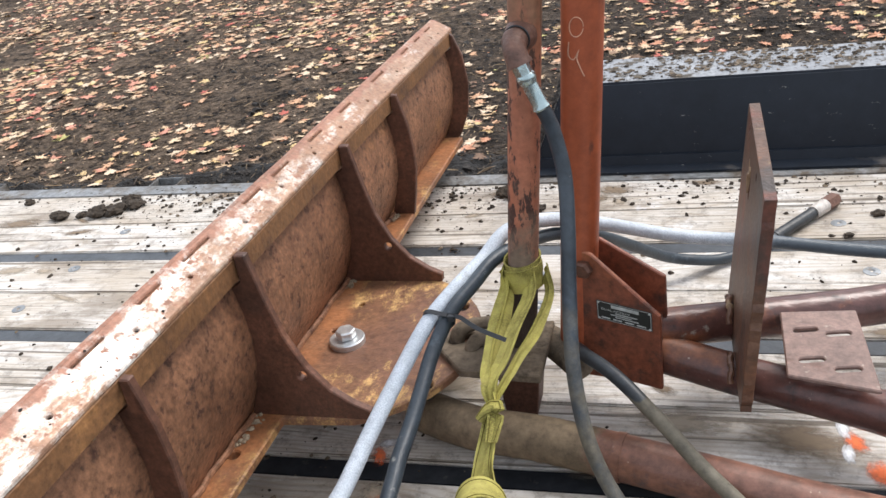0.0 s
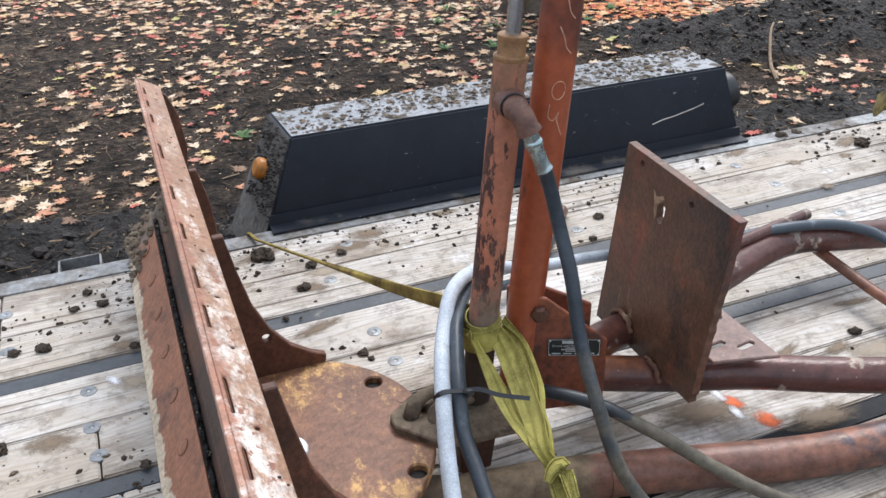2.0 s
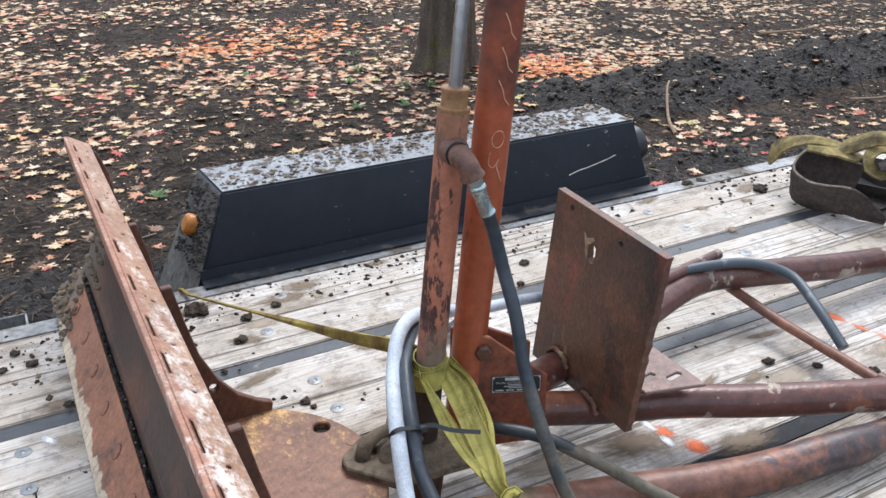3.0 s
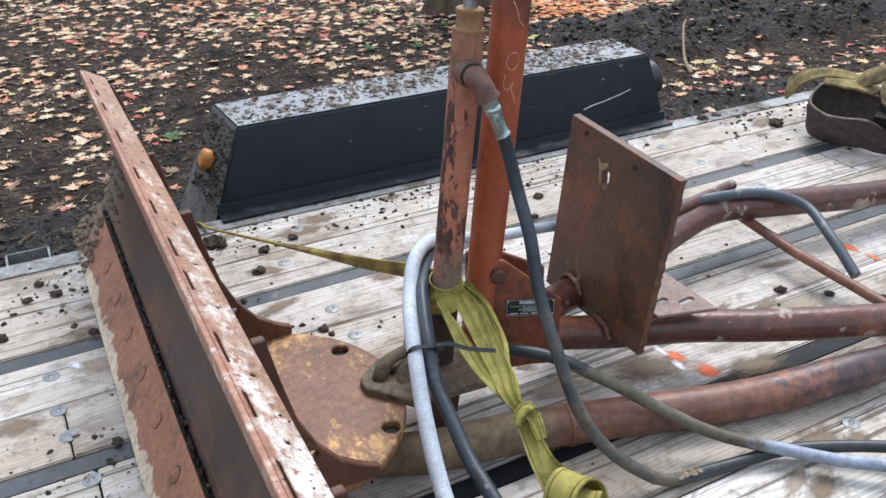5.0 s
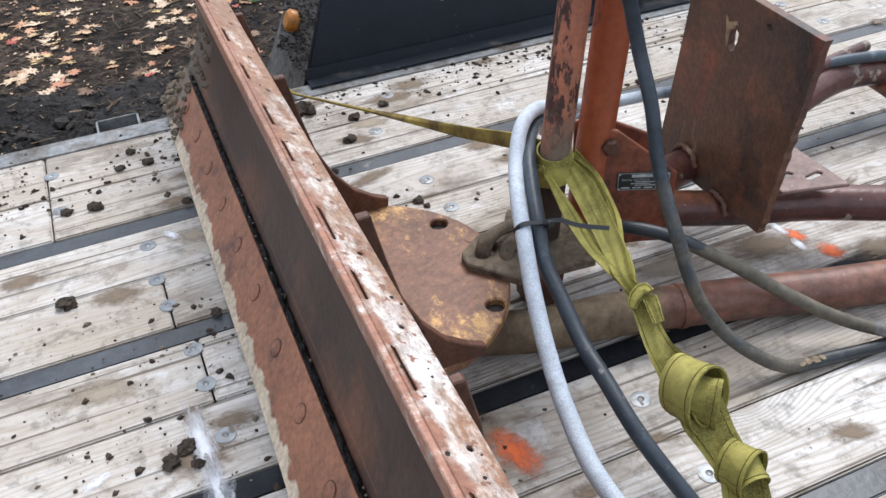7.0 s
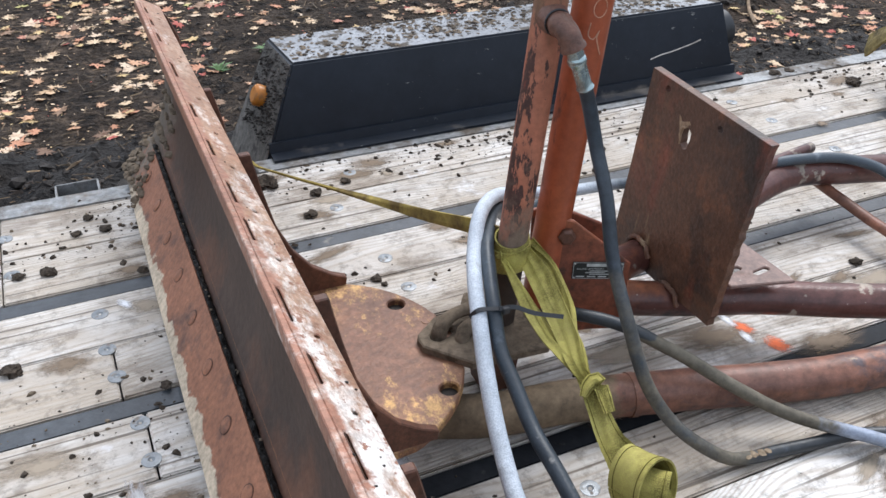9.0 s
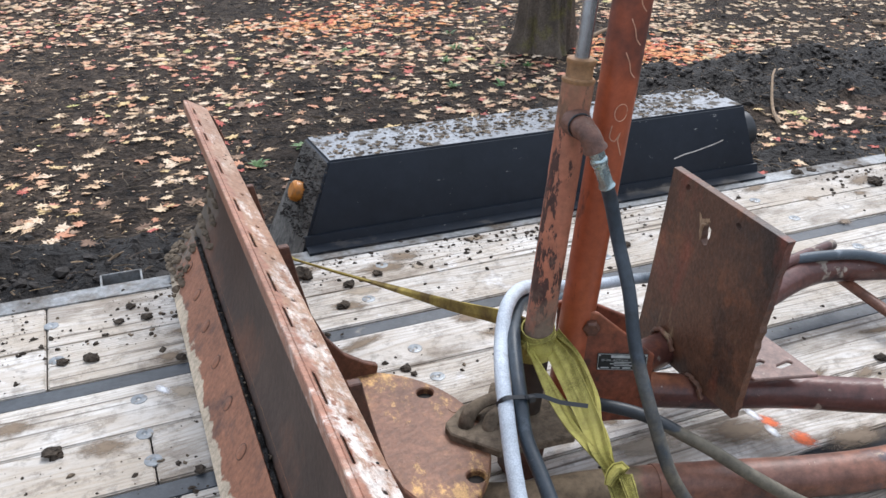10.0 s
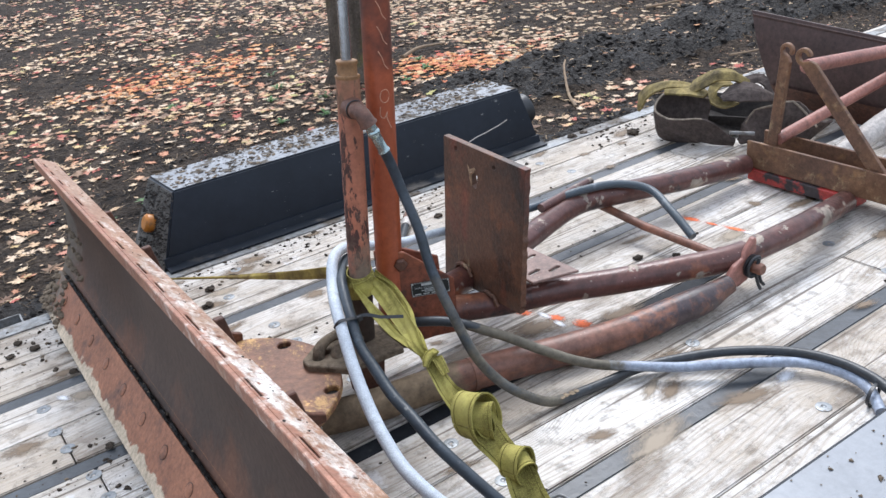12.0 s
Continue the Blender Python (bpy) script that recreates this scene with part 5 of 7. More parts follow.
for a in ((0.001, 0.073, 0.001, 0.0017), (0.001, 0.073, 0.0343, 0.035), (0.001, 0.0017, 0.0017, 0.0343), (0.0723, 0.073, 0.0017, 0.0343)):
    bar(*a, "border_line")
bar(0.020, 0.057, 0.0265, 0.0325)
for v in (0.0165, 0.013, 0.0095):
    bar(0.022 + 0.004 * math.sin(v * 900), 0.052 + 0.005 * math.cos(v * 700), v, v + 0.0017)
for u in (0.006, 0.022, 0.038, 0.054):
    bar(u, u + 0.012, 0.004, 0.0065)
txt = bpy.data.curves.new("lettering", "FONT")
txt.body, txt.size, txt.align_x, txt.extrude = "DUAL-ACTION", 0.0072, "LEFT", 0.00012
tob = new("lettering_curve", txt)
dg = bpy.context.evaluated_depsgraph_get()
tme = bpy.data.meshes.new_from_object(tob.evaluated_get(dg))
bpy.data.objects.remove(tob)
for v in tme.vertices:
    v.co = lab(0.006 + v.co.x * 0.80, 0.0200 + v.co.y * 0.78, 0.0015 + v.co.z)
tme.materials.clear()
tme.materials.append(label_ink)
letters = new("lettering", tme)
letters.parent = labplate
for u in (0.003, 0.071):
    for v in (0.003, 0.033):
        q = lab(u, v, 0.0012)
        part("rivet", rod([q, q + BN * 0.0012], 0.0014, 8), label_ink, labplate)

# tubes
B = [(0.385, -0.462, 0.095), (0.508, -0.495, 0.078), (0.635, -0.542, 0.077), (0.743, -0.594, 0.076), (0.859, -0.650, 0.080), (0.964, -0.692, 0.082), (1.071, -0.702, 0.083), (1.219, -0.699, 0.080), (1.470, -0.625, 0.027)]
part("side_tube", rod(smooth_line(B, 0.02), 0.0270, 22), tube_rust, frame_thing, "red-brown tube with flaking paint", True)
D = [(0.3950, -0.4470, 0.1180), (0.6600, -0.3610, 0.1000), (0.9090, -0.2770, 0.0950), (1.0550, -0.2930, 0.0880), (1.2600, -0.3310, 0.0750), (1.4700, -0.3310, 0.0510)]
part("side_tube", rod(smooth_line(D, 0.02), 0.0270, 22), tube_rust, frame_thing, "red-brown tube with flaking paint", True)
C = [(0.085, -0.545, 0.036), (0.164, -0.581, 0.043), (0.263, -0.597, 0.044), (0.367, -0.618, 0.039), (0.473, -0.640, 0.032), (0.564, -0.665, 0.030), (0.671, -0.690, 0.030), (0.776, -0.707, 0.035), (0.855, -0.722, 0.041), (0.924, -0.724, 0.049)]
arm = part("lower_arm", rod(smooth_line(C, 0.02), lambda u: 0.0300 - 0.0100 * ease(0.90, 1.0, u), 26), arm_rust, frame_thing, "thick rusty lower arm, mud-coated at the blade end", True)
part("arm_collar", rod([(0.352, -0.6150, 0.0397), (0.362, -0.6170, 0.0392)], 0.0315, 26), arm_rust, frame_thing, "", True)
# flattened ear and pin where the arm meets the side tube
ear_outline = [(0.915, 0.062), (0.932, 0.040), (0.955, 0.031), (0.985, 0.036), (1.004, 0.060), (1.010, 0.098), (1.009, 0.124), (1.000, 0.126), (0.984, 0.112), (0.966, 0.092), (0.940, 0.082)]
ear = part("ear_plate", plate(ear_outline, [], lambda u, v, w: (u, -0.724 + 0.06 * (u - 1.0) + w, v), 0.014, 0.003), pink_rust, frame_thing, "pinkish flattened ear of the arm")
pin = part("hitch_pin", rod([(0.990, -0.640, 0.068), (0.990, -0.752, 0.068), (0.990, -0.756, 0.068)], lambda u: 0.0125 if u < 0.9 else 0.0105, 18), brace_rust, frame_thing, "", True)
part("washer", rod([(0.990, -0.724, 0.068), (0.990, -0.731, 0.068)], 0.0245, 22), black_plastic, pin, "black washer")
ring_line = [(0.990 + 0.0205 * math.cos(a), -0.735 - 0.002 * math.sin(a), 0.068 + 0.0225 * math.sin(a)) for a in np.linspace(0.9, 5.6, 14)]
part("cotter", rod(smooth_line([Vector(p) for p in ring_line] + [Vector((1.004, -0.741, 0.034)), Vector((1.012, -0.744, 0.022))], 0.004), 0.0036, 8), black_plastic, pin, "black bent cotter", True)
part("cotter", rod(smooth_line([(0.992, -0.744, 0.090), (0.984, -0.744, 0.062), (0.990, -0.745, 0.036), (0.999, -0.745, 0.018)], 0.004), 0.0036, 8), black_plastic, pin, "", True)
# upright plate welded across the tubes, with a torn hole
P1, P2, P3, P4 = Vector((0.5138, -0.3563, 0.3974)), Vector((0.5186, -0.6022, 0.3853)), Vector((0.4989, -0.5843, 0.0933)), Vector((0.4890, -0.3465, 0.0960))


def tilt_place(u, v, w):
    a, b = P1.lerp(P2, u / 0.22), P4.lerp(P3, u / 0.22)
    return b.lerp(a, v / 0.30) + Vector((0.013 - w, 0, 0))


rag = [(0.22, v) for v in np.linspace(0.0, 0.30, 34)]
rag = [(u + 0.0040 * noise.noise((0, v * 75, 2)), v) for u, v in rag]
tear = [(0.089 + 0.0085 * math.cos(a) * (1 + 0.5 * noise.noise((math.cos(a) * 2, math.sin(a) * 2, 1))), 0.236 + 0.017 * math.sin(a) * (1 + 0.6 * noise.noise((math.cos(a) * 2, math.sin(a) * 2, 4)))) for a in np.linspace(0, 6.28, 17)[:-1]]
part("upright_plate", plate([(0.0, 0.0)] + rag + [(0.0, 0.30), (0.001, 0.15)], [tear, ring_points(0.0365, 0.2845, 0.0048, 10), ring_points(0.141, 0.278, 0.0048, 10)], tilt_place, 0.013, 0.0012), plate_rust,
     frame_thing, "upright rusty brown plate with a torn hole")
lip = [tilt_place(0.089 + (u - 0.089) * 1.1, 0.236 + (v - 0.236) * 1.1, 0.0136) for u, v in tear[4:11]]
part("torn_lip", rod(smooth_line([Vector(p) for p in lip], 0.003), lambda u: 0.0011 + 0.0016 * math.sin(u * 3.1) ** 2, 7), torn_pale, frame_thing, "pale torn rim of the hole", True)
scar = [(0.046, 0.262), (0.050, 0.260), (0.053, 0.255), (0.058, 0.257), (0.066, 0.262), (0.070, 0.258), (0.063, 0.254), (0.059, 0.250), (0.056, 0.243), (0.0545, 0.234), (0.052, 0.245), (0.049, 0.254)]
part("torn_scar", plate(scar, [], lambda u, v, w: tilt_place(u + 0.023, v, 0.0128 + w), 0.0008, 0.0), torn_pale, frame_thing, "pale scraped scar")
for y0, z0 in ((-0.498, 0.081), (-0.416, 0.116)):  # weld seams round the tubes
    seam = [Vector((0.490 + 0.0015 * math.sin(k * 2.1), y0 + 0.0285 * math.cos(0.30 + k * 0.28), z0 + 0.0285 * math.sin(0.30 + k * 0.28))) for k in range(10)]
    part("weld_bead", rod(smooth_line(seam, 0.005), lambda u: 0.0040 + 0.0009 * math.sin(u * 40), 8), plate_rust, frame_thing, "", True)
# slotted plate between the tubes
sl = [slot_points(x, y, 0.030, 0.0095, 0.15) for x, y in ((0.580, -0.465), (0.618, -0.472), (0.582, -0.528), (0.620, -0.545))]
part("slotted_plate", plate([(0.553, -0.425), (0.645, -0.418), (0.650, -0.585), (0.552, -0.560)], sl, lambda u, v, w: (u, v, 0.127 + w), 0.006), dusty_plate, frame_thing, "dusty pink-brown plate with four slots")
part("brace_rod", rod([(1.007, -0.253, 0.063), (1.016, -0.405, 0.046), (1.017, -0.602, 0.045), (1.010, -0.729, 0.049)], 0.0100, 14), brace_rust, frame_thing, "slim brace between the tubes", True)
part("stub_rod", rod([(0.80, -0.290, 0.128), (0.90, -0.268, 0.128), (0.992, -0.249, 0.127)], 0.0105, 14), tube_rust, frame_thing, "", True)
# tongue plate over the push plate, with a bent locking pin
tongue = [(0.0985, -0.4700), (0.1340, -0.4425), (0.1400, -0.4410), (0.255, -0.430), (0.255, -0.560), (0.1440, -0.5520), (0.0960, -0.4960), (0.0955, -0.4760)]
part("tongue_plate", plate(tongue, [slot_points(0.131, -0.479, 0.040, 0.021, 0.45)], lambda u, v, w: (u, v, 0.1040 + w), 0.0135, 0.002), mud, frame_thing, "mud-coated tongue plate")
part("locking_pin", rod(smooth_line([(0.124, -0.483, 0.098), (0.125, -0.482, 0.119), (0.132, -0.478, 0.131), (0.150, -0.471, 0.136), (0.175, -0.466, 0.136), (0.215, -0.462, 0.134)], 0.006), lambda u: 0.0100 + 0.0012 * math.sin(u * 9), 12), mud, frame_thing, "bent muddy locking pin", True)
part("keeper", rod(smooth_line([(0.150, -0.505, 0.106), (0.152, -0.500, 0.120), (0.165, -0.492, 0.127), (0.21, -0.488, 0.126)], 0.006), 0.0105, 12), mud, frame_thing, "muddy keeper rod", True)
part("base_tube", rod([(0.20, -0.400, 0.085), (0.25, -0.44, 0.088), (0.30, -0.50, 0.092)], 0.022, 16), mud, frame_thing, "", True)
part("foot_plate", plate([(0.188, 0.004), (0.232, 0.004), (0.245, 0.10), (0.180, 0.10)], [], lambda u, v, w: (u, -0.506 + w, v), 0.05), gusset_rust, frame_thing, "dark rusty foot under the cylinder")
# crossbar with hitch uprights at the far end of the tubes
XS = 1.49
chan = [(XS - 0.004, 0.040), (XS - 0.004, 0.112), (XS + 0.005, 0.112), (XS + 0.005, 0.052), (XS + 0.066, 0.052), (XS + 0.066, 0.122), (XS + 0.075, 0.122), (XS + 0.075, 0.040)]
part("crossbar", prism(chan, -0.322, -0.95, 0.001), stand_rust, frame_thing, "ochre-rusted channel crossbar")
part("lower_bar", prism([(XS - 0.012, 0.008), (XS - 0.012, 0.038), (XS + 0.05, 0.038), (XS + 0.05, 0.008)], -0.335, -0.64, 0.002), red_paint, frame_thing, "lower bar in chipped red paint")
part("end_pin", rod([(XS + 0.02, -0.325, 0.125), (XS - 0.03, -0.285, 0.132)], 0.0055, 12), zinc, frame_thing, "", True)


def upright(a, b, w, name):
    """A flat upright with a hooked eye on top."""
    a, b = Vector(a), Vector(b)
    up = (b - a).normalized()
    side = up.cross(Vector((1, 0, 0))).normalized()
    L = (b - a).length
    hook = [(w * 0.62 * math.cos(t), L + w * 0.62 * math.sin(t)) for t in np.linspace(-0.5, math.pi + 0.55, 15)]
    hollow = [(w * 0.32 * math.cos(t), L + w * 0.32 * math.sin(t)) for t in np.linspace(math.pi + 0.45, -0.9, 12)]
    outl = [(-w / 2, 0), (w / 2, 0), (w / 2, L - w * 0.5)] + hook + hollow + [(-w * 0.25, L - w * 0.50), (-w / 2, L - w * 0.9)]
    return part(name, plate(outl, [], lambda u, v, t: a + side * u + up * v + Vector((t, 0, 0)), 0.012, 0.0015), stand_rust, frame_thing, "rusty hitch upright with an eye")


upright((XS + 0.006, -0.384, 0.054), (XS + 0.006, -0.414, 0.362), 0.030, "hitch_upright")
upright((XS + 0.006, -0.720, 0.064), (XS + 0.006, -0.462, 0.352), 0.036, "hitch_upright")
part("stay", rod([(XS + 0.01, -0.470, 0.330), (2.02, -0.43, 0.262)], 0.017, 14), pink_rust, frame_thing, "", True)
part("stay", rod([(XS + 0.01, -0.405, 0.130), (2.02, -0.45, 0.222)], 0.0155, 14), pink_rust, frame_thing, "", True)
part("pale_stay", rod([(XS + 0.08, -0.52, 0.075), (1.75, -0.535, 0.130), (2.02, -0.55, 0.185)], 0.030, 18), pale_tube, frame_thing, "pale worn pipe", True)

# ---- second blade farther along ----
far_blade = thing("spare_plow", (2.02, -0.4, 0.0), "dull maroon steel plow standing at the trailer's end", "plow")
prof = [(2.060, 0.0), (2.030, 0.05), (2.014, 0.10), (2.006, 0.16), (2.004, 0.22), (2.008, 0.27), (2.016, 0.315)]
backp = offset_profile(prof, 0.012)
def raked(bm):
    """The far plow's ends slope in toward the deck, and its top falls away."""
    for v in bm.verts:
        if v.co.y > 0:
            v.co.y -= 0.36 * (0.304 - v.co.z)
        v.co.z -= 0.072 * (0.088 - v.co.y) * (v.co.z / 0.3)
    return bm


part("moldboard", raked(prism(prof + backp[::-1], 0.086, -1.05, steps=3)), far_blade_rust, far_blade, "", True)
part("top_rail", raked(prism([(2.014, 0.292), (2.010, 0.306), (2.055, 0.304), (2.055, 0.290)], 0.086, -1.05, 0.002)), far_blade_rust, far_blade)
part("cutting_edge", raked(prism([(2.052, 0.0), (2.064, 0.0), (2.026, 0.075), (2.008, 0.090)], 0.082, -1.046, 0.001)), gusset_rust, far_blade)

# ---- hydraulic cylinder ----
cyl = thing("hydraulic_cylinder", (0.21, -0.481, 0.0), "upright hydraulic cylinder in chipped salmon paint, strapped", "hydraulic cylinder")


def on_cyl(z):
    return Vector((0.2057 + 0.1090 * z, -0.4839 + 0.0257 * z, z))


barrel = part("barrel", rod([on_cyl(0.02), on_cyl(0.15), on_cyl(0.30), on_cyl(0.45), on_cyl(0.588)], 0.0199, 30), barrel_paint, cyl, "", True)
part("barrel_lip", rod([on_cyl(0.5855), on_cyl(0.587), on_cyl(0.5905), on_cyl(0.592)], lambda u: (0.0199, 0.0206, 0.0206, 0.0190)[min(3, round(u * 3))], 30), ochre_iron, cyl, "ochre lip of the barrel", True)
gland = part("gland", rod([on_cyl(0.590), on_cyl(0.594), on_cyl(0.606), on_cyl(0.609)], lambda u: (0.0172, 0.0165, 0.0165, 0.0172)[min(3, round(u * 3))], 28), ochre_iron, cyl, "ochre rusty gland nut", True)
part("gland_ring", rod([on_cyl(0.608), on_cyl(0.610), on_cyl(0.614), on_cyl(0.6155)], lambda u: (0.0170, 0.0180, 0.0180, 0.0160)[min(3, round(u * 3))], 28), ochre_iron, gland, "", True)
part("piston_rod", rod([on_cyl(0.60), on_cyl(1.25)], 0.0092, 24), chrome, cyl, "dull chrome piston rod", True)
E0 = on_cyl(0.541)
boss_end = Vector((0.2600, -0.5000, 0.5405))
axis_out = (boss_end - E0).normalized()
elbow_line = smooth_line([E0 + axis_out * 0.012, boss_end, (0.2602, -0.5105, 0.5395), (0.2616, -0.5190, 0.5350), (0.2640, -0.5235, 0.5270), (0.2672, -0.5255, 0.5185)], 0.003)
elbow = part("pipe_elbow", rod(elbow_line, lambda u: 0.0152 if 0.36 < u < 0.46 or u > 0.90 else 0.0134, 20), cast_rust, cyl, "brown iron pipe elbow", True)
part("weld_boss", rod([E0 + axis_out * 0.012, E0 + axis_out * 0.020, E0 + axis_out * 0.027], lambda u: (0.0195, 0.0180, 0.0150)[min(2, round(u * 2))], 20), cast_rust, cyl, "", True)
side_a = axis_out.cross(Vector((0, 0, 1))).normalized()
part("wire_turn", rod([E0 + axis_out * 0.0275 + side_a * 0.0150 * math.cos(a) + Vector((0, 0, 0.0150 * math.sin(a))) for a in np.linspace(0, 6.2, 20)], 0.0012, 6), black_plastic, cyl)

# ---- hoses ----
F = [(0.2867, -0.5274, 0.4698), (0.2963, -0.5266, 0.4440), (0.3067, -0.5366, 0.3909), (0.3102, -0.5658, 0.3352), (0.3098, -0.5959, 0.2643), (0.3148, -0.6423, 0.1895), (0.3315, -0.6773, 0.1140), (0.3651, -0.7103, 0.0583), (0.4153, -0.7436, 0.0202), (0.4510, -0.7541, 0.0121), (0.4948, -0.7581, 0.0096), (0.5447, -0.7653, 0.0098), (0.6124, -0.7793, 0.0154), (0.6820, -0.8137, 0.0221), (0.7564, -0.8664, 0.0296), (0.8250, -0.9402, 0.0334), (0.8568, -1.0107, 0.0331), (0.8597, -1.0765, 0.0315), (0.8447, -1.1275, 0.0290), (0.8316, -1.1584, 0.0300)]
hose_f = thing("hydraulic_hose", (0.56, -0.78, 0.0), "black hydraulic hose, muddy toward the planks", "hose")
part("hose", rod(smooth_line(F, 0.010), 0.0089, 18), hose_muddy, hose_f, "", True)
f0, f1 = elbow_line[-1], Vector(F[0])
fd = (f1 - f0).normalized()
fu = fd.orthogonal().normalized()
fv = fd.cross(fu)
L = (f1 - f0).length
part("hose_nut", plate(hexagon(0, 0, 0.0105), [], lambda u, v, w: f0 + fd * (w - 0.002) + fu * u + fv * v, 0.013, 0.001), plated, hose_f, "blue zinc hose nut")
part("ferrule", rod([f0 + fd * k for k in (0.010, 0.012, 0.015, 0.019, 0.021, 0.024, L - 0.006, L - 0.002, L, L + 0.002)],
                    lambda u: (0.0090, 0.0106, 0.0112, 0.0106, 0.0092, 0.0089, 0.0089, 0.0100, 0.0108, 0.0098)[min(9, round(u * 9))], 22), plated, hose_f, "blue zinc ferrule", True)

bm = bmesh.new()
for k, (dx, s) in enumerate(((0.0, 0.006), (0.010, 0.007), (0.021, 0.0065), (0.031, 0.005))):
    lump(bm, (0.448 + dx, -0.7560 - 0.11 * dx, 0.0192), s * 0.9, k + 5.1, 0.30, 2)
tagged(part("torn_cover", bm, pale_grit, hose_f, "torn pale patch in the hose cover", True), kind="stuff")
G = [(0.2849, -0.4763, 0.1037), (0.2996, -0.5093, 0.1250), (0.3121, -0.5345, 0.1343), (0.3413, -0.5633, 0.1353), (0.3684, -0.5889, 0.1288), (0.3933, -0.6120, 0.1162), (0.4178, -0.6352, 0.1046), (0.4397, -0.6557, 0.0911), (0.4634, -0.6744, 0.0756), (0.4896, -0.6913, 0.0593), (0.5189, -0.7154, 0.0439), (0.5534, -0.7421, 0.0322), (0.6019, -0.7827, 0.0269), (0.6557, -0.8332, 0.0248), (0.7113, -0.8786, 0.0271), (0.7750, -0.9249, 0.0254), (0.8293, -0.9689, 0.0209), (0.8539, -1.0292, 0.0185), (0.8470, -1.0813, 0.0152), (0.8105, -1.1263, 0.0107)]
hose_g = thing("hydraulic_hose", (0.6, -0.77, 0.0), "mud-coated hydraulic hose bleaching to grey along the planks", "hose")
line = smooth_line(G, 0.010)
cut_at = next(i for i, p in enumerate(line) if p[0] > 0.56)
part("hose", rod(line[:cut_at + 1], 0.0091, 18), hose_drab, hose_g, "mud-coated black hose", True)
part("bleached_sheath", rod(line[cut_at:], 0.0092, 18), hose_drab, hose_g, "bleached grey sheath", True)

W = [(1.0390, -0.5311, 0.0522), (1.0564, -0.4503, 0.0873), (1.0823, -0.3567, 0.1068), (1.0240, -0.3050, 0.1240), (0.9260, -0.2820, 0.1300), (0.8220, -0.2620, 0.1220), (0.6903, -0.2471, 0.1220), (0.5463, -0.2513, 0.1421), (0.4240, -0.2791, 0.1679), (0.3273, -0.3144, 0.2067), (0.2554, -0.3758, 0.2495), (0.2060, -0.4316, 0.2633), (0.1771, -0.4756, 0.2430), (0.1504, -0.5350, 0.2320), (0.1295, -0.5933, 0.2206), (0.1099, -0.6557, 0.1942), (0.0917, -0.7281, 0.1657), (0.0795, -0.7979, 0.1437), (0.0717, -0.8772, 0.1335), (0.0921, -0.9648, 0.1069), (0.1260, -1.0523, 0.0731), (0.1501, -1.1148, 0.0590)]
hose_w = thing("hydraulic_hose", (0.19, -1.1, 0.0), "pale grey braided hydraulic hose arching over the frame", "hose")
line = smooth_line(W, 0.010)
cut_at = next(i for i, p in enumerate(line) if p[0] < 0.45)
part("hose", rod(line[:cut_at + 1], 0.0098, 18), hose_white, hose_w, "darker smooth hose", True)
part("braided_sheath", rod(line[cut_at:], 0.0100, 20), hose_white, hose_w, "pale grey braided sheath", True)
K = [(0.5770, -0.0020, 0.0115), (0.5270, -0.0520, 0.0115), (0.4827, -0.0823, 0.0135), (0.4423, -0.1109, 0.0290), (0.3958, -0.1417, 0.0536), (0.3483, -0.2276, 0.1239), (0.3111, -0.2986, 0.1789), (0.2784, -0.3545, 0.2146), (0.2450, -0.3895, 0.2306), (0.1985, -0.4689, 0.2448), (0.1741, -0.5278, 0.2352), (0.1559, -0.5780, 0.2255), (0.1419, -0.6242, 0.2006), (0.1381, -0.6751, 0.1814), (0.1347, -0.7270, 0.1628), (0.1341, -0.7801, 0.1534), (0.1402, -0.8634, 0.1260), (0.1852, -0.9855, 0.0564), (0.2296, -1.0873, 0.0244)]
hose_k = thing("hydraulic_hose", (0.5, -0.06, 0.0), "black hydraulic hose with a loose fitted end on the planks", "hose")
part("hose", rod(smooth_line(K, 0.010), 0.0093, 16), hose_black, hose_k, "", True)
k0, k1 = Vector((0.577, -0.002, 0.0115)), Vector((0.695, 0.145, 0.014))
part("hose_end", rod([k0, k0.lerp(k1, 0.5), k0.lerp(k1, 0.62)], 0.0108, 16), hose_muddy, hose_k, "", True)
part("ferrule", rod([k0.lerp(k1, 0.60), k0.lerp(k1, 0.80)], 0.0128, 18), pale_tube, hose_k, "worn silver ferrule", True)
part("hose_nut", rod([k0.lerp(k1, 0.80), k0.lerp(k1, 0.96)], 0.0145, 6), cast_rust, hose_k, "brown hose nut")
part("nipple", rod([k0.lerp(k1, 0.95), k1], 0.009, 14), cast_rust, hose_k, "", True)

tie = thing("cable_tie", (0.15, -0.6, 0.2), "black plastic cable tie binding two hoses to the strap", "cable tie")
ca, cb = Vector((0.1328, -0.5845, 0.2232)), Vector((0.1520, -0.5885, 0.2205))
r0 = 0.0116
loop = [ca + Vector((-r0, 0.0, 0.0)), ca + Vector((-0.006, -0.004, r0 * 0.86)), ca + Vector((0.002, -0.005, r0)), (ca + cb) / 2 + Vector((0, -0.004, r0)), cb + Vector((0.002, -0.004, r0)), cb + Vector((0.008, -0.002, r0 * 0.7)), cb + Vector((r0, 0, 0)), cb + Vector((0, 0.004, -r0)), ca + Vector((0, 0.004, -r0)), ca + Vector((-r0, 0.0005, 0.0))]
line, sides = strap_line([(p, (0.12, -1, -0.45)) for p in loop], 0.004)
part("band", ribbon(line, sides, 0.0055, 0.0016), black_plastic, tie)
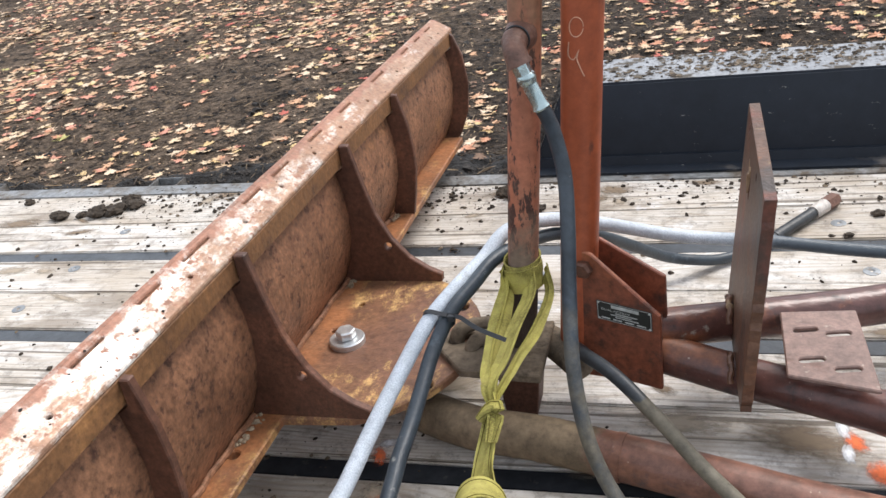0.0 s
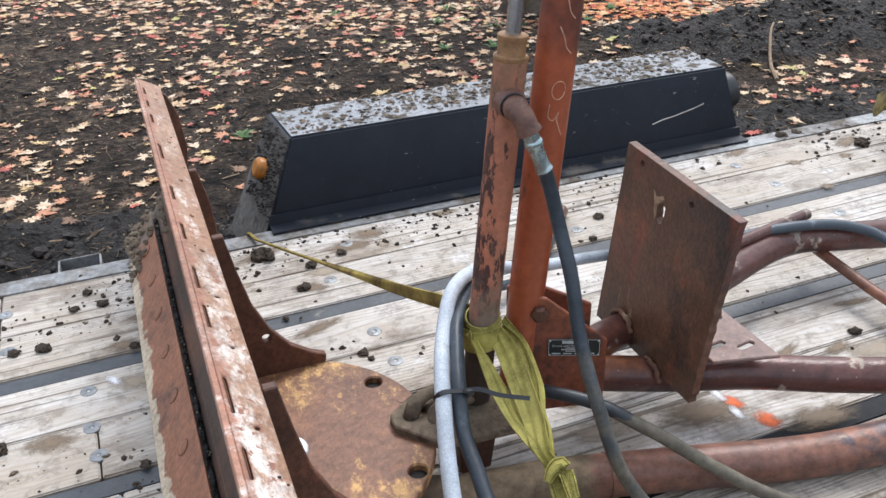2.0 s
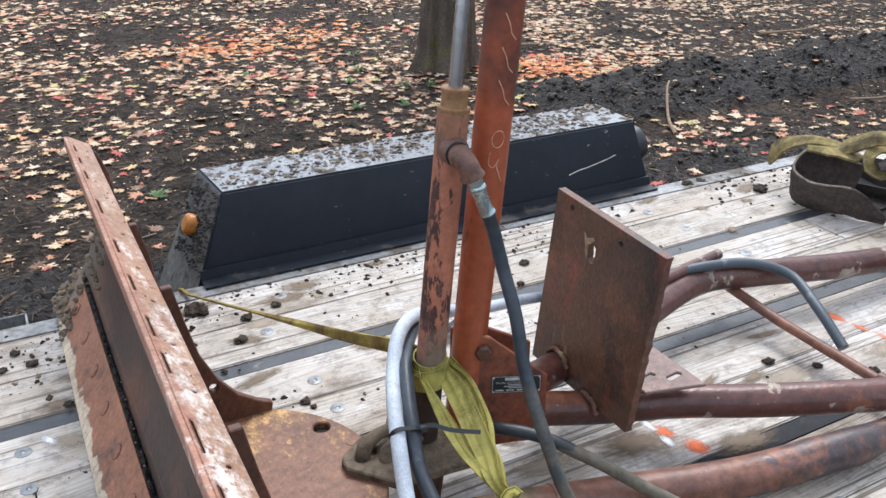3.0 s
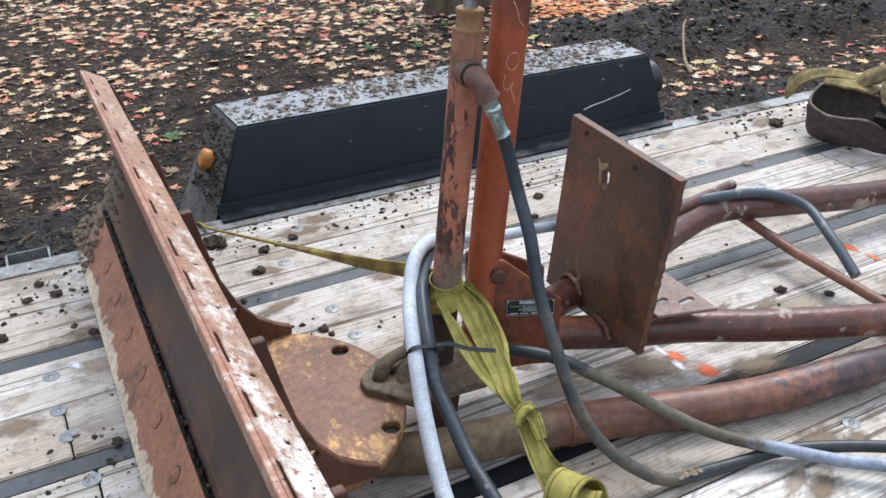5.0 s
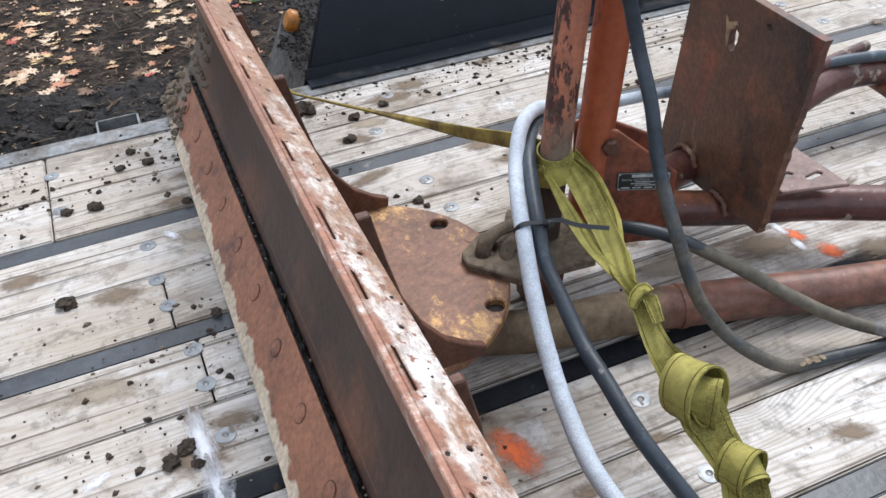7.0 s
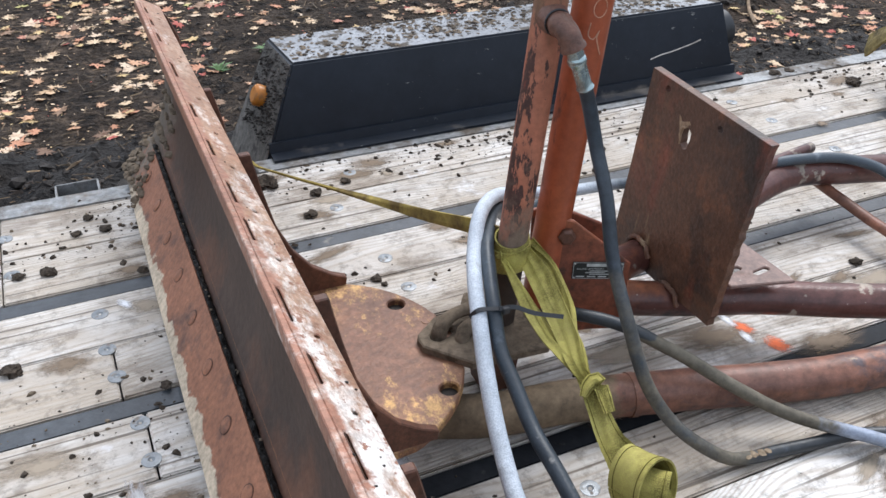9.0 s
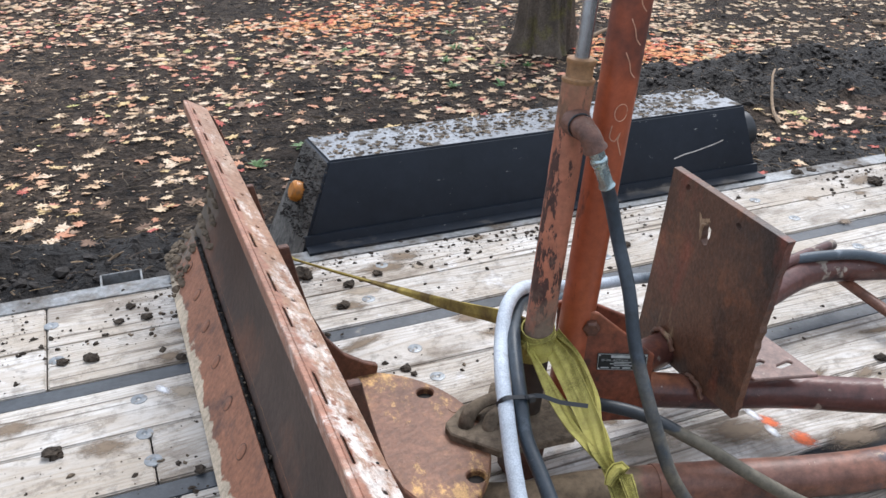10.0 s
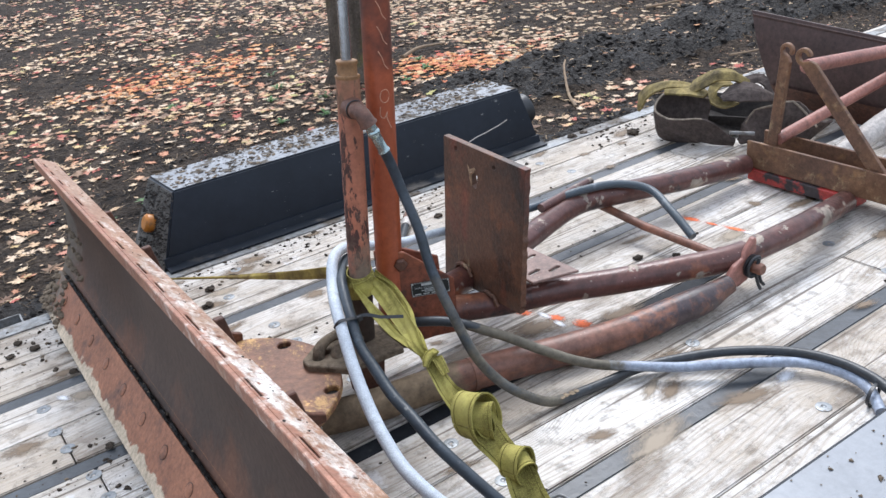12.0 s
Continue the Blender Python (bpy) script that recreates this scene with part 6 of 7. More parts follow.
tail = [cb + Vector((0.004, -0.005, r0)), cb + Vector((0.022, -0.010, 0.0125)), Vector((0.197, -0.6071, 0.2230)), Vector((0.2326, -0.6158, 0.2131))]
line, sides = strap_line([(p, (0, -0.6, -0.8)) for p in tail], 0.005)
part("tail", ribbon(line, sides, 0.0055, 0.0016), black_plastic, tie)
part("head", box(cb.x + 0.006, cb.x + 0.015, cb.y - 0.012, cb.y - 0.004, cb.z + 0.006, cb.z + 0.014, 0.001), black_plastic, tie)
tie2 = thing("cable_tie", (0.83, -1.085, 0.0), "black plastic cable tie round two hoses", "cable tie")
cc = Vector((0.837, -1.095, 0.016))
line, sides = strap_line([(cc + Vector((0.024 * math.cos(a), 0.004 * math.cos(a), 0.018 * math.sin(a))), (0.3, 1, 0)) for a in np.linspace(0, 6.28, 12)], 0.004)
part("band", ribbon(line, sides, 0.006, 0.0018), black_plastic, tie2)

# ---- straps ----
strap = thing("tie_down_strap", (0.235, -0.9, 0.0), "olive-yellow webbing strap knotted round the cylinder", "strap")
wrapc = lambda z, a, r: on_cyl(z) + Vector((r * math.cos(a), r * math.sin(a), 0))  # noqa: E731
for z0, r, a0 in ((0.232, 0.0228, 0.3), (0.222, 0.0252, 2.0)):
    loop = [(wrapc(z0 + 0.004 * math.sin(a + a0), a, r), (0.1 * math.sin(a), 0.05, 1)) for a in np.linspace(a0, a0 + 6.4, 22)]
    line, sides = strap_line(loop, 0.006)
    part("wrap", ribbon(line, sides, 0.032, 0.0022, 0, 0.0006), webbing, strap)
LEGS = (
    [((0.203, -0.484, 0.24), (0.209, -0.5, 0.218)), ((0.2069, -0.5042, 0.2249), (0.2207, -0.5154, 0.2157)), ((0.2018, -0.5625, 0.2051), (0.2237, -0.5824, 0.204)), ((0.2029, -0.6162, 0.1909), (0.2225, -0.6286, 0.1909)), ((0.2054, -0.6517, 0.1863), (0.2271, -0.6513, 0.1908)), ((0.2193, -0.6853, 0.1702), (0.2299, -0.6907, 0.1773))],
    [((0.234, -0.5, 0.216), (0.248, -0.492, 0.238)), ((0.2334, -0.5206, 0.2085), (0.2554, -0.5287, 0.2228)), ((0.2251, -0.578, 0.2004), (0.246, -0.5931, 0.2101)), ((0.2179, -0.6311, 0.1897), (0.239, -0.6413, 0.196)), ((0.2101, -0.6705, 0.1844), (0.2298, -0.6695, 0.1907)), ((0.2201, -0.6856, 0.1707), (0.2292, -0.6904, 0.1768))],
    [((0.256, -0.48, 0.216), (0.262, -0.476, 0.24)), ((0.2643, -0.5166, 0.212), (0.2765, -0.519, 0.2244)), ((0.2556, -0.5713, 0.2021), (0.2671, -0.5829, 0.211)), ((0.2434, -0.6132, 0.1942), (0.251, -0.6214, 0.2004)), ((0.236, -0.6479, 0.1881), (0.2447, -0.6511, 0.1925)), ((0.2187, -0.685, 0.1698), (0.2305, -0.691, 0.1777))])
for rows, turn in zip(LEGS, (-0.012, 0.008, -0.012)):  # each leg is creased along its length into two pleats
    for lo, hi, drop in ((0.0, 0.56, 0.0), (0.50, 1.0, turn)):
        pleat = []
        for k, (a, b) in enumerate(rows):
            a, b = Vector(a), Vector(b)
            pleat.append((a.lerp(b, lo), a.lerp(b, hi) + Vector((0, 0, drop * math.sin(math.pi * k / (len(rows) - 1))))))
        line, sides, width = edged(pleat, 0.006)
        part("leg", ribbon(line, sides, width, 0.0020, 0.0018, 0.0006), webbing, strap)


def stitched(line, sides, width, parent):
    """Two rows of dark stitches along a strap."""
    for s in (-0.36, 0.36):
        for up in (0.0017, -0.0017):
            row = []
            for i, p in enumerate(line):
                ahead = (Vector(line[min(i + 1, len(line) - 1)]) - Vector(line[max(i - 1, 0)])).normalized()
                side = Vector(sides[i]).normalized()
                side = (side - ahead * side.dot(ahead)).normalized()
                w = width(i / (len(line) - 1)) if callable(width) else width
                row.append(Vector(p) + side * s * w + side.cross(ahead) * (up + 0.0009))
            tagged(part("stitching", rod(row, 0.0005, 4), stitch, parent), kind="stuff")


def knot(centre, axis, loops):
    """A strap knot: flat loops drawn over each other. loops: (tilt x, tilt y, turn, r1, r2, width, shift along the strap, lift)."""
    c, ax = Vector(centre), Vector(axis).normalized()
    for k, (tx, ty, tz, r1, r2, w, sh, up) in enumerate(loops):
        n = (Euler((tx, ty, tz)).to_matrix() @ ax).normalized()
        u = n.cross(Vector((0, 0, 1))).normalized()
        v = n.cross(u)
        loop = [(c + ax * sh + Vector((0, 0, up)) + u * r1 * math.cos(a) + v * r2 * math.sin(a) + n * 0.10 * r1 * math.sin(a + k), n + 0.12 * (u * math.cos(a + k) + v * math.sin(a))) for a in np.linspace(0, 6.22, 22)]
        line, sides = strap_line(loop, 0.004)
        ob = part("knot_loop", ribbon(line, sides, w, 0.0024, 0.0015, 0.0), webbing, strap, "", True)
        stitched(line, sides, w, ob)


# where the legs cross a fold lies over the others, and the band runs on from under it
for rows in ([((0.2175, -0.675, 0.1751), (0.2286, -0.6801, 0.1854)), ((0.217, -0.6934, 0.1625), (0.2354, -0.7035, 0.172)), ((0.2151, -0.7163, 0.1485), (0.2343, -0.7252, 0.1591)), ((0.2107, -0.7482, 0.1305), (0.2357, -0.7552, 0.1448)), ((0.2092, -0.7719, 0.1184), (0.2451, -0.7806, 0.1356)), ((0.2106, -0.7915, 0.1093), (0.2492, -0.8064, 0.123))],
             [((0.212, -0.7018, 0.1668), (0.2129, -0.7097, 0.1639)), ((0.2225, -0.6914, 0.1784), (0.2227, -0.7059, 0.1704)), ((0.233, -0.6897, 0.1836), (0.2337, -0.7064, 0.1741)), ((0.2345, -0.7053, 0.1751), (0.2337, -0.7208, 0.166)), ((0.231, -0.7272, 0.1613), (0.2329, -0.7392, 0.1558))],
             [((0.2084, -0.8091, 0.1044), (0.2585, -0.8167, 0.1176)), ((0.2085, -0.8304, 0.0888), (0.2591, -0.8371, 0.103)), ((0.2154, -0.8512, 0.0762), (0.259, -0.8567, 0.0886)), ((0.2208, -0.8708, 0.0639), (0.2618, -0.878, 0.074)), ((0.2227, -0.8815, 0.0567), (0.2612, -0.8951, 0.0613))],
             [((0.227, -0.8766, 0.062), (0.2664, -0.8931, 0.0647)), ((0.2224, -0.8869, 0.0527), (0.2651, -0.9121, 0.0504)), ((0.2172, -0.9043, 0.038), (0.2601, -0.9336, 0.0328)), ((0.2136, -0.9271, 0.02), (0.2596, -0.9585, 0.0143)), ((0.222, -0.962, 0.004), (0.266, -0.982, 0.004)), ((0.24, -1.03, 0.003), (0.285, -1.045, 0.003)), ((0.262, -1.11, 0.003), (0.306, -1.12, 0.003))]):
    line, sides, width = edged(rows, 0.005)
    ob = part("leg", ribbon(line, sides, width, 0.0024, 0.0035, 0.0016), webbing, strap)
    stitched(line, sides, width, ob)
# big knot: the wide band rolled over itself, open at its end
knot((0.2324, -0.8073, 0.1147), (0.26, -0.93, 0.16), ((0.0, 0.0, 0.0, 0.031, 0.040, 0.046, 0.0, 0.0), (0.15, 0.1, 0.45, 0.022, 0.030, 0.040, 0.012, -0.003), (-0.5, 0.2, -0.6, 0.017, 0.022, 0.030, 0.010, -0.010)))
knot((0.2473, -0.8841, 0.0641), (0.25, -0.90, 0.05), ((0.0, 0.0, 0.1, 0.025, 0.028, 0.034, 0.0, 0.0), (0.3, 0.2, -0.4, 0.018, 0.021, 0.030, 0.010, -0.002)))
part("buckle", rod(smooth_line([(0.268, -0.938, 0.020), (0.280, -0.945, 0.024), (0.285, -0.962, 0.020), (0.276, -0.970, 0.016), (0.264, -0.960, 0.016)], 0.004), 0.0026, 10), zinc, strap, "small steel buckle", True)

strap2 = thing("tie_down_strap", (0.06, 0.25, 0.0), "taut olive-yellow webbing strap hooked over the deck edge", "strap")
run = [((0.228, -0.458, 0.236), (0.1, 0.2, 1)), ((0.215, -0.40, 0.222), (0.05, 0.15, 1)), ((0.183, -0.28, 0.183), (0.15, 0.1, 0.9)), ((0.143, -0.12, 0.135), (0.6, 0.1, 0.5)), ((0.103, 0.04, 0.086), (0.9, 0.15, -0.1)), ((0.075, 0.15, 0.053), (0.9, 0.17, -0.35)), ((0.056, 0.235, 0.026), (0.9, 0.2, -0.3)), ((0.045, 0.285, 0.012), (0.95, 0.2, 0.0)), ((0.036, 0.327, 0.006), (0.95, 0.2, 0.0)), ((0.033, 0.336, -0.03), (0.95, 0.1, 0)), ((0.033, 0.338, -0.12), (0.95, 0.1, 0))]
line, sides = strap_line(run, 0.012)
part("webbing", ribbon(line, sides, lambda u: 0.026 - 0.020 * min(1.0, u / 0.5), 0.0036, 0.001, 0.0004), ochre_web, strap2)

# ---- heap of slings on the deck ----
heap = thing("sling_heap", (1.80, 0.0, 0.0), "heap of soiled brown and yellow lifting slings", "sling heap")


def sling(rows, material, thick=0.006, cup=0.003, hem=False):
    """A sling laid by the two edges of its webbing; hem: a pale frayed rim along the first edge."""
    line, sides, width = edged(rows, 0.014)
    ob = part("sling", ribbon(line, sides, width, thick, cup, 0.0012), material, heap)
    if hem:
        part("selvedge", rod([p - s / 2 for p, s in zip(line, sides)], 0.0034, 6), selvedge, ob, "pale frayed edge", True)


# a wide brown loop standing on the planks, its floor coloured dark for the shade inside, and folds round and over it
sling([((1.690, -0.020, 0.120), (1.680, -0.030, 0.030)), ((1.672, 0.050, 0.134), (1.664, 0.044, 0.040)), ((1.635, 0.096, 0.134), (1.630, 0.092, 0.040)), ((1.575, 0.083, 0.120), (1.590, 0.092, 0.026)), ((1.543, 0.058, 0.104), (1.580, 0.072, 0.010)), ((1.540, 0.005, 0.092), (1.585, 0.030, 0.004)), ((1.562, -0.038, 0.092), (1.605, -0.014, 0.004)), ((1.584, -0.081, 0.097), (1.629, -0.057, 0.004)), ((1.628, -0.097, 0.054), (1.652, -0.101, 0.004)), ((1.671, -0.126, 0.017), (1.682, -0.138, 0.004))], old_web, hem=True)
sling([((1.83, 0.089, 0.048), (1.706, 0.011, 0.036)), ((1.846, 0.019, 0.04), (1.727, -0.059, 0.014)), ((1.844, -0.06, 0.03), (1.723, -0.119, 0.01))], dark_web)
sling([((1.697, -0.128, 0.012), (1.693, -0.144, 0.004)), ((1.701, -0.15, 0.072), (1.713, -0.175, 0.004)), ((1.734, -0.154, 0.099), (1.734, -0.193, 0.004)), ((1.757, -0.198, 0.117), (1.771, -0.223, 0.004)), ((1.802, -0.233, 0.124), (1.805, -0.249, 0.004)), ((1.8, -0.298, 0.083), (1.832, -0.29, 0.004)), ((1.789, -0.323, 0.069), (1.877, -0.277, 0.01))], old_web, hem=True)
sling([((1.666, -0.085, 0.146), (1.644, -0.109, 0.144)), ((1.707, -0.103, 0.182), (1.666, -0.158, 0.144)), ((1.726, -0.153, 0.179), (1.711, -0.187, 0.138)), ((1.782, -0.189, 0.138), (1.777, -0.198, 0.124))], old_web, cup=0.006)
sling([((1.767, -0.087, 0.179), (1.748, -0.106, 0.166)), ((1.799, -0.102, 0.186), (1.786, -0.118, 0.166)), ((1.809, -0.126, 0.179), (1.789, -0.143, 0.159)), ((1.821, -0.145, 0.138), (1.79, -0.161, 0.124)), ((1.829, -0.169, 0.097), (1.795, -0.188, 0.083))], old_web)
sling([((1.683, 0.269, 0.069), (1.648, 0.22, 0.062)), ((1.655, 0.2, 0.124), (1.625, 0.159, 0.116)), ((1.658, 0.131, 0.155), (1.64, 0.102, 0.146)), ((1.677, 0.068, 0.159), (1.657, 0.045, 0.15)), ((1.697, 0.008, 0.145), (1.665, -0.009, 0.138))], old_web_yellow)
sling([((1.639, 0.106, 0.142), (1.619, 0.092, 0.135)), ((1.685, 0.068, 0.152), (1.634, 0.011, 0.142)), ((1.679, -0.023, 0.144), (1.652, -0.05, 0.138))], old_web_yellow)
sling([((1.686, 0.049, 0.155), (1.652, 0.006, 0.149)), ((1.685, -0.001, 0.193), (1.66, -0.038, 0.172)), ((1.697, -0.043, 0.214), (1.68, -0.071, 0.19)), ((1.706, -0.091, 0.214), (1.692, -0.11, 0.19)), ((1.755, -0.111, 0.179), (1.732, -0.124, 0.166))], old_web_yellow, cup=0.006)
sling([((1.732, -0.057, 0.179), (1.705, -0.101, 0.172)), ((1.686, -0.044, 0.179), (1.675, -0.08, 0.172)), ((1.65, -0.052, 0.163), (1.651, -0.08, 0.159)), ((1.628, -0.077, 0.135), (1.662, -0.08, 0.141)), ((1.643, -0.105, 0.121), (1.679, -0.095, 0.131)), ((1.68, -0.124, 0.124), (1.702, -0.099, 0.138)), ((1.729, -0.116, 0.138), (1.746, -0.081, 0.145))], old_web_yellow)
# the slings buried under these
sling([((1.76, 0.20, 0.085), (1.75, 0.19, 0.010)), ((1.80, 0.10, 0.095), (1.78, 0.09, 0.010)), ((1.84, -0.02, 0.10), (1.80, -0.03, 0.010)), ((1.88, -0.13, 0.09), (1.84, -0.14, 0.010)), ((1.92, -0.24, 0.06), (1.88, -0.25, 0.010))], dark_web)
sling([((1.70, 0.16, 0.060), (1.71, 0.15, 0.004)), ((1.72, 0.05, 0.050), (1.73, 0.04, 0.004)), ((1.76, -0.06, 0.055), (1.77, -0.07, 0.004)), ((1.80, -0.16, 0.060), (1.80, -0.16, 0.004))], dark_web)
sling([((1.640, 0.085, 0.010), (1.655, 0.125, 0.014)), ((1.628, 0.02, 0.013), (1.650, 0.055, 0.016)), ((1.640, -0.02, 0.008), (1.668, 0.01, 0.011))], old_web_yellow, 0.005)
part("sling_eye", rod(smooth_line([(1.612, 0.055, 0.012), (1.600, 0.045, 0.030), (1.612, 0.030, 0.040), (1.630, 0.022, 0.028), (1.628, 0.030, 0.010)], 0.006), 0.005, 8), zinc, heap, "", True)

# ---- clods and crumbs on the deck ----
CLODS = [(0.098, 0.073, 0.012), (0.142, -0.172, 0.009), (0.150, -0.192, 0.006), (-0.372, 0.060, 0.013), (-0.420, 0.066, 0.010), (-0.267, 0.170, 0.010), (-0.295, 0.222, 0.009), (-0.32, 0.171, 0.008), (-0.435, -0.190, 0.014),
         (-0.222, 0.005, 0.009), (-0.311, -0.544, 0.012), (-0.332, -0.560, 0.011), (-0.302, -0.575, 0.008), (-0.230, -0.305, 0.008), (-1.081, 0.157, 0.022), (-0.975, 0.170, 0.026), (-0.935, 0.180, 0.026), (-0.895, 0.215, 0.022), (-0.93, 0.244, 0.020),
         (-1.243, 0.245, 0.013), (-1.02, 0.165, 0.014), (0.045, 0.228, 0.020), (0.058, 0.214, 0.014), (0.130, 0.150, 0.012), (0.20, 0.175, 0.010), (1.565, 0.175, 0.018), (1.58, 0.19, 0.014), (1.42, 0.30, 0.014), (1.47, 0.302, 0.011), (0.86, -0.06, 0.010), (0.76, 0.10, 0.011), (0.70, 0.02, 0.008),
         (1.02, -0.11, 0.013), (1.08, -0.16, 0.009), (0.95, -0.45, 0.010), (1.02, -0.50, 0.008), (1.10, -0.56, 0.009)]
for k, (x, y, s) in enumerate(CLODS):
    bm = bmesh.new()
    lump(bm, (x, y, s * 0.30), s, k + 2.3, 0.48, 3)
    for v in bm.verts:
        v.co += 0.16 * s * Vector((noise.noise(v.co * 3.2 / s), noise.noise(v.co * 3.2 / s + Vector((7, 1, 3))), noise.noise(v.co * 3.2 / s + Vector((2, 9, 4)))))
    tagged(part("mud_clod", bm, crumb_mud, None, "", False), "dark clod of mud lying on the planks", "mud clod", "mud clods on the deck")


def scatter(name, count, seed, place, size, material, label, flat=1.0):
    """Many small crumbs in one mesh."""
    rng = random.Random(seed)
    ring = [(math.cos(i * 1.047), math.sin(i * 1.047)) for i in range(6)]
    base_v = [Vector((0, 0, 0.9))] + [Vector((0.62 * x, 0.62 * y, 0.72)) for x, y in ring] + [Vector((x, y, 0.0)) for x, y in ring]
    base_f = [(0, 1 + i, 1 + (i + 1) % 6) for i in range(6)]
    base_f += [(1 + i, 7 + i, 7 + (i + 1) % 6) for i in range(6)] + [(1 + i, 7 + (i + 1) % 6, 1 + (i + 1) % 6) for i in range(6)]
    vs, fs = [], []
    for _ in range(count):
        p = place(rng)
        if p is None:
            continue
        s, a = size(rng), rng.uniform(0, 6.28)
        st = rng.uniform(0.6, 1.6)
        k = len(vs)
        for v in base_v:
            x, y = v.x * s * st * rng.uniform(0.45, 1.35), v.y * s * rng.uniform(0.45, 1.35)
            vs.append((p[0] + x * math.cos(a) - y * math.sin(a), p[1] + x * math.sin(a) + y * math.cos(a), p[2] + v.z * s * flat * rng.uniform(0.35, 1.0)))
        fs += [tuple(k + i for i in f) for f in base_f]
    return tagged(mesh_object(name, vs, fs, material), label, "mud crumbs", kind="stuff")


def deck_spot(rng):
    x = rng.uniform(-1.5, 2.4) if rng.random() < 0.6 else rng.gauss(-0.25, 0.35)
    y = rng.uniform(-1.0, 0.31) if rng.random() < 0.45 else 0.315 - abs(rng.gauss(0, 0.11))
    if noise.noise((x * 2.5, y * 4, 6.6)) < rng.uniform(-0.5, 0.35):
        return None
    if y < -0.35 and x > 0.05 and rng.random() < 0.86:
        return None
    return (x, y, 0.0) if -1.1 < y < 0.32 else None


scatter("deck_crumbs", 8000, 5, deck_spot, lambda r: 0.0010 + 0.0062 * r.random() ** 5, crumb_mud, "dark mud crumbs strewn over the planks")
scatter("deck_dust", 1600, 15, deck_spot, lambda r: 0.001 + 0.005 * r.random() ** 3, mud, "dried mud crumbs strewn over the planks")


def fender_spot(rng):
    x, y = rng.uniform(0.165, 1.28), rng.uniform(0.402, 0.560)
    if noise.noise((x * 3.5, y * 7, 1.6)) < rng.uniform(-0.6, 0.25) - 0.8 * (y - 0.48):
        return None
    return (x, y, 0.181)


scatter("fender_crumbs", 1100, 67, fender_spot, lambda r: 0.0012 + 0.0075 * r.random() ** 3.5, crumb_mud, "dark mud crumbs covering the fender top", 0.5)
scatter("fender_crumbs", 1500, 6, fender_spot, lambda r: 0.0015 + 0.0060 * r.random() ** 3, mud, "mud crumbs covering the fender top", 0.4)
scatter("fender_crumbs", 260, 26, lambda r: (r.uniform(0.2, 1.28), -0.84 - r.uniform(0.402, 0.560), 0.181), lambda r: 0.001 + 0.004 * r.random() ** 3, mud, "a few mud crumbs on the fender top")


def fender_end_spot(rng):
    u, v = rng.random(), rng.random()
    z = 0.01 + 0.165 * v
    return (0.161 - 0.081 * (0.18 - z) / 0.18 - 0.003 - 0.012 * u, 0.345 + 0.03 * v + 0.19 * u, z)


scatter("fender_end_mud", 900, 66, fender_end_spot, lambda r: 0.0008 + 0.0045 * r.random() ** 3, wet_mud_and_shade, "mud splashed on the fender's sloped end")


# ---- leaves, litter and clods on the ground ----
LEAF = [(0.0, -0.42), (0.10, -0.26), (0.34, -0.55), (0.32, -0.22), (0.70, -0.34), (0.44, -0.02), (0.98, 0.18), (0.56, 0.22), (0.62, 0.52), (0.24, 0.24), (0.30, 0.58), (0.14, 0.62), (0.0, 1.0)]
LEAF = LEAF + [(-x, y) for x, y in LEAF[-2:0:-1]]
SIMPLE = [(0, -0.5), (0.5, -0.35), (0.9, 0.05), (0.42, 0.30), (0.0, 1.0), (-0.42, 0.30), (-0.9, 0.05), (-0.5, -0.35)]


def leaf_field(name, count, seed, place, size, material, label, shape):
    rng = random.Random(seed)
    vs, fs = [], []
    for _ in range(count):
        p = place(rng)
        if p is None:
            continue
        x0, y0 = p
        z0 = soil_height(x0, y0) + 0.003 + 0.006 * rng.random()
        s, a = size(rng), rng.uniform(0, 6.28)
        tx, ty = rng.gauss(0, 0.10), rng.gauss(0, 0.10)
        curl, k = rng.uniform(-0.1, 0.25), len(vs)
        sx = rng.uniform(0.75, 1.1)
        vs.append((x0, y0, z0))
        for u, v in shape:
            k2 = rng.uniform(0.72, 1.18)
            u, v = u * sx * k2, v * k2
            x, y = s * (u * math.cos(a) - v * math.sin(a)), s * (u * math.sin(a) + v * math.cos(a))
            vs.append((x0 + x, y0 + y, z0 + tx * x + ty * y + curl * s * (u * u + v * v) * 0.35 + 0.05 * s * rng.uniform(-1, 1)))
        n = len(shape)
        fs += [(k, k + 1 + i, k + 1 + (i + 1) % n) for i in range(n)]
    return tagged(mesh_object(name, vs, fs, material), label, "fallen leaves", kind="stuff")


def leafy(rng, x0, x1, y0, y1, thin=0.0):
    x, y = rng.uniform(x0, x1), rng.uniform(y0, y1)
    c = churned(x, y)
    keep = max(0.0, 1 - 1.4 * c) * (0.50 + 0.70 * noise.noise((x * 0.9, y * 0.9, 7.7)) + 0.75 * noise.noise((x * 2.6, y * 2.6, 2.7))) - thin
    keep *= 0.42 + 0.20 * ease(1.2, 4.0, y) + 0.45 * ease(4.6, 6.6, y) + 0.34 * ease(1.6, 4.5, y) * (1 - ease(-1.6, 0.8, x))
    if y < 2.3 and x < 0.6:
        keep *= 0.6
    if y < 0.75:
        keep -= 0.3
    if rng.random() > keep + 0.05 * (1 - c):
        return None
    return x, y


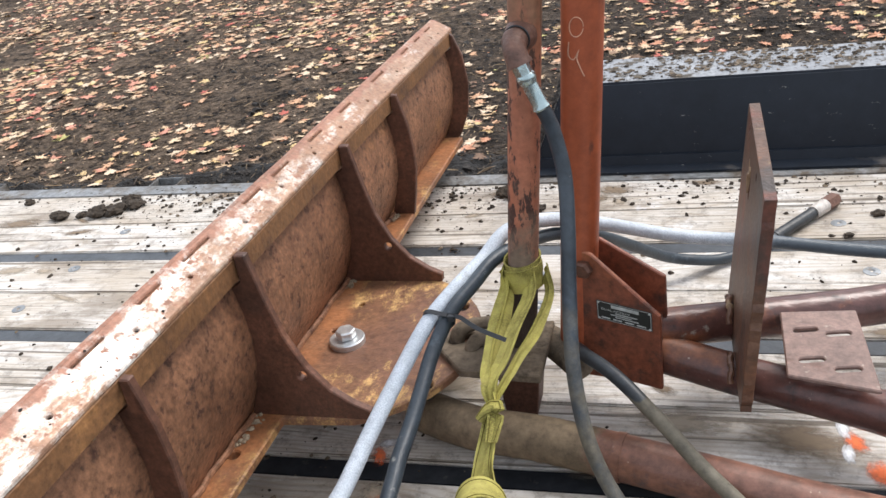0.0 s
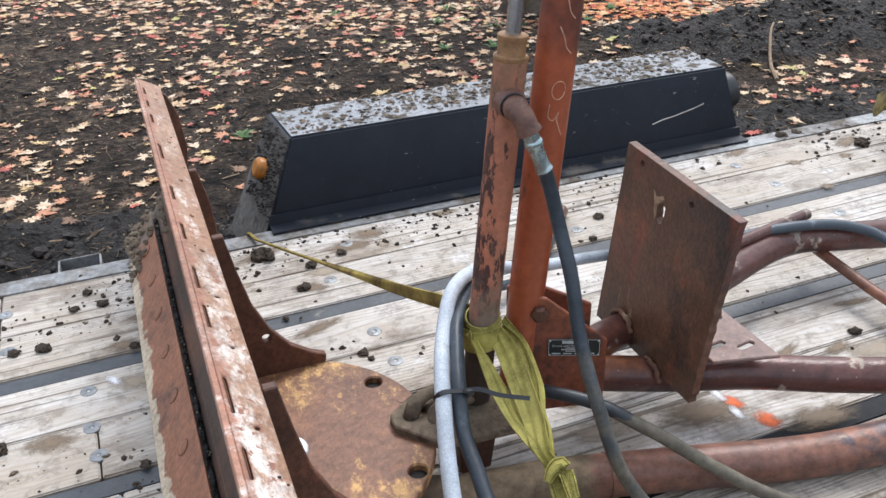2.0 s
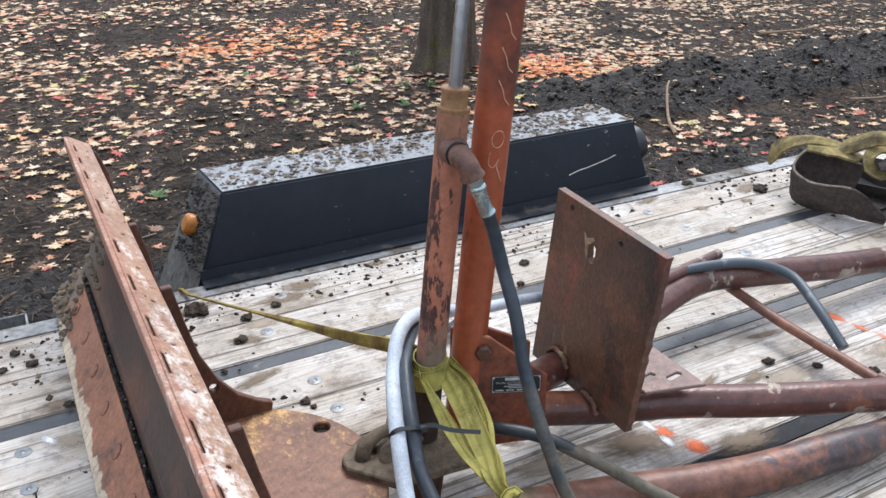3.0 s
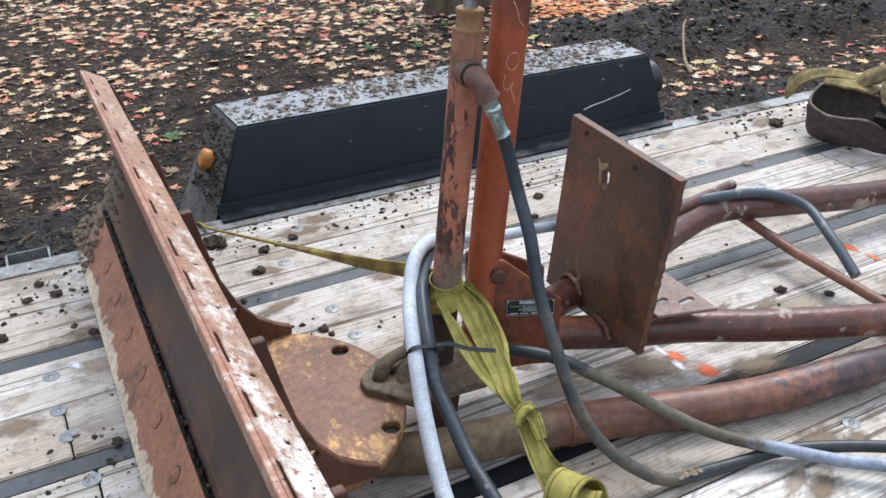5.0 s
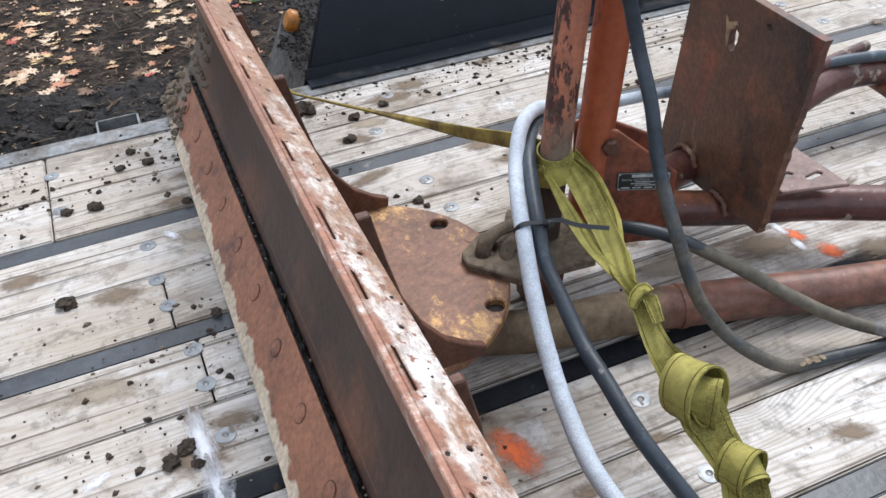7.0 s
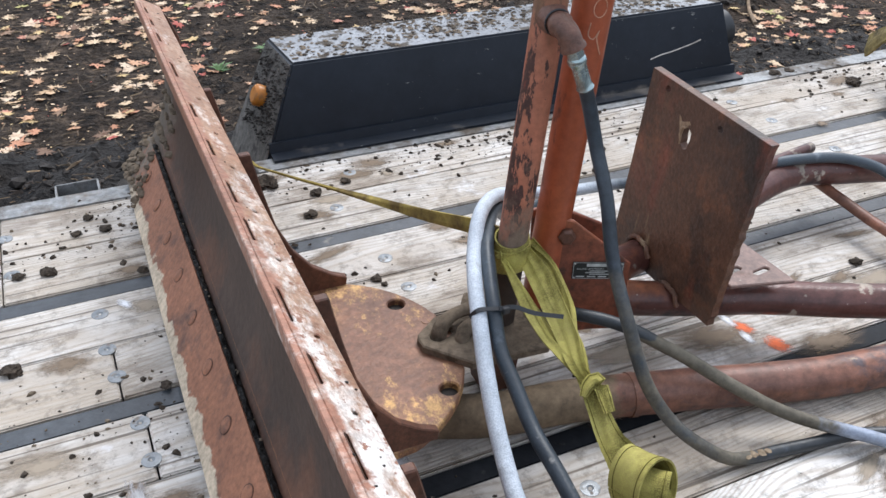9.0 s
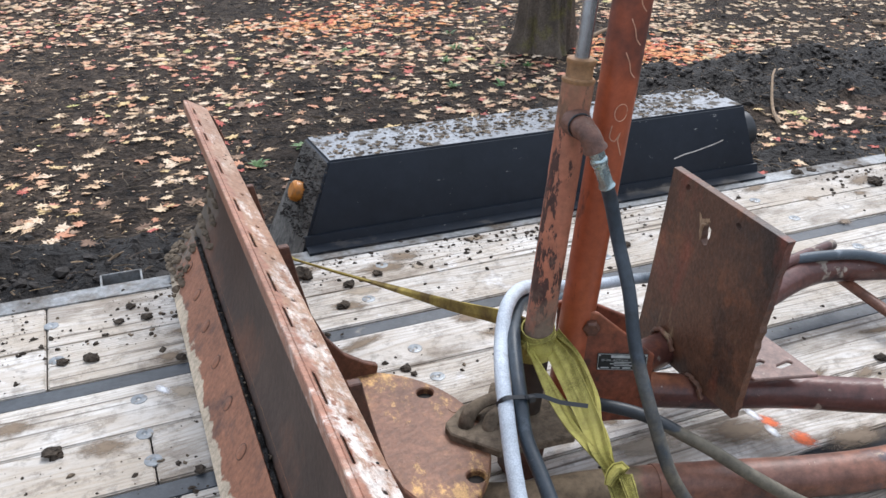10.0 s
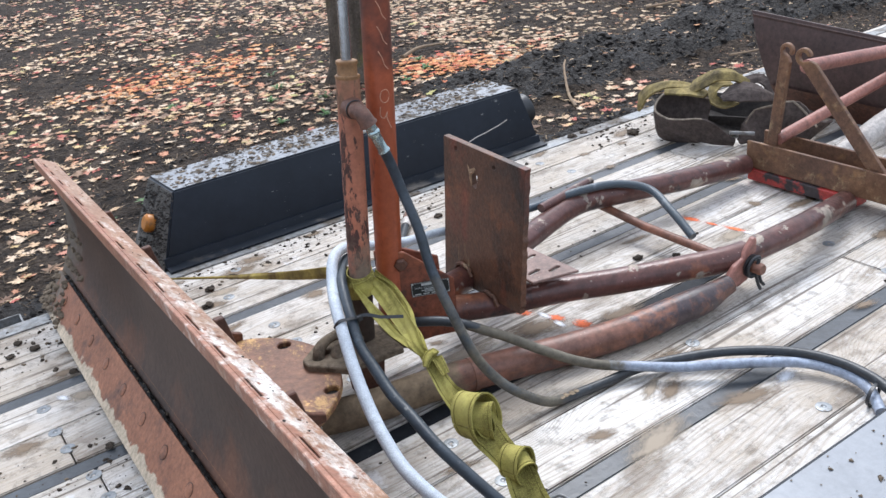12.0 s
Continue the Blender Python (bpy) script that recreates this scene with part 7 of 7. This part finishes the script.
leaf_field("fallen_leaves", 20000, 41, lambda r: leafy(r, -7.0, 4.2, 0.7, 5.2), lambda r: 0.026 + 0.034 * r.random(), maple, "yellow, peach and red maple leaves on the soil", LEAF)
leaf_field("fallen_leaves", 34000, 42, lambda r: leafy(r, -9.0, 9.0, 5.0, 12.0), lambda r: 0.026 + 0.028 * r.random(), maple, "yellow, peach and red maple leaves on the soil", SIMPLE)
leaf_field("fallen_leaves", 15000, 43, lambda r: leafy(r, 3.4, 12.0, 2.4, 8.0, -0.15), lambda r: 0.022 + 0.026 * r.random(), pale_maple, "faded tan maple leaves on the soil", SIMPLE)


leaf_field("fallen_leaves", 9000, 49, lambda r: leafy(r, -8.0, 8.5, -7.0, -1.5, -0.35), lambda r: 0.026 + 0.028 * r.random(), maple, "yellow, peach and red maple leaves on the soil", SIMPLE)


def drift_spot(rng):
    cx, cy, r = rng.choice(((3.05, 3.45, 0.22), (3.25, 3.30, 0.22), (2.95, 3.60, 0.2), (1.6, 4.9, 0.3), (2.0, 5.3, 0.35), (1.2, 5.1, 0.3)))
    return cx + rng.gauss(0, r), cy + rng.gauss(0, r * 0.7)


leaf_field("fallen_leaves", 750, 44, drift_spot, lambda r: 0.024 + 0.026 * r.random(), orange_maple, "drift of orange maple leaves near the tree", LEAF)


def bits_spot(rng):
    return leafy(rng, -6.0, 7.0, 0.7, 7.5, -0.1)


BIT = [(0.0, -0.5), (0.6, -0.2), (0.35, 0.5), (-0.4, 0.45), (-0.55, -0.1)]
leaf_field("leaf_bits", 44000, 48, bits_spot, lambda r: 0.006 + 0.012 * r.random() ** 2, maple, "crumbled bits of maple leaf", BIT)


def any_spot(rng):
    return (rng.uniform(-3.5, 7.5), 0.42 + 7.0 * rng.random() ** 1.3)


rng_h = random.Random(3)
bm_v, bm_f = [], []
for _ in range(22000):  # chips, stalks and crumbled leaf
    x, y = any_spot(rng_h)
    z = soil_height(x, y) + 0.004
    a, l, w = rng_h.uniform(0, 6.28), 0.004 + 0.040 * rng_h.random() ** 3, rng_h.uniform(0.001, 0.004)
    ux, uy = math.cos(a), math.sin(a)
    k = len(bm_v)
    t = rng_h.gauss(0, 0.15)
    bm_v += [(x - ux * l - uy * w, y - uy * l + ux * w, z), (x - ux * l + uy * w, y - uy * l - ux * w, z), (x + ux * l + uy * w, y + uy * l - ux * w, z + l * t + 0.004), (x + ux * l - uy * w, y + uy * l + ux * w, z + l * t + 0.004), (x, y, z + w + 0.004)]
    bm_f += [(k, k + 1, k + 4), (k + 1, k + 2, k + 4), (k + 2, k + 3, k + 4), (k + 3, k, k + 4)]
tagged(mesh_object("ground_litter", bm_v, bm_f, litter), "brown stalks and leaf crumbs on the soil", "litter", kind="stuff")


def clod_spot(rng):
    x, y = any_spot(rng)
    return (x, y, soil_height(x, y)) if rng.random() < 0.22 + 0.78 * churned(x, y) else None


scatter("soil_clods", 34000, 9, clod_spot, lambda r: 0.004 + 0.022 * r.random() ** 3, wet_mud_and_shade, "crumbly clods of dark soil")

rng = random.Random(19)
bm_v, bm_f = [], []
for k in range(1500):  # churned clods along the bank and the rut
    x, y = (rng.uniform(-2.6, 0.4), rng.uniform(0.42, 1.45)) if k % 2 else (rng.uniform(2.3, 6.5), rng.uniform(1.5, 3.3))
    if churned(x, y) < 0.35:
        continue
    s = 0.010 + 0.024 * rng.random() ** 2.5
    tmp = bmesh.new()
    lump(tmp, (x, y, soil_height(x, y) + s * 0.1), s, k + 0.37, 0.6, 1)
    base = len(bm_v)
    bm_v += [tuple(v.co) for v in tmp.verts]
    tmp.verts.index_update()
    bm_f += [tuple(base + v.index for v in f.verts) for f in tmp.faces]
    tmp.free()
tagged(mesh_object("soil_lumps", bm_v, bm_f, wet_mud_and_shade), "churned lumps of dark wet soil", "mud clods", kind="stuff")

# ---- tree, twigs and weeds ----
tree = thing("tree", (2.49, 3.78, GROUND), "tree trunk with rough mossy bark", "tree")
bm = bmesh.new()
rings, last = [], None
for i, z in enumerate([-0.15, 0.0, 0.06, 0.14, 0.25, 0.40, 0.65, 1.0, 1.5, 2.2, 3.0, 4.0, 5.0]):
    ring = []
    for k in range(96):
        a = 2 * math.pi * k / 96
        flare = 0.055 * math.exp(-max(0, z) / 0.14) * (1 + 0.8 * math.cos(4 * a + 0.6))
        r = 0.168 * (1 - 0.05 * max(0, z)) + flare + 0.012 * noise.noise((math.cos(a) * 3, math.sin(a) * 3, z * 1.2)) + 0.013 * math.sin(a * 13 + 4 * noise.noise((0, a, z * 0.6)))
        ring.append(bm.verts.new((2.49 + 0.02 * z + r * math.cos(a), 3.78 + r * math.sin(a), GROUND + z)))
    rings.append(ring)
for a, b in zip(rings, rings[1:]):
    for k in range(96):
        bm.faces.new((a[k], a[(k + 1) % 96], b[(k + 1) % 96], b[k]))
bm.faces.new(rings[-1])
part("trunk", bm, bark, tree, "", True)
rng = random.Random(77)
crown_v, crown_f = [], []
for k in range(9):
    a = k * 2.4
    p0 = Vector((2.55, 3.78, GROUND + 2.6 + 0.27 * k))
    way = Vector((math.cos(a), math.sin(a), 0.75))
    line = smooth_line([p0, p0 + way * 0.6, p0 + way * 1.2 + Vector((0, 0, 0.2)), p0 + way * 1.7 + Vector((0.1, 0.1, 0.55))], 0.1)
    part("limb", rod(line, lambda u: 0.055 * (1 - 0.8 * u), 10), bark, tree, "", True)
    for _ in range(40):
        q = line[rng.randrange(len(line) // 2, len(line))] + Vector((rng.gauss(0, 0.3), rng.gauss(0, 0.3), rng.gauss(0, 0.25)))
        s, t = rng.uniform(0.03, 0.055), rng.uniform(0, 6.28)
        n = len(crown_v)
        crown_v.append(tuple(q))
        for u, v in SIMPLE:
            crown_v.append((q.x + s * (u * math.cos(t) - v * math.sin(t)), q.y + s * (u * math.sin(t) + v * math.cos(t)), q.z + s * rng.uniform(-0.5, 0.5)))
        crown_f += [(n, n + 1 + i, n + 1 + (i + 1) % 8) for i in range(8)]
mesh_object("crown", crown_v, crown_f, maple, tree, "thin autumn crown")


def twig(points, r, label):
    pts = [(x, y, soil_height(x, y) + dz) for x, y, dz in points]
    ob = part("twig", rod(smooth_line(pts, 0.03), lambda u: r * (1 - 0.5 * u), 7), twig_bark, None, "", True)
    return tagged(ob, label, "twig", "twigs on the soil")


twig([(2.93, 1.98, 0.012), (3.05, 2.18, 0.03), (3.18, 2.36, 0.05), (3.27, 2.45, 0.09)], 0.011, "pale dry twig leaning on the mud")
twig([(2.96, 3.95, 0.015), (3.15, 4.02, 0.03), (3.40, 4.02, 0.02)], 0.016, "brown stick by the tree")
twig([(4.3, 2.0, 0.02), (4.5, 1.92, 0.03), (4.7, 1.95, 0.02)], 0.008, "thin dry twig on the mud")
twig([(5.2, 3.6, 0.02), (5.5, 3.5, 0.03), (5.75, 3.52, 0.02)], 0.012, "pale dry twig on the leaves")
twig([(2.05, 3.35, 0.01), (1.98, 3.5, 0.10), (1.92, 3.62, 0.22), (1.95, 3.7, 0.33)], 0.005, "thin bare sapling stem by the tree")


def weed(x, y, seed):
    rng = random.Random(seed)
    vs, fs = [], []
    z = soil_height(x, y)
    vs.append((x, y, z))
    for _ in range(18):
        a, l, w = rng.uniform(0, 6.28), rng.uniform(0.02, 0.065), rng.uniform(0.005, 0.012)
        bx, by = x, y
        up = rng.uniform(0.2, 0.8)
        ux, uy = math.cos(a), math.sin(a)
        k = len(vs)
        vs += [(bx + ux * l * 0.5 - uy * w, by + uy * l * 0.5 + ux * w, z + up * l * 0.7), (bx + ux * l * 0.5 + uy * w, by + uy * l * 0.5 - ux * w, z + up * l * 0.7), (bx + ux * l, by + uy * l, z + up * l * 0.8)]
        fs += [(0, k + 1, k), (k, k + 1, k + 2)]
    return tagged(mesh_object("weed", vs, fs, green_leaf), "small green weed sprouting through leaves", "weed", "weeds by the tree")


for k, (x, y) in enumerate(((2.08, 4.45), (1.93, 3.98), (2.05, 3.48), (2.20, 3.42), (2.95, 3.72), (2.88, 3.50), (2.62, 3.36), (1.75, 3.70), (1.60, 3.20), (0.55, 2.55), (1.2, 4.1), (0.75, 1.55), (1.86, 3.10), (-1.1, 2.9), (0.30, 2.35))):
    weed(x, y, k + 50)
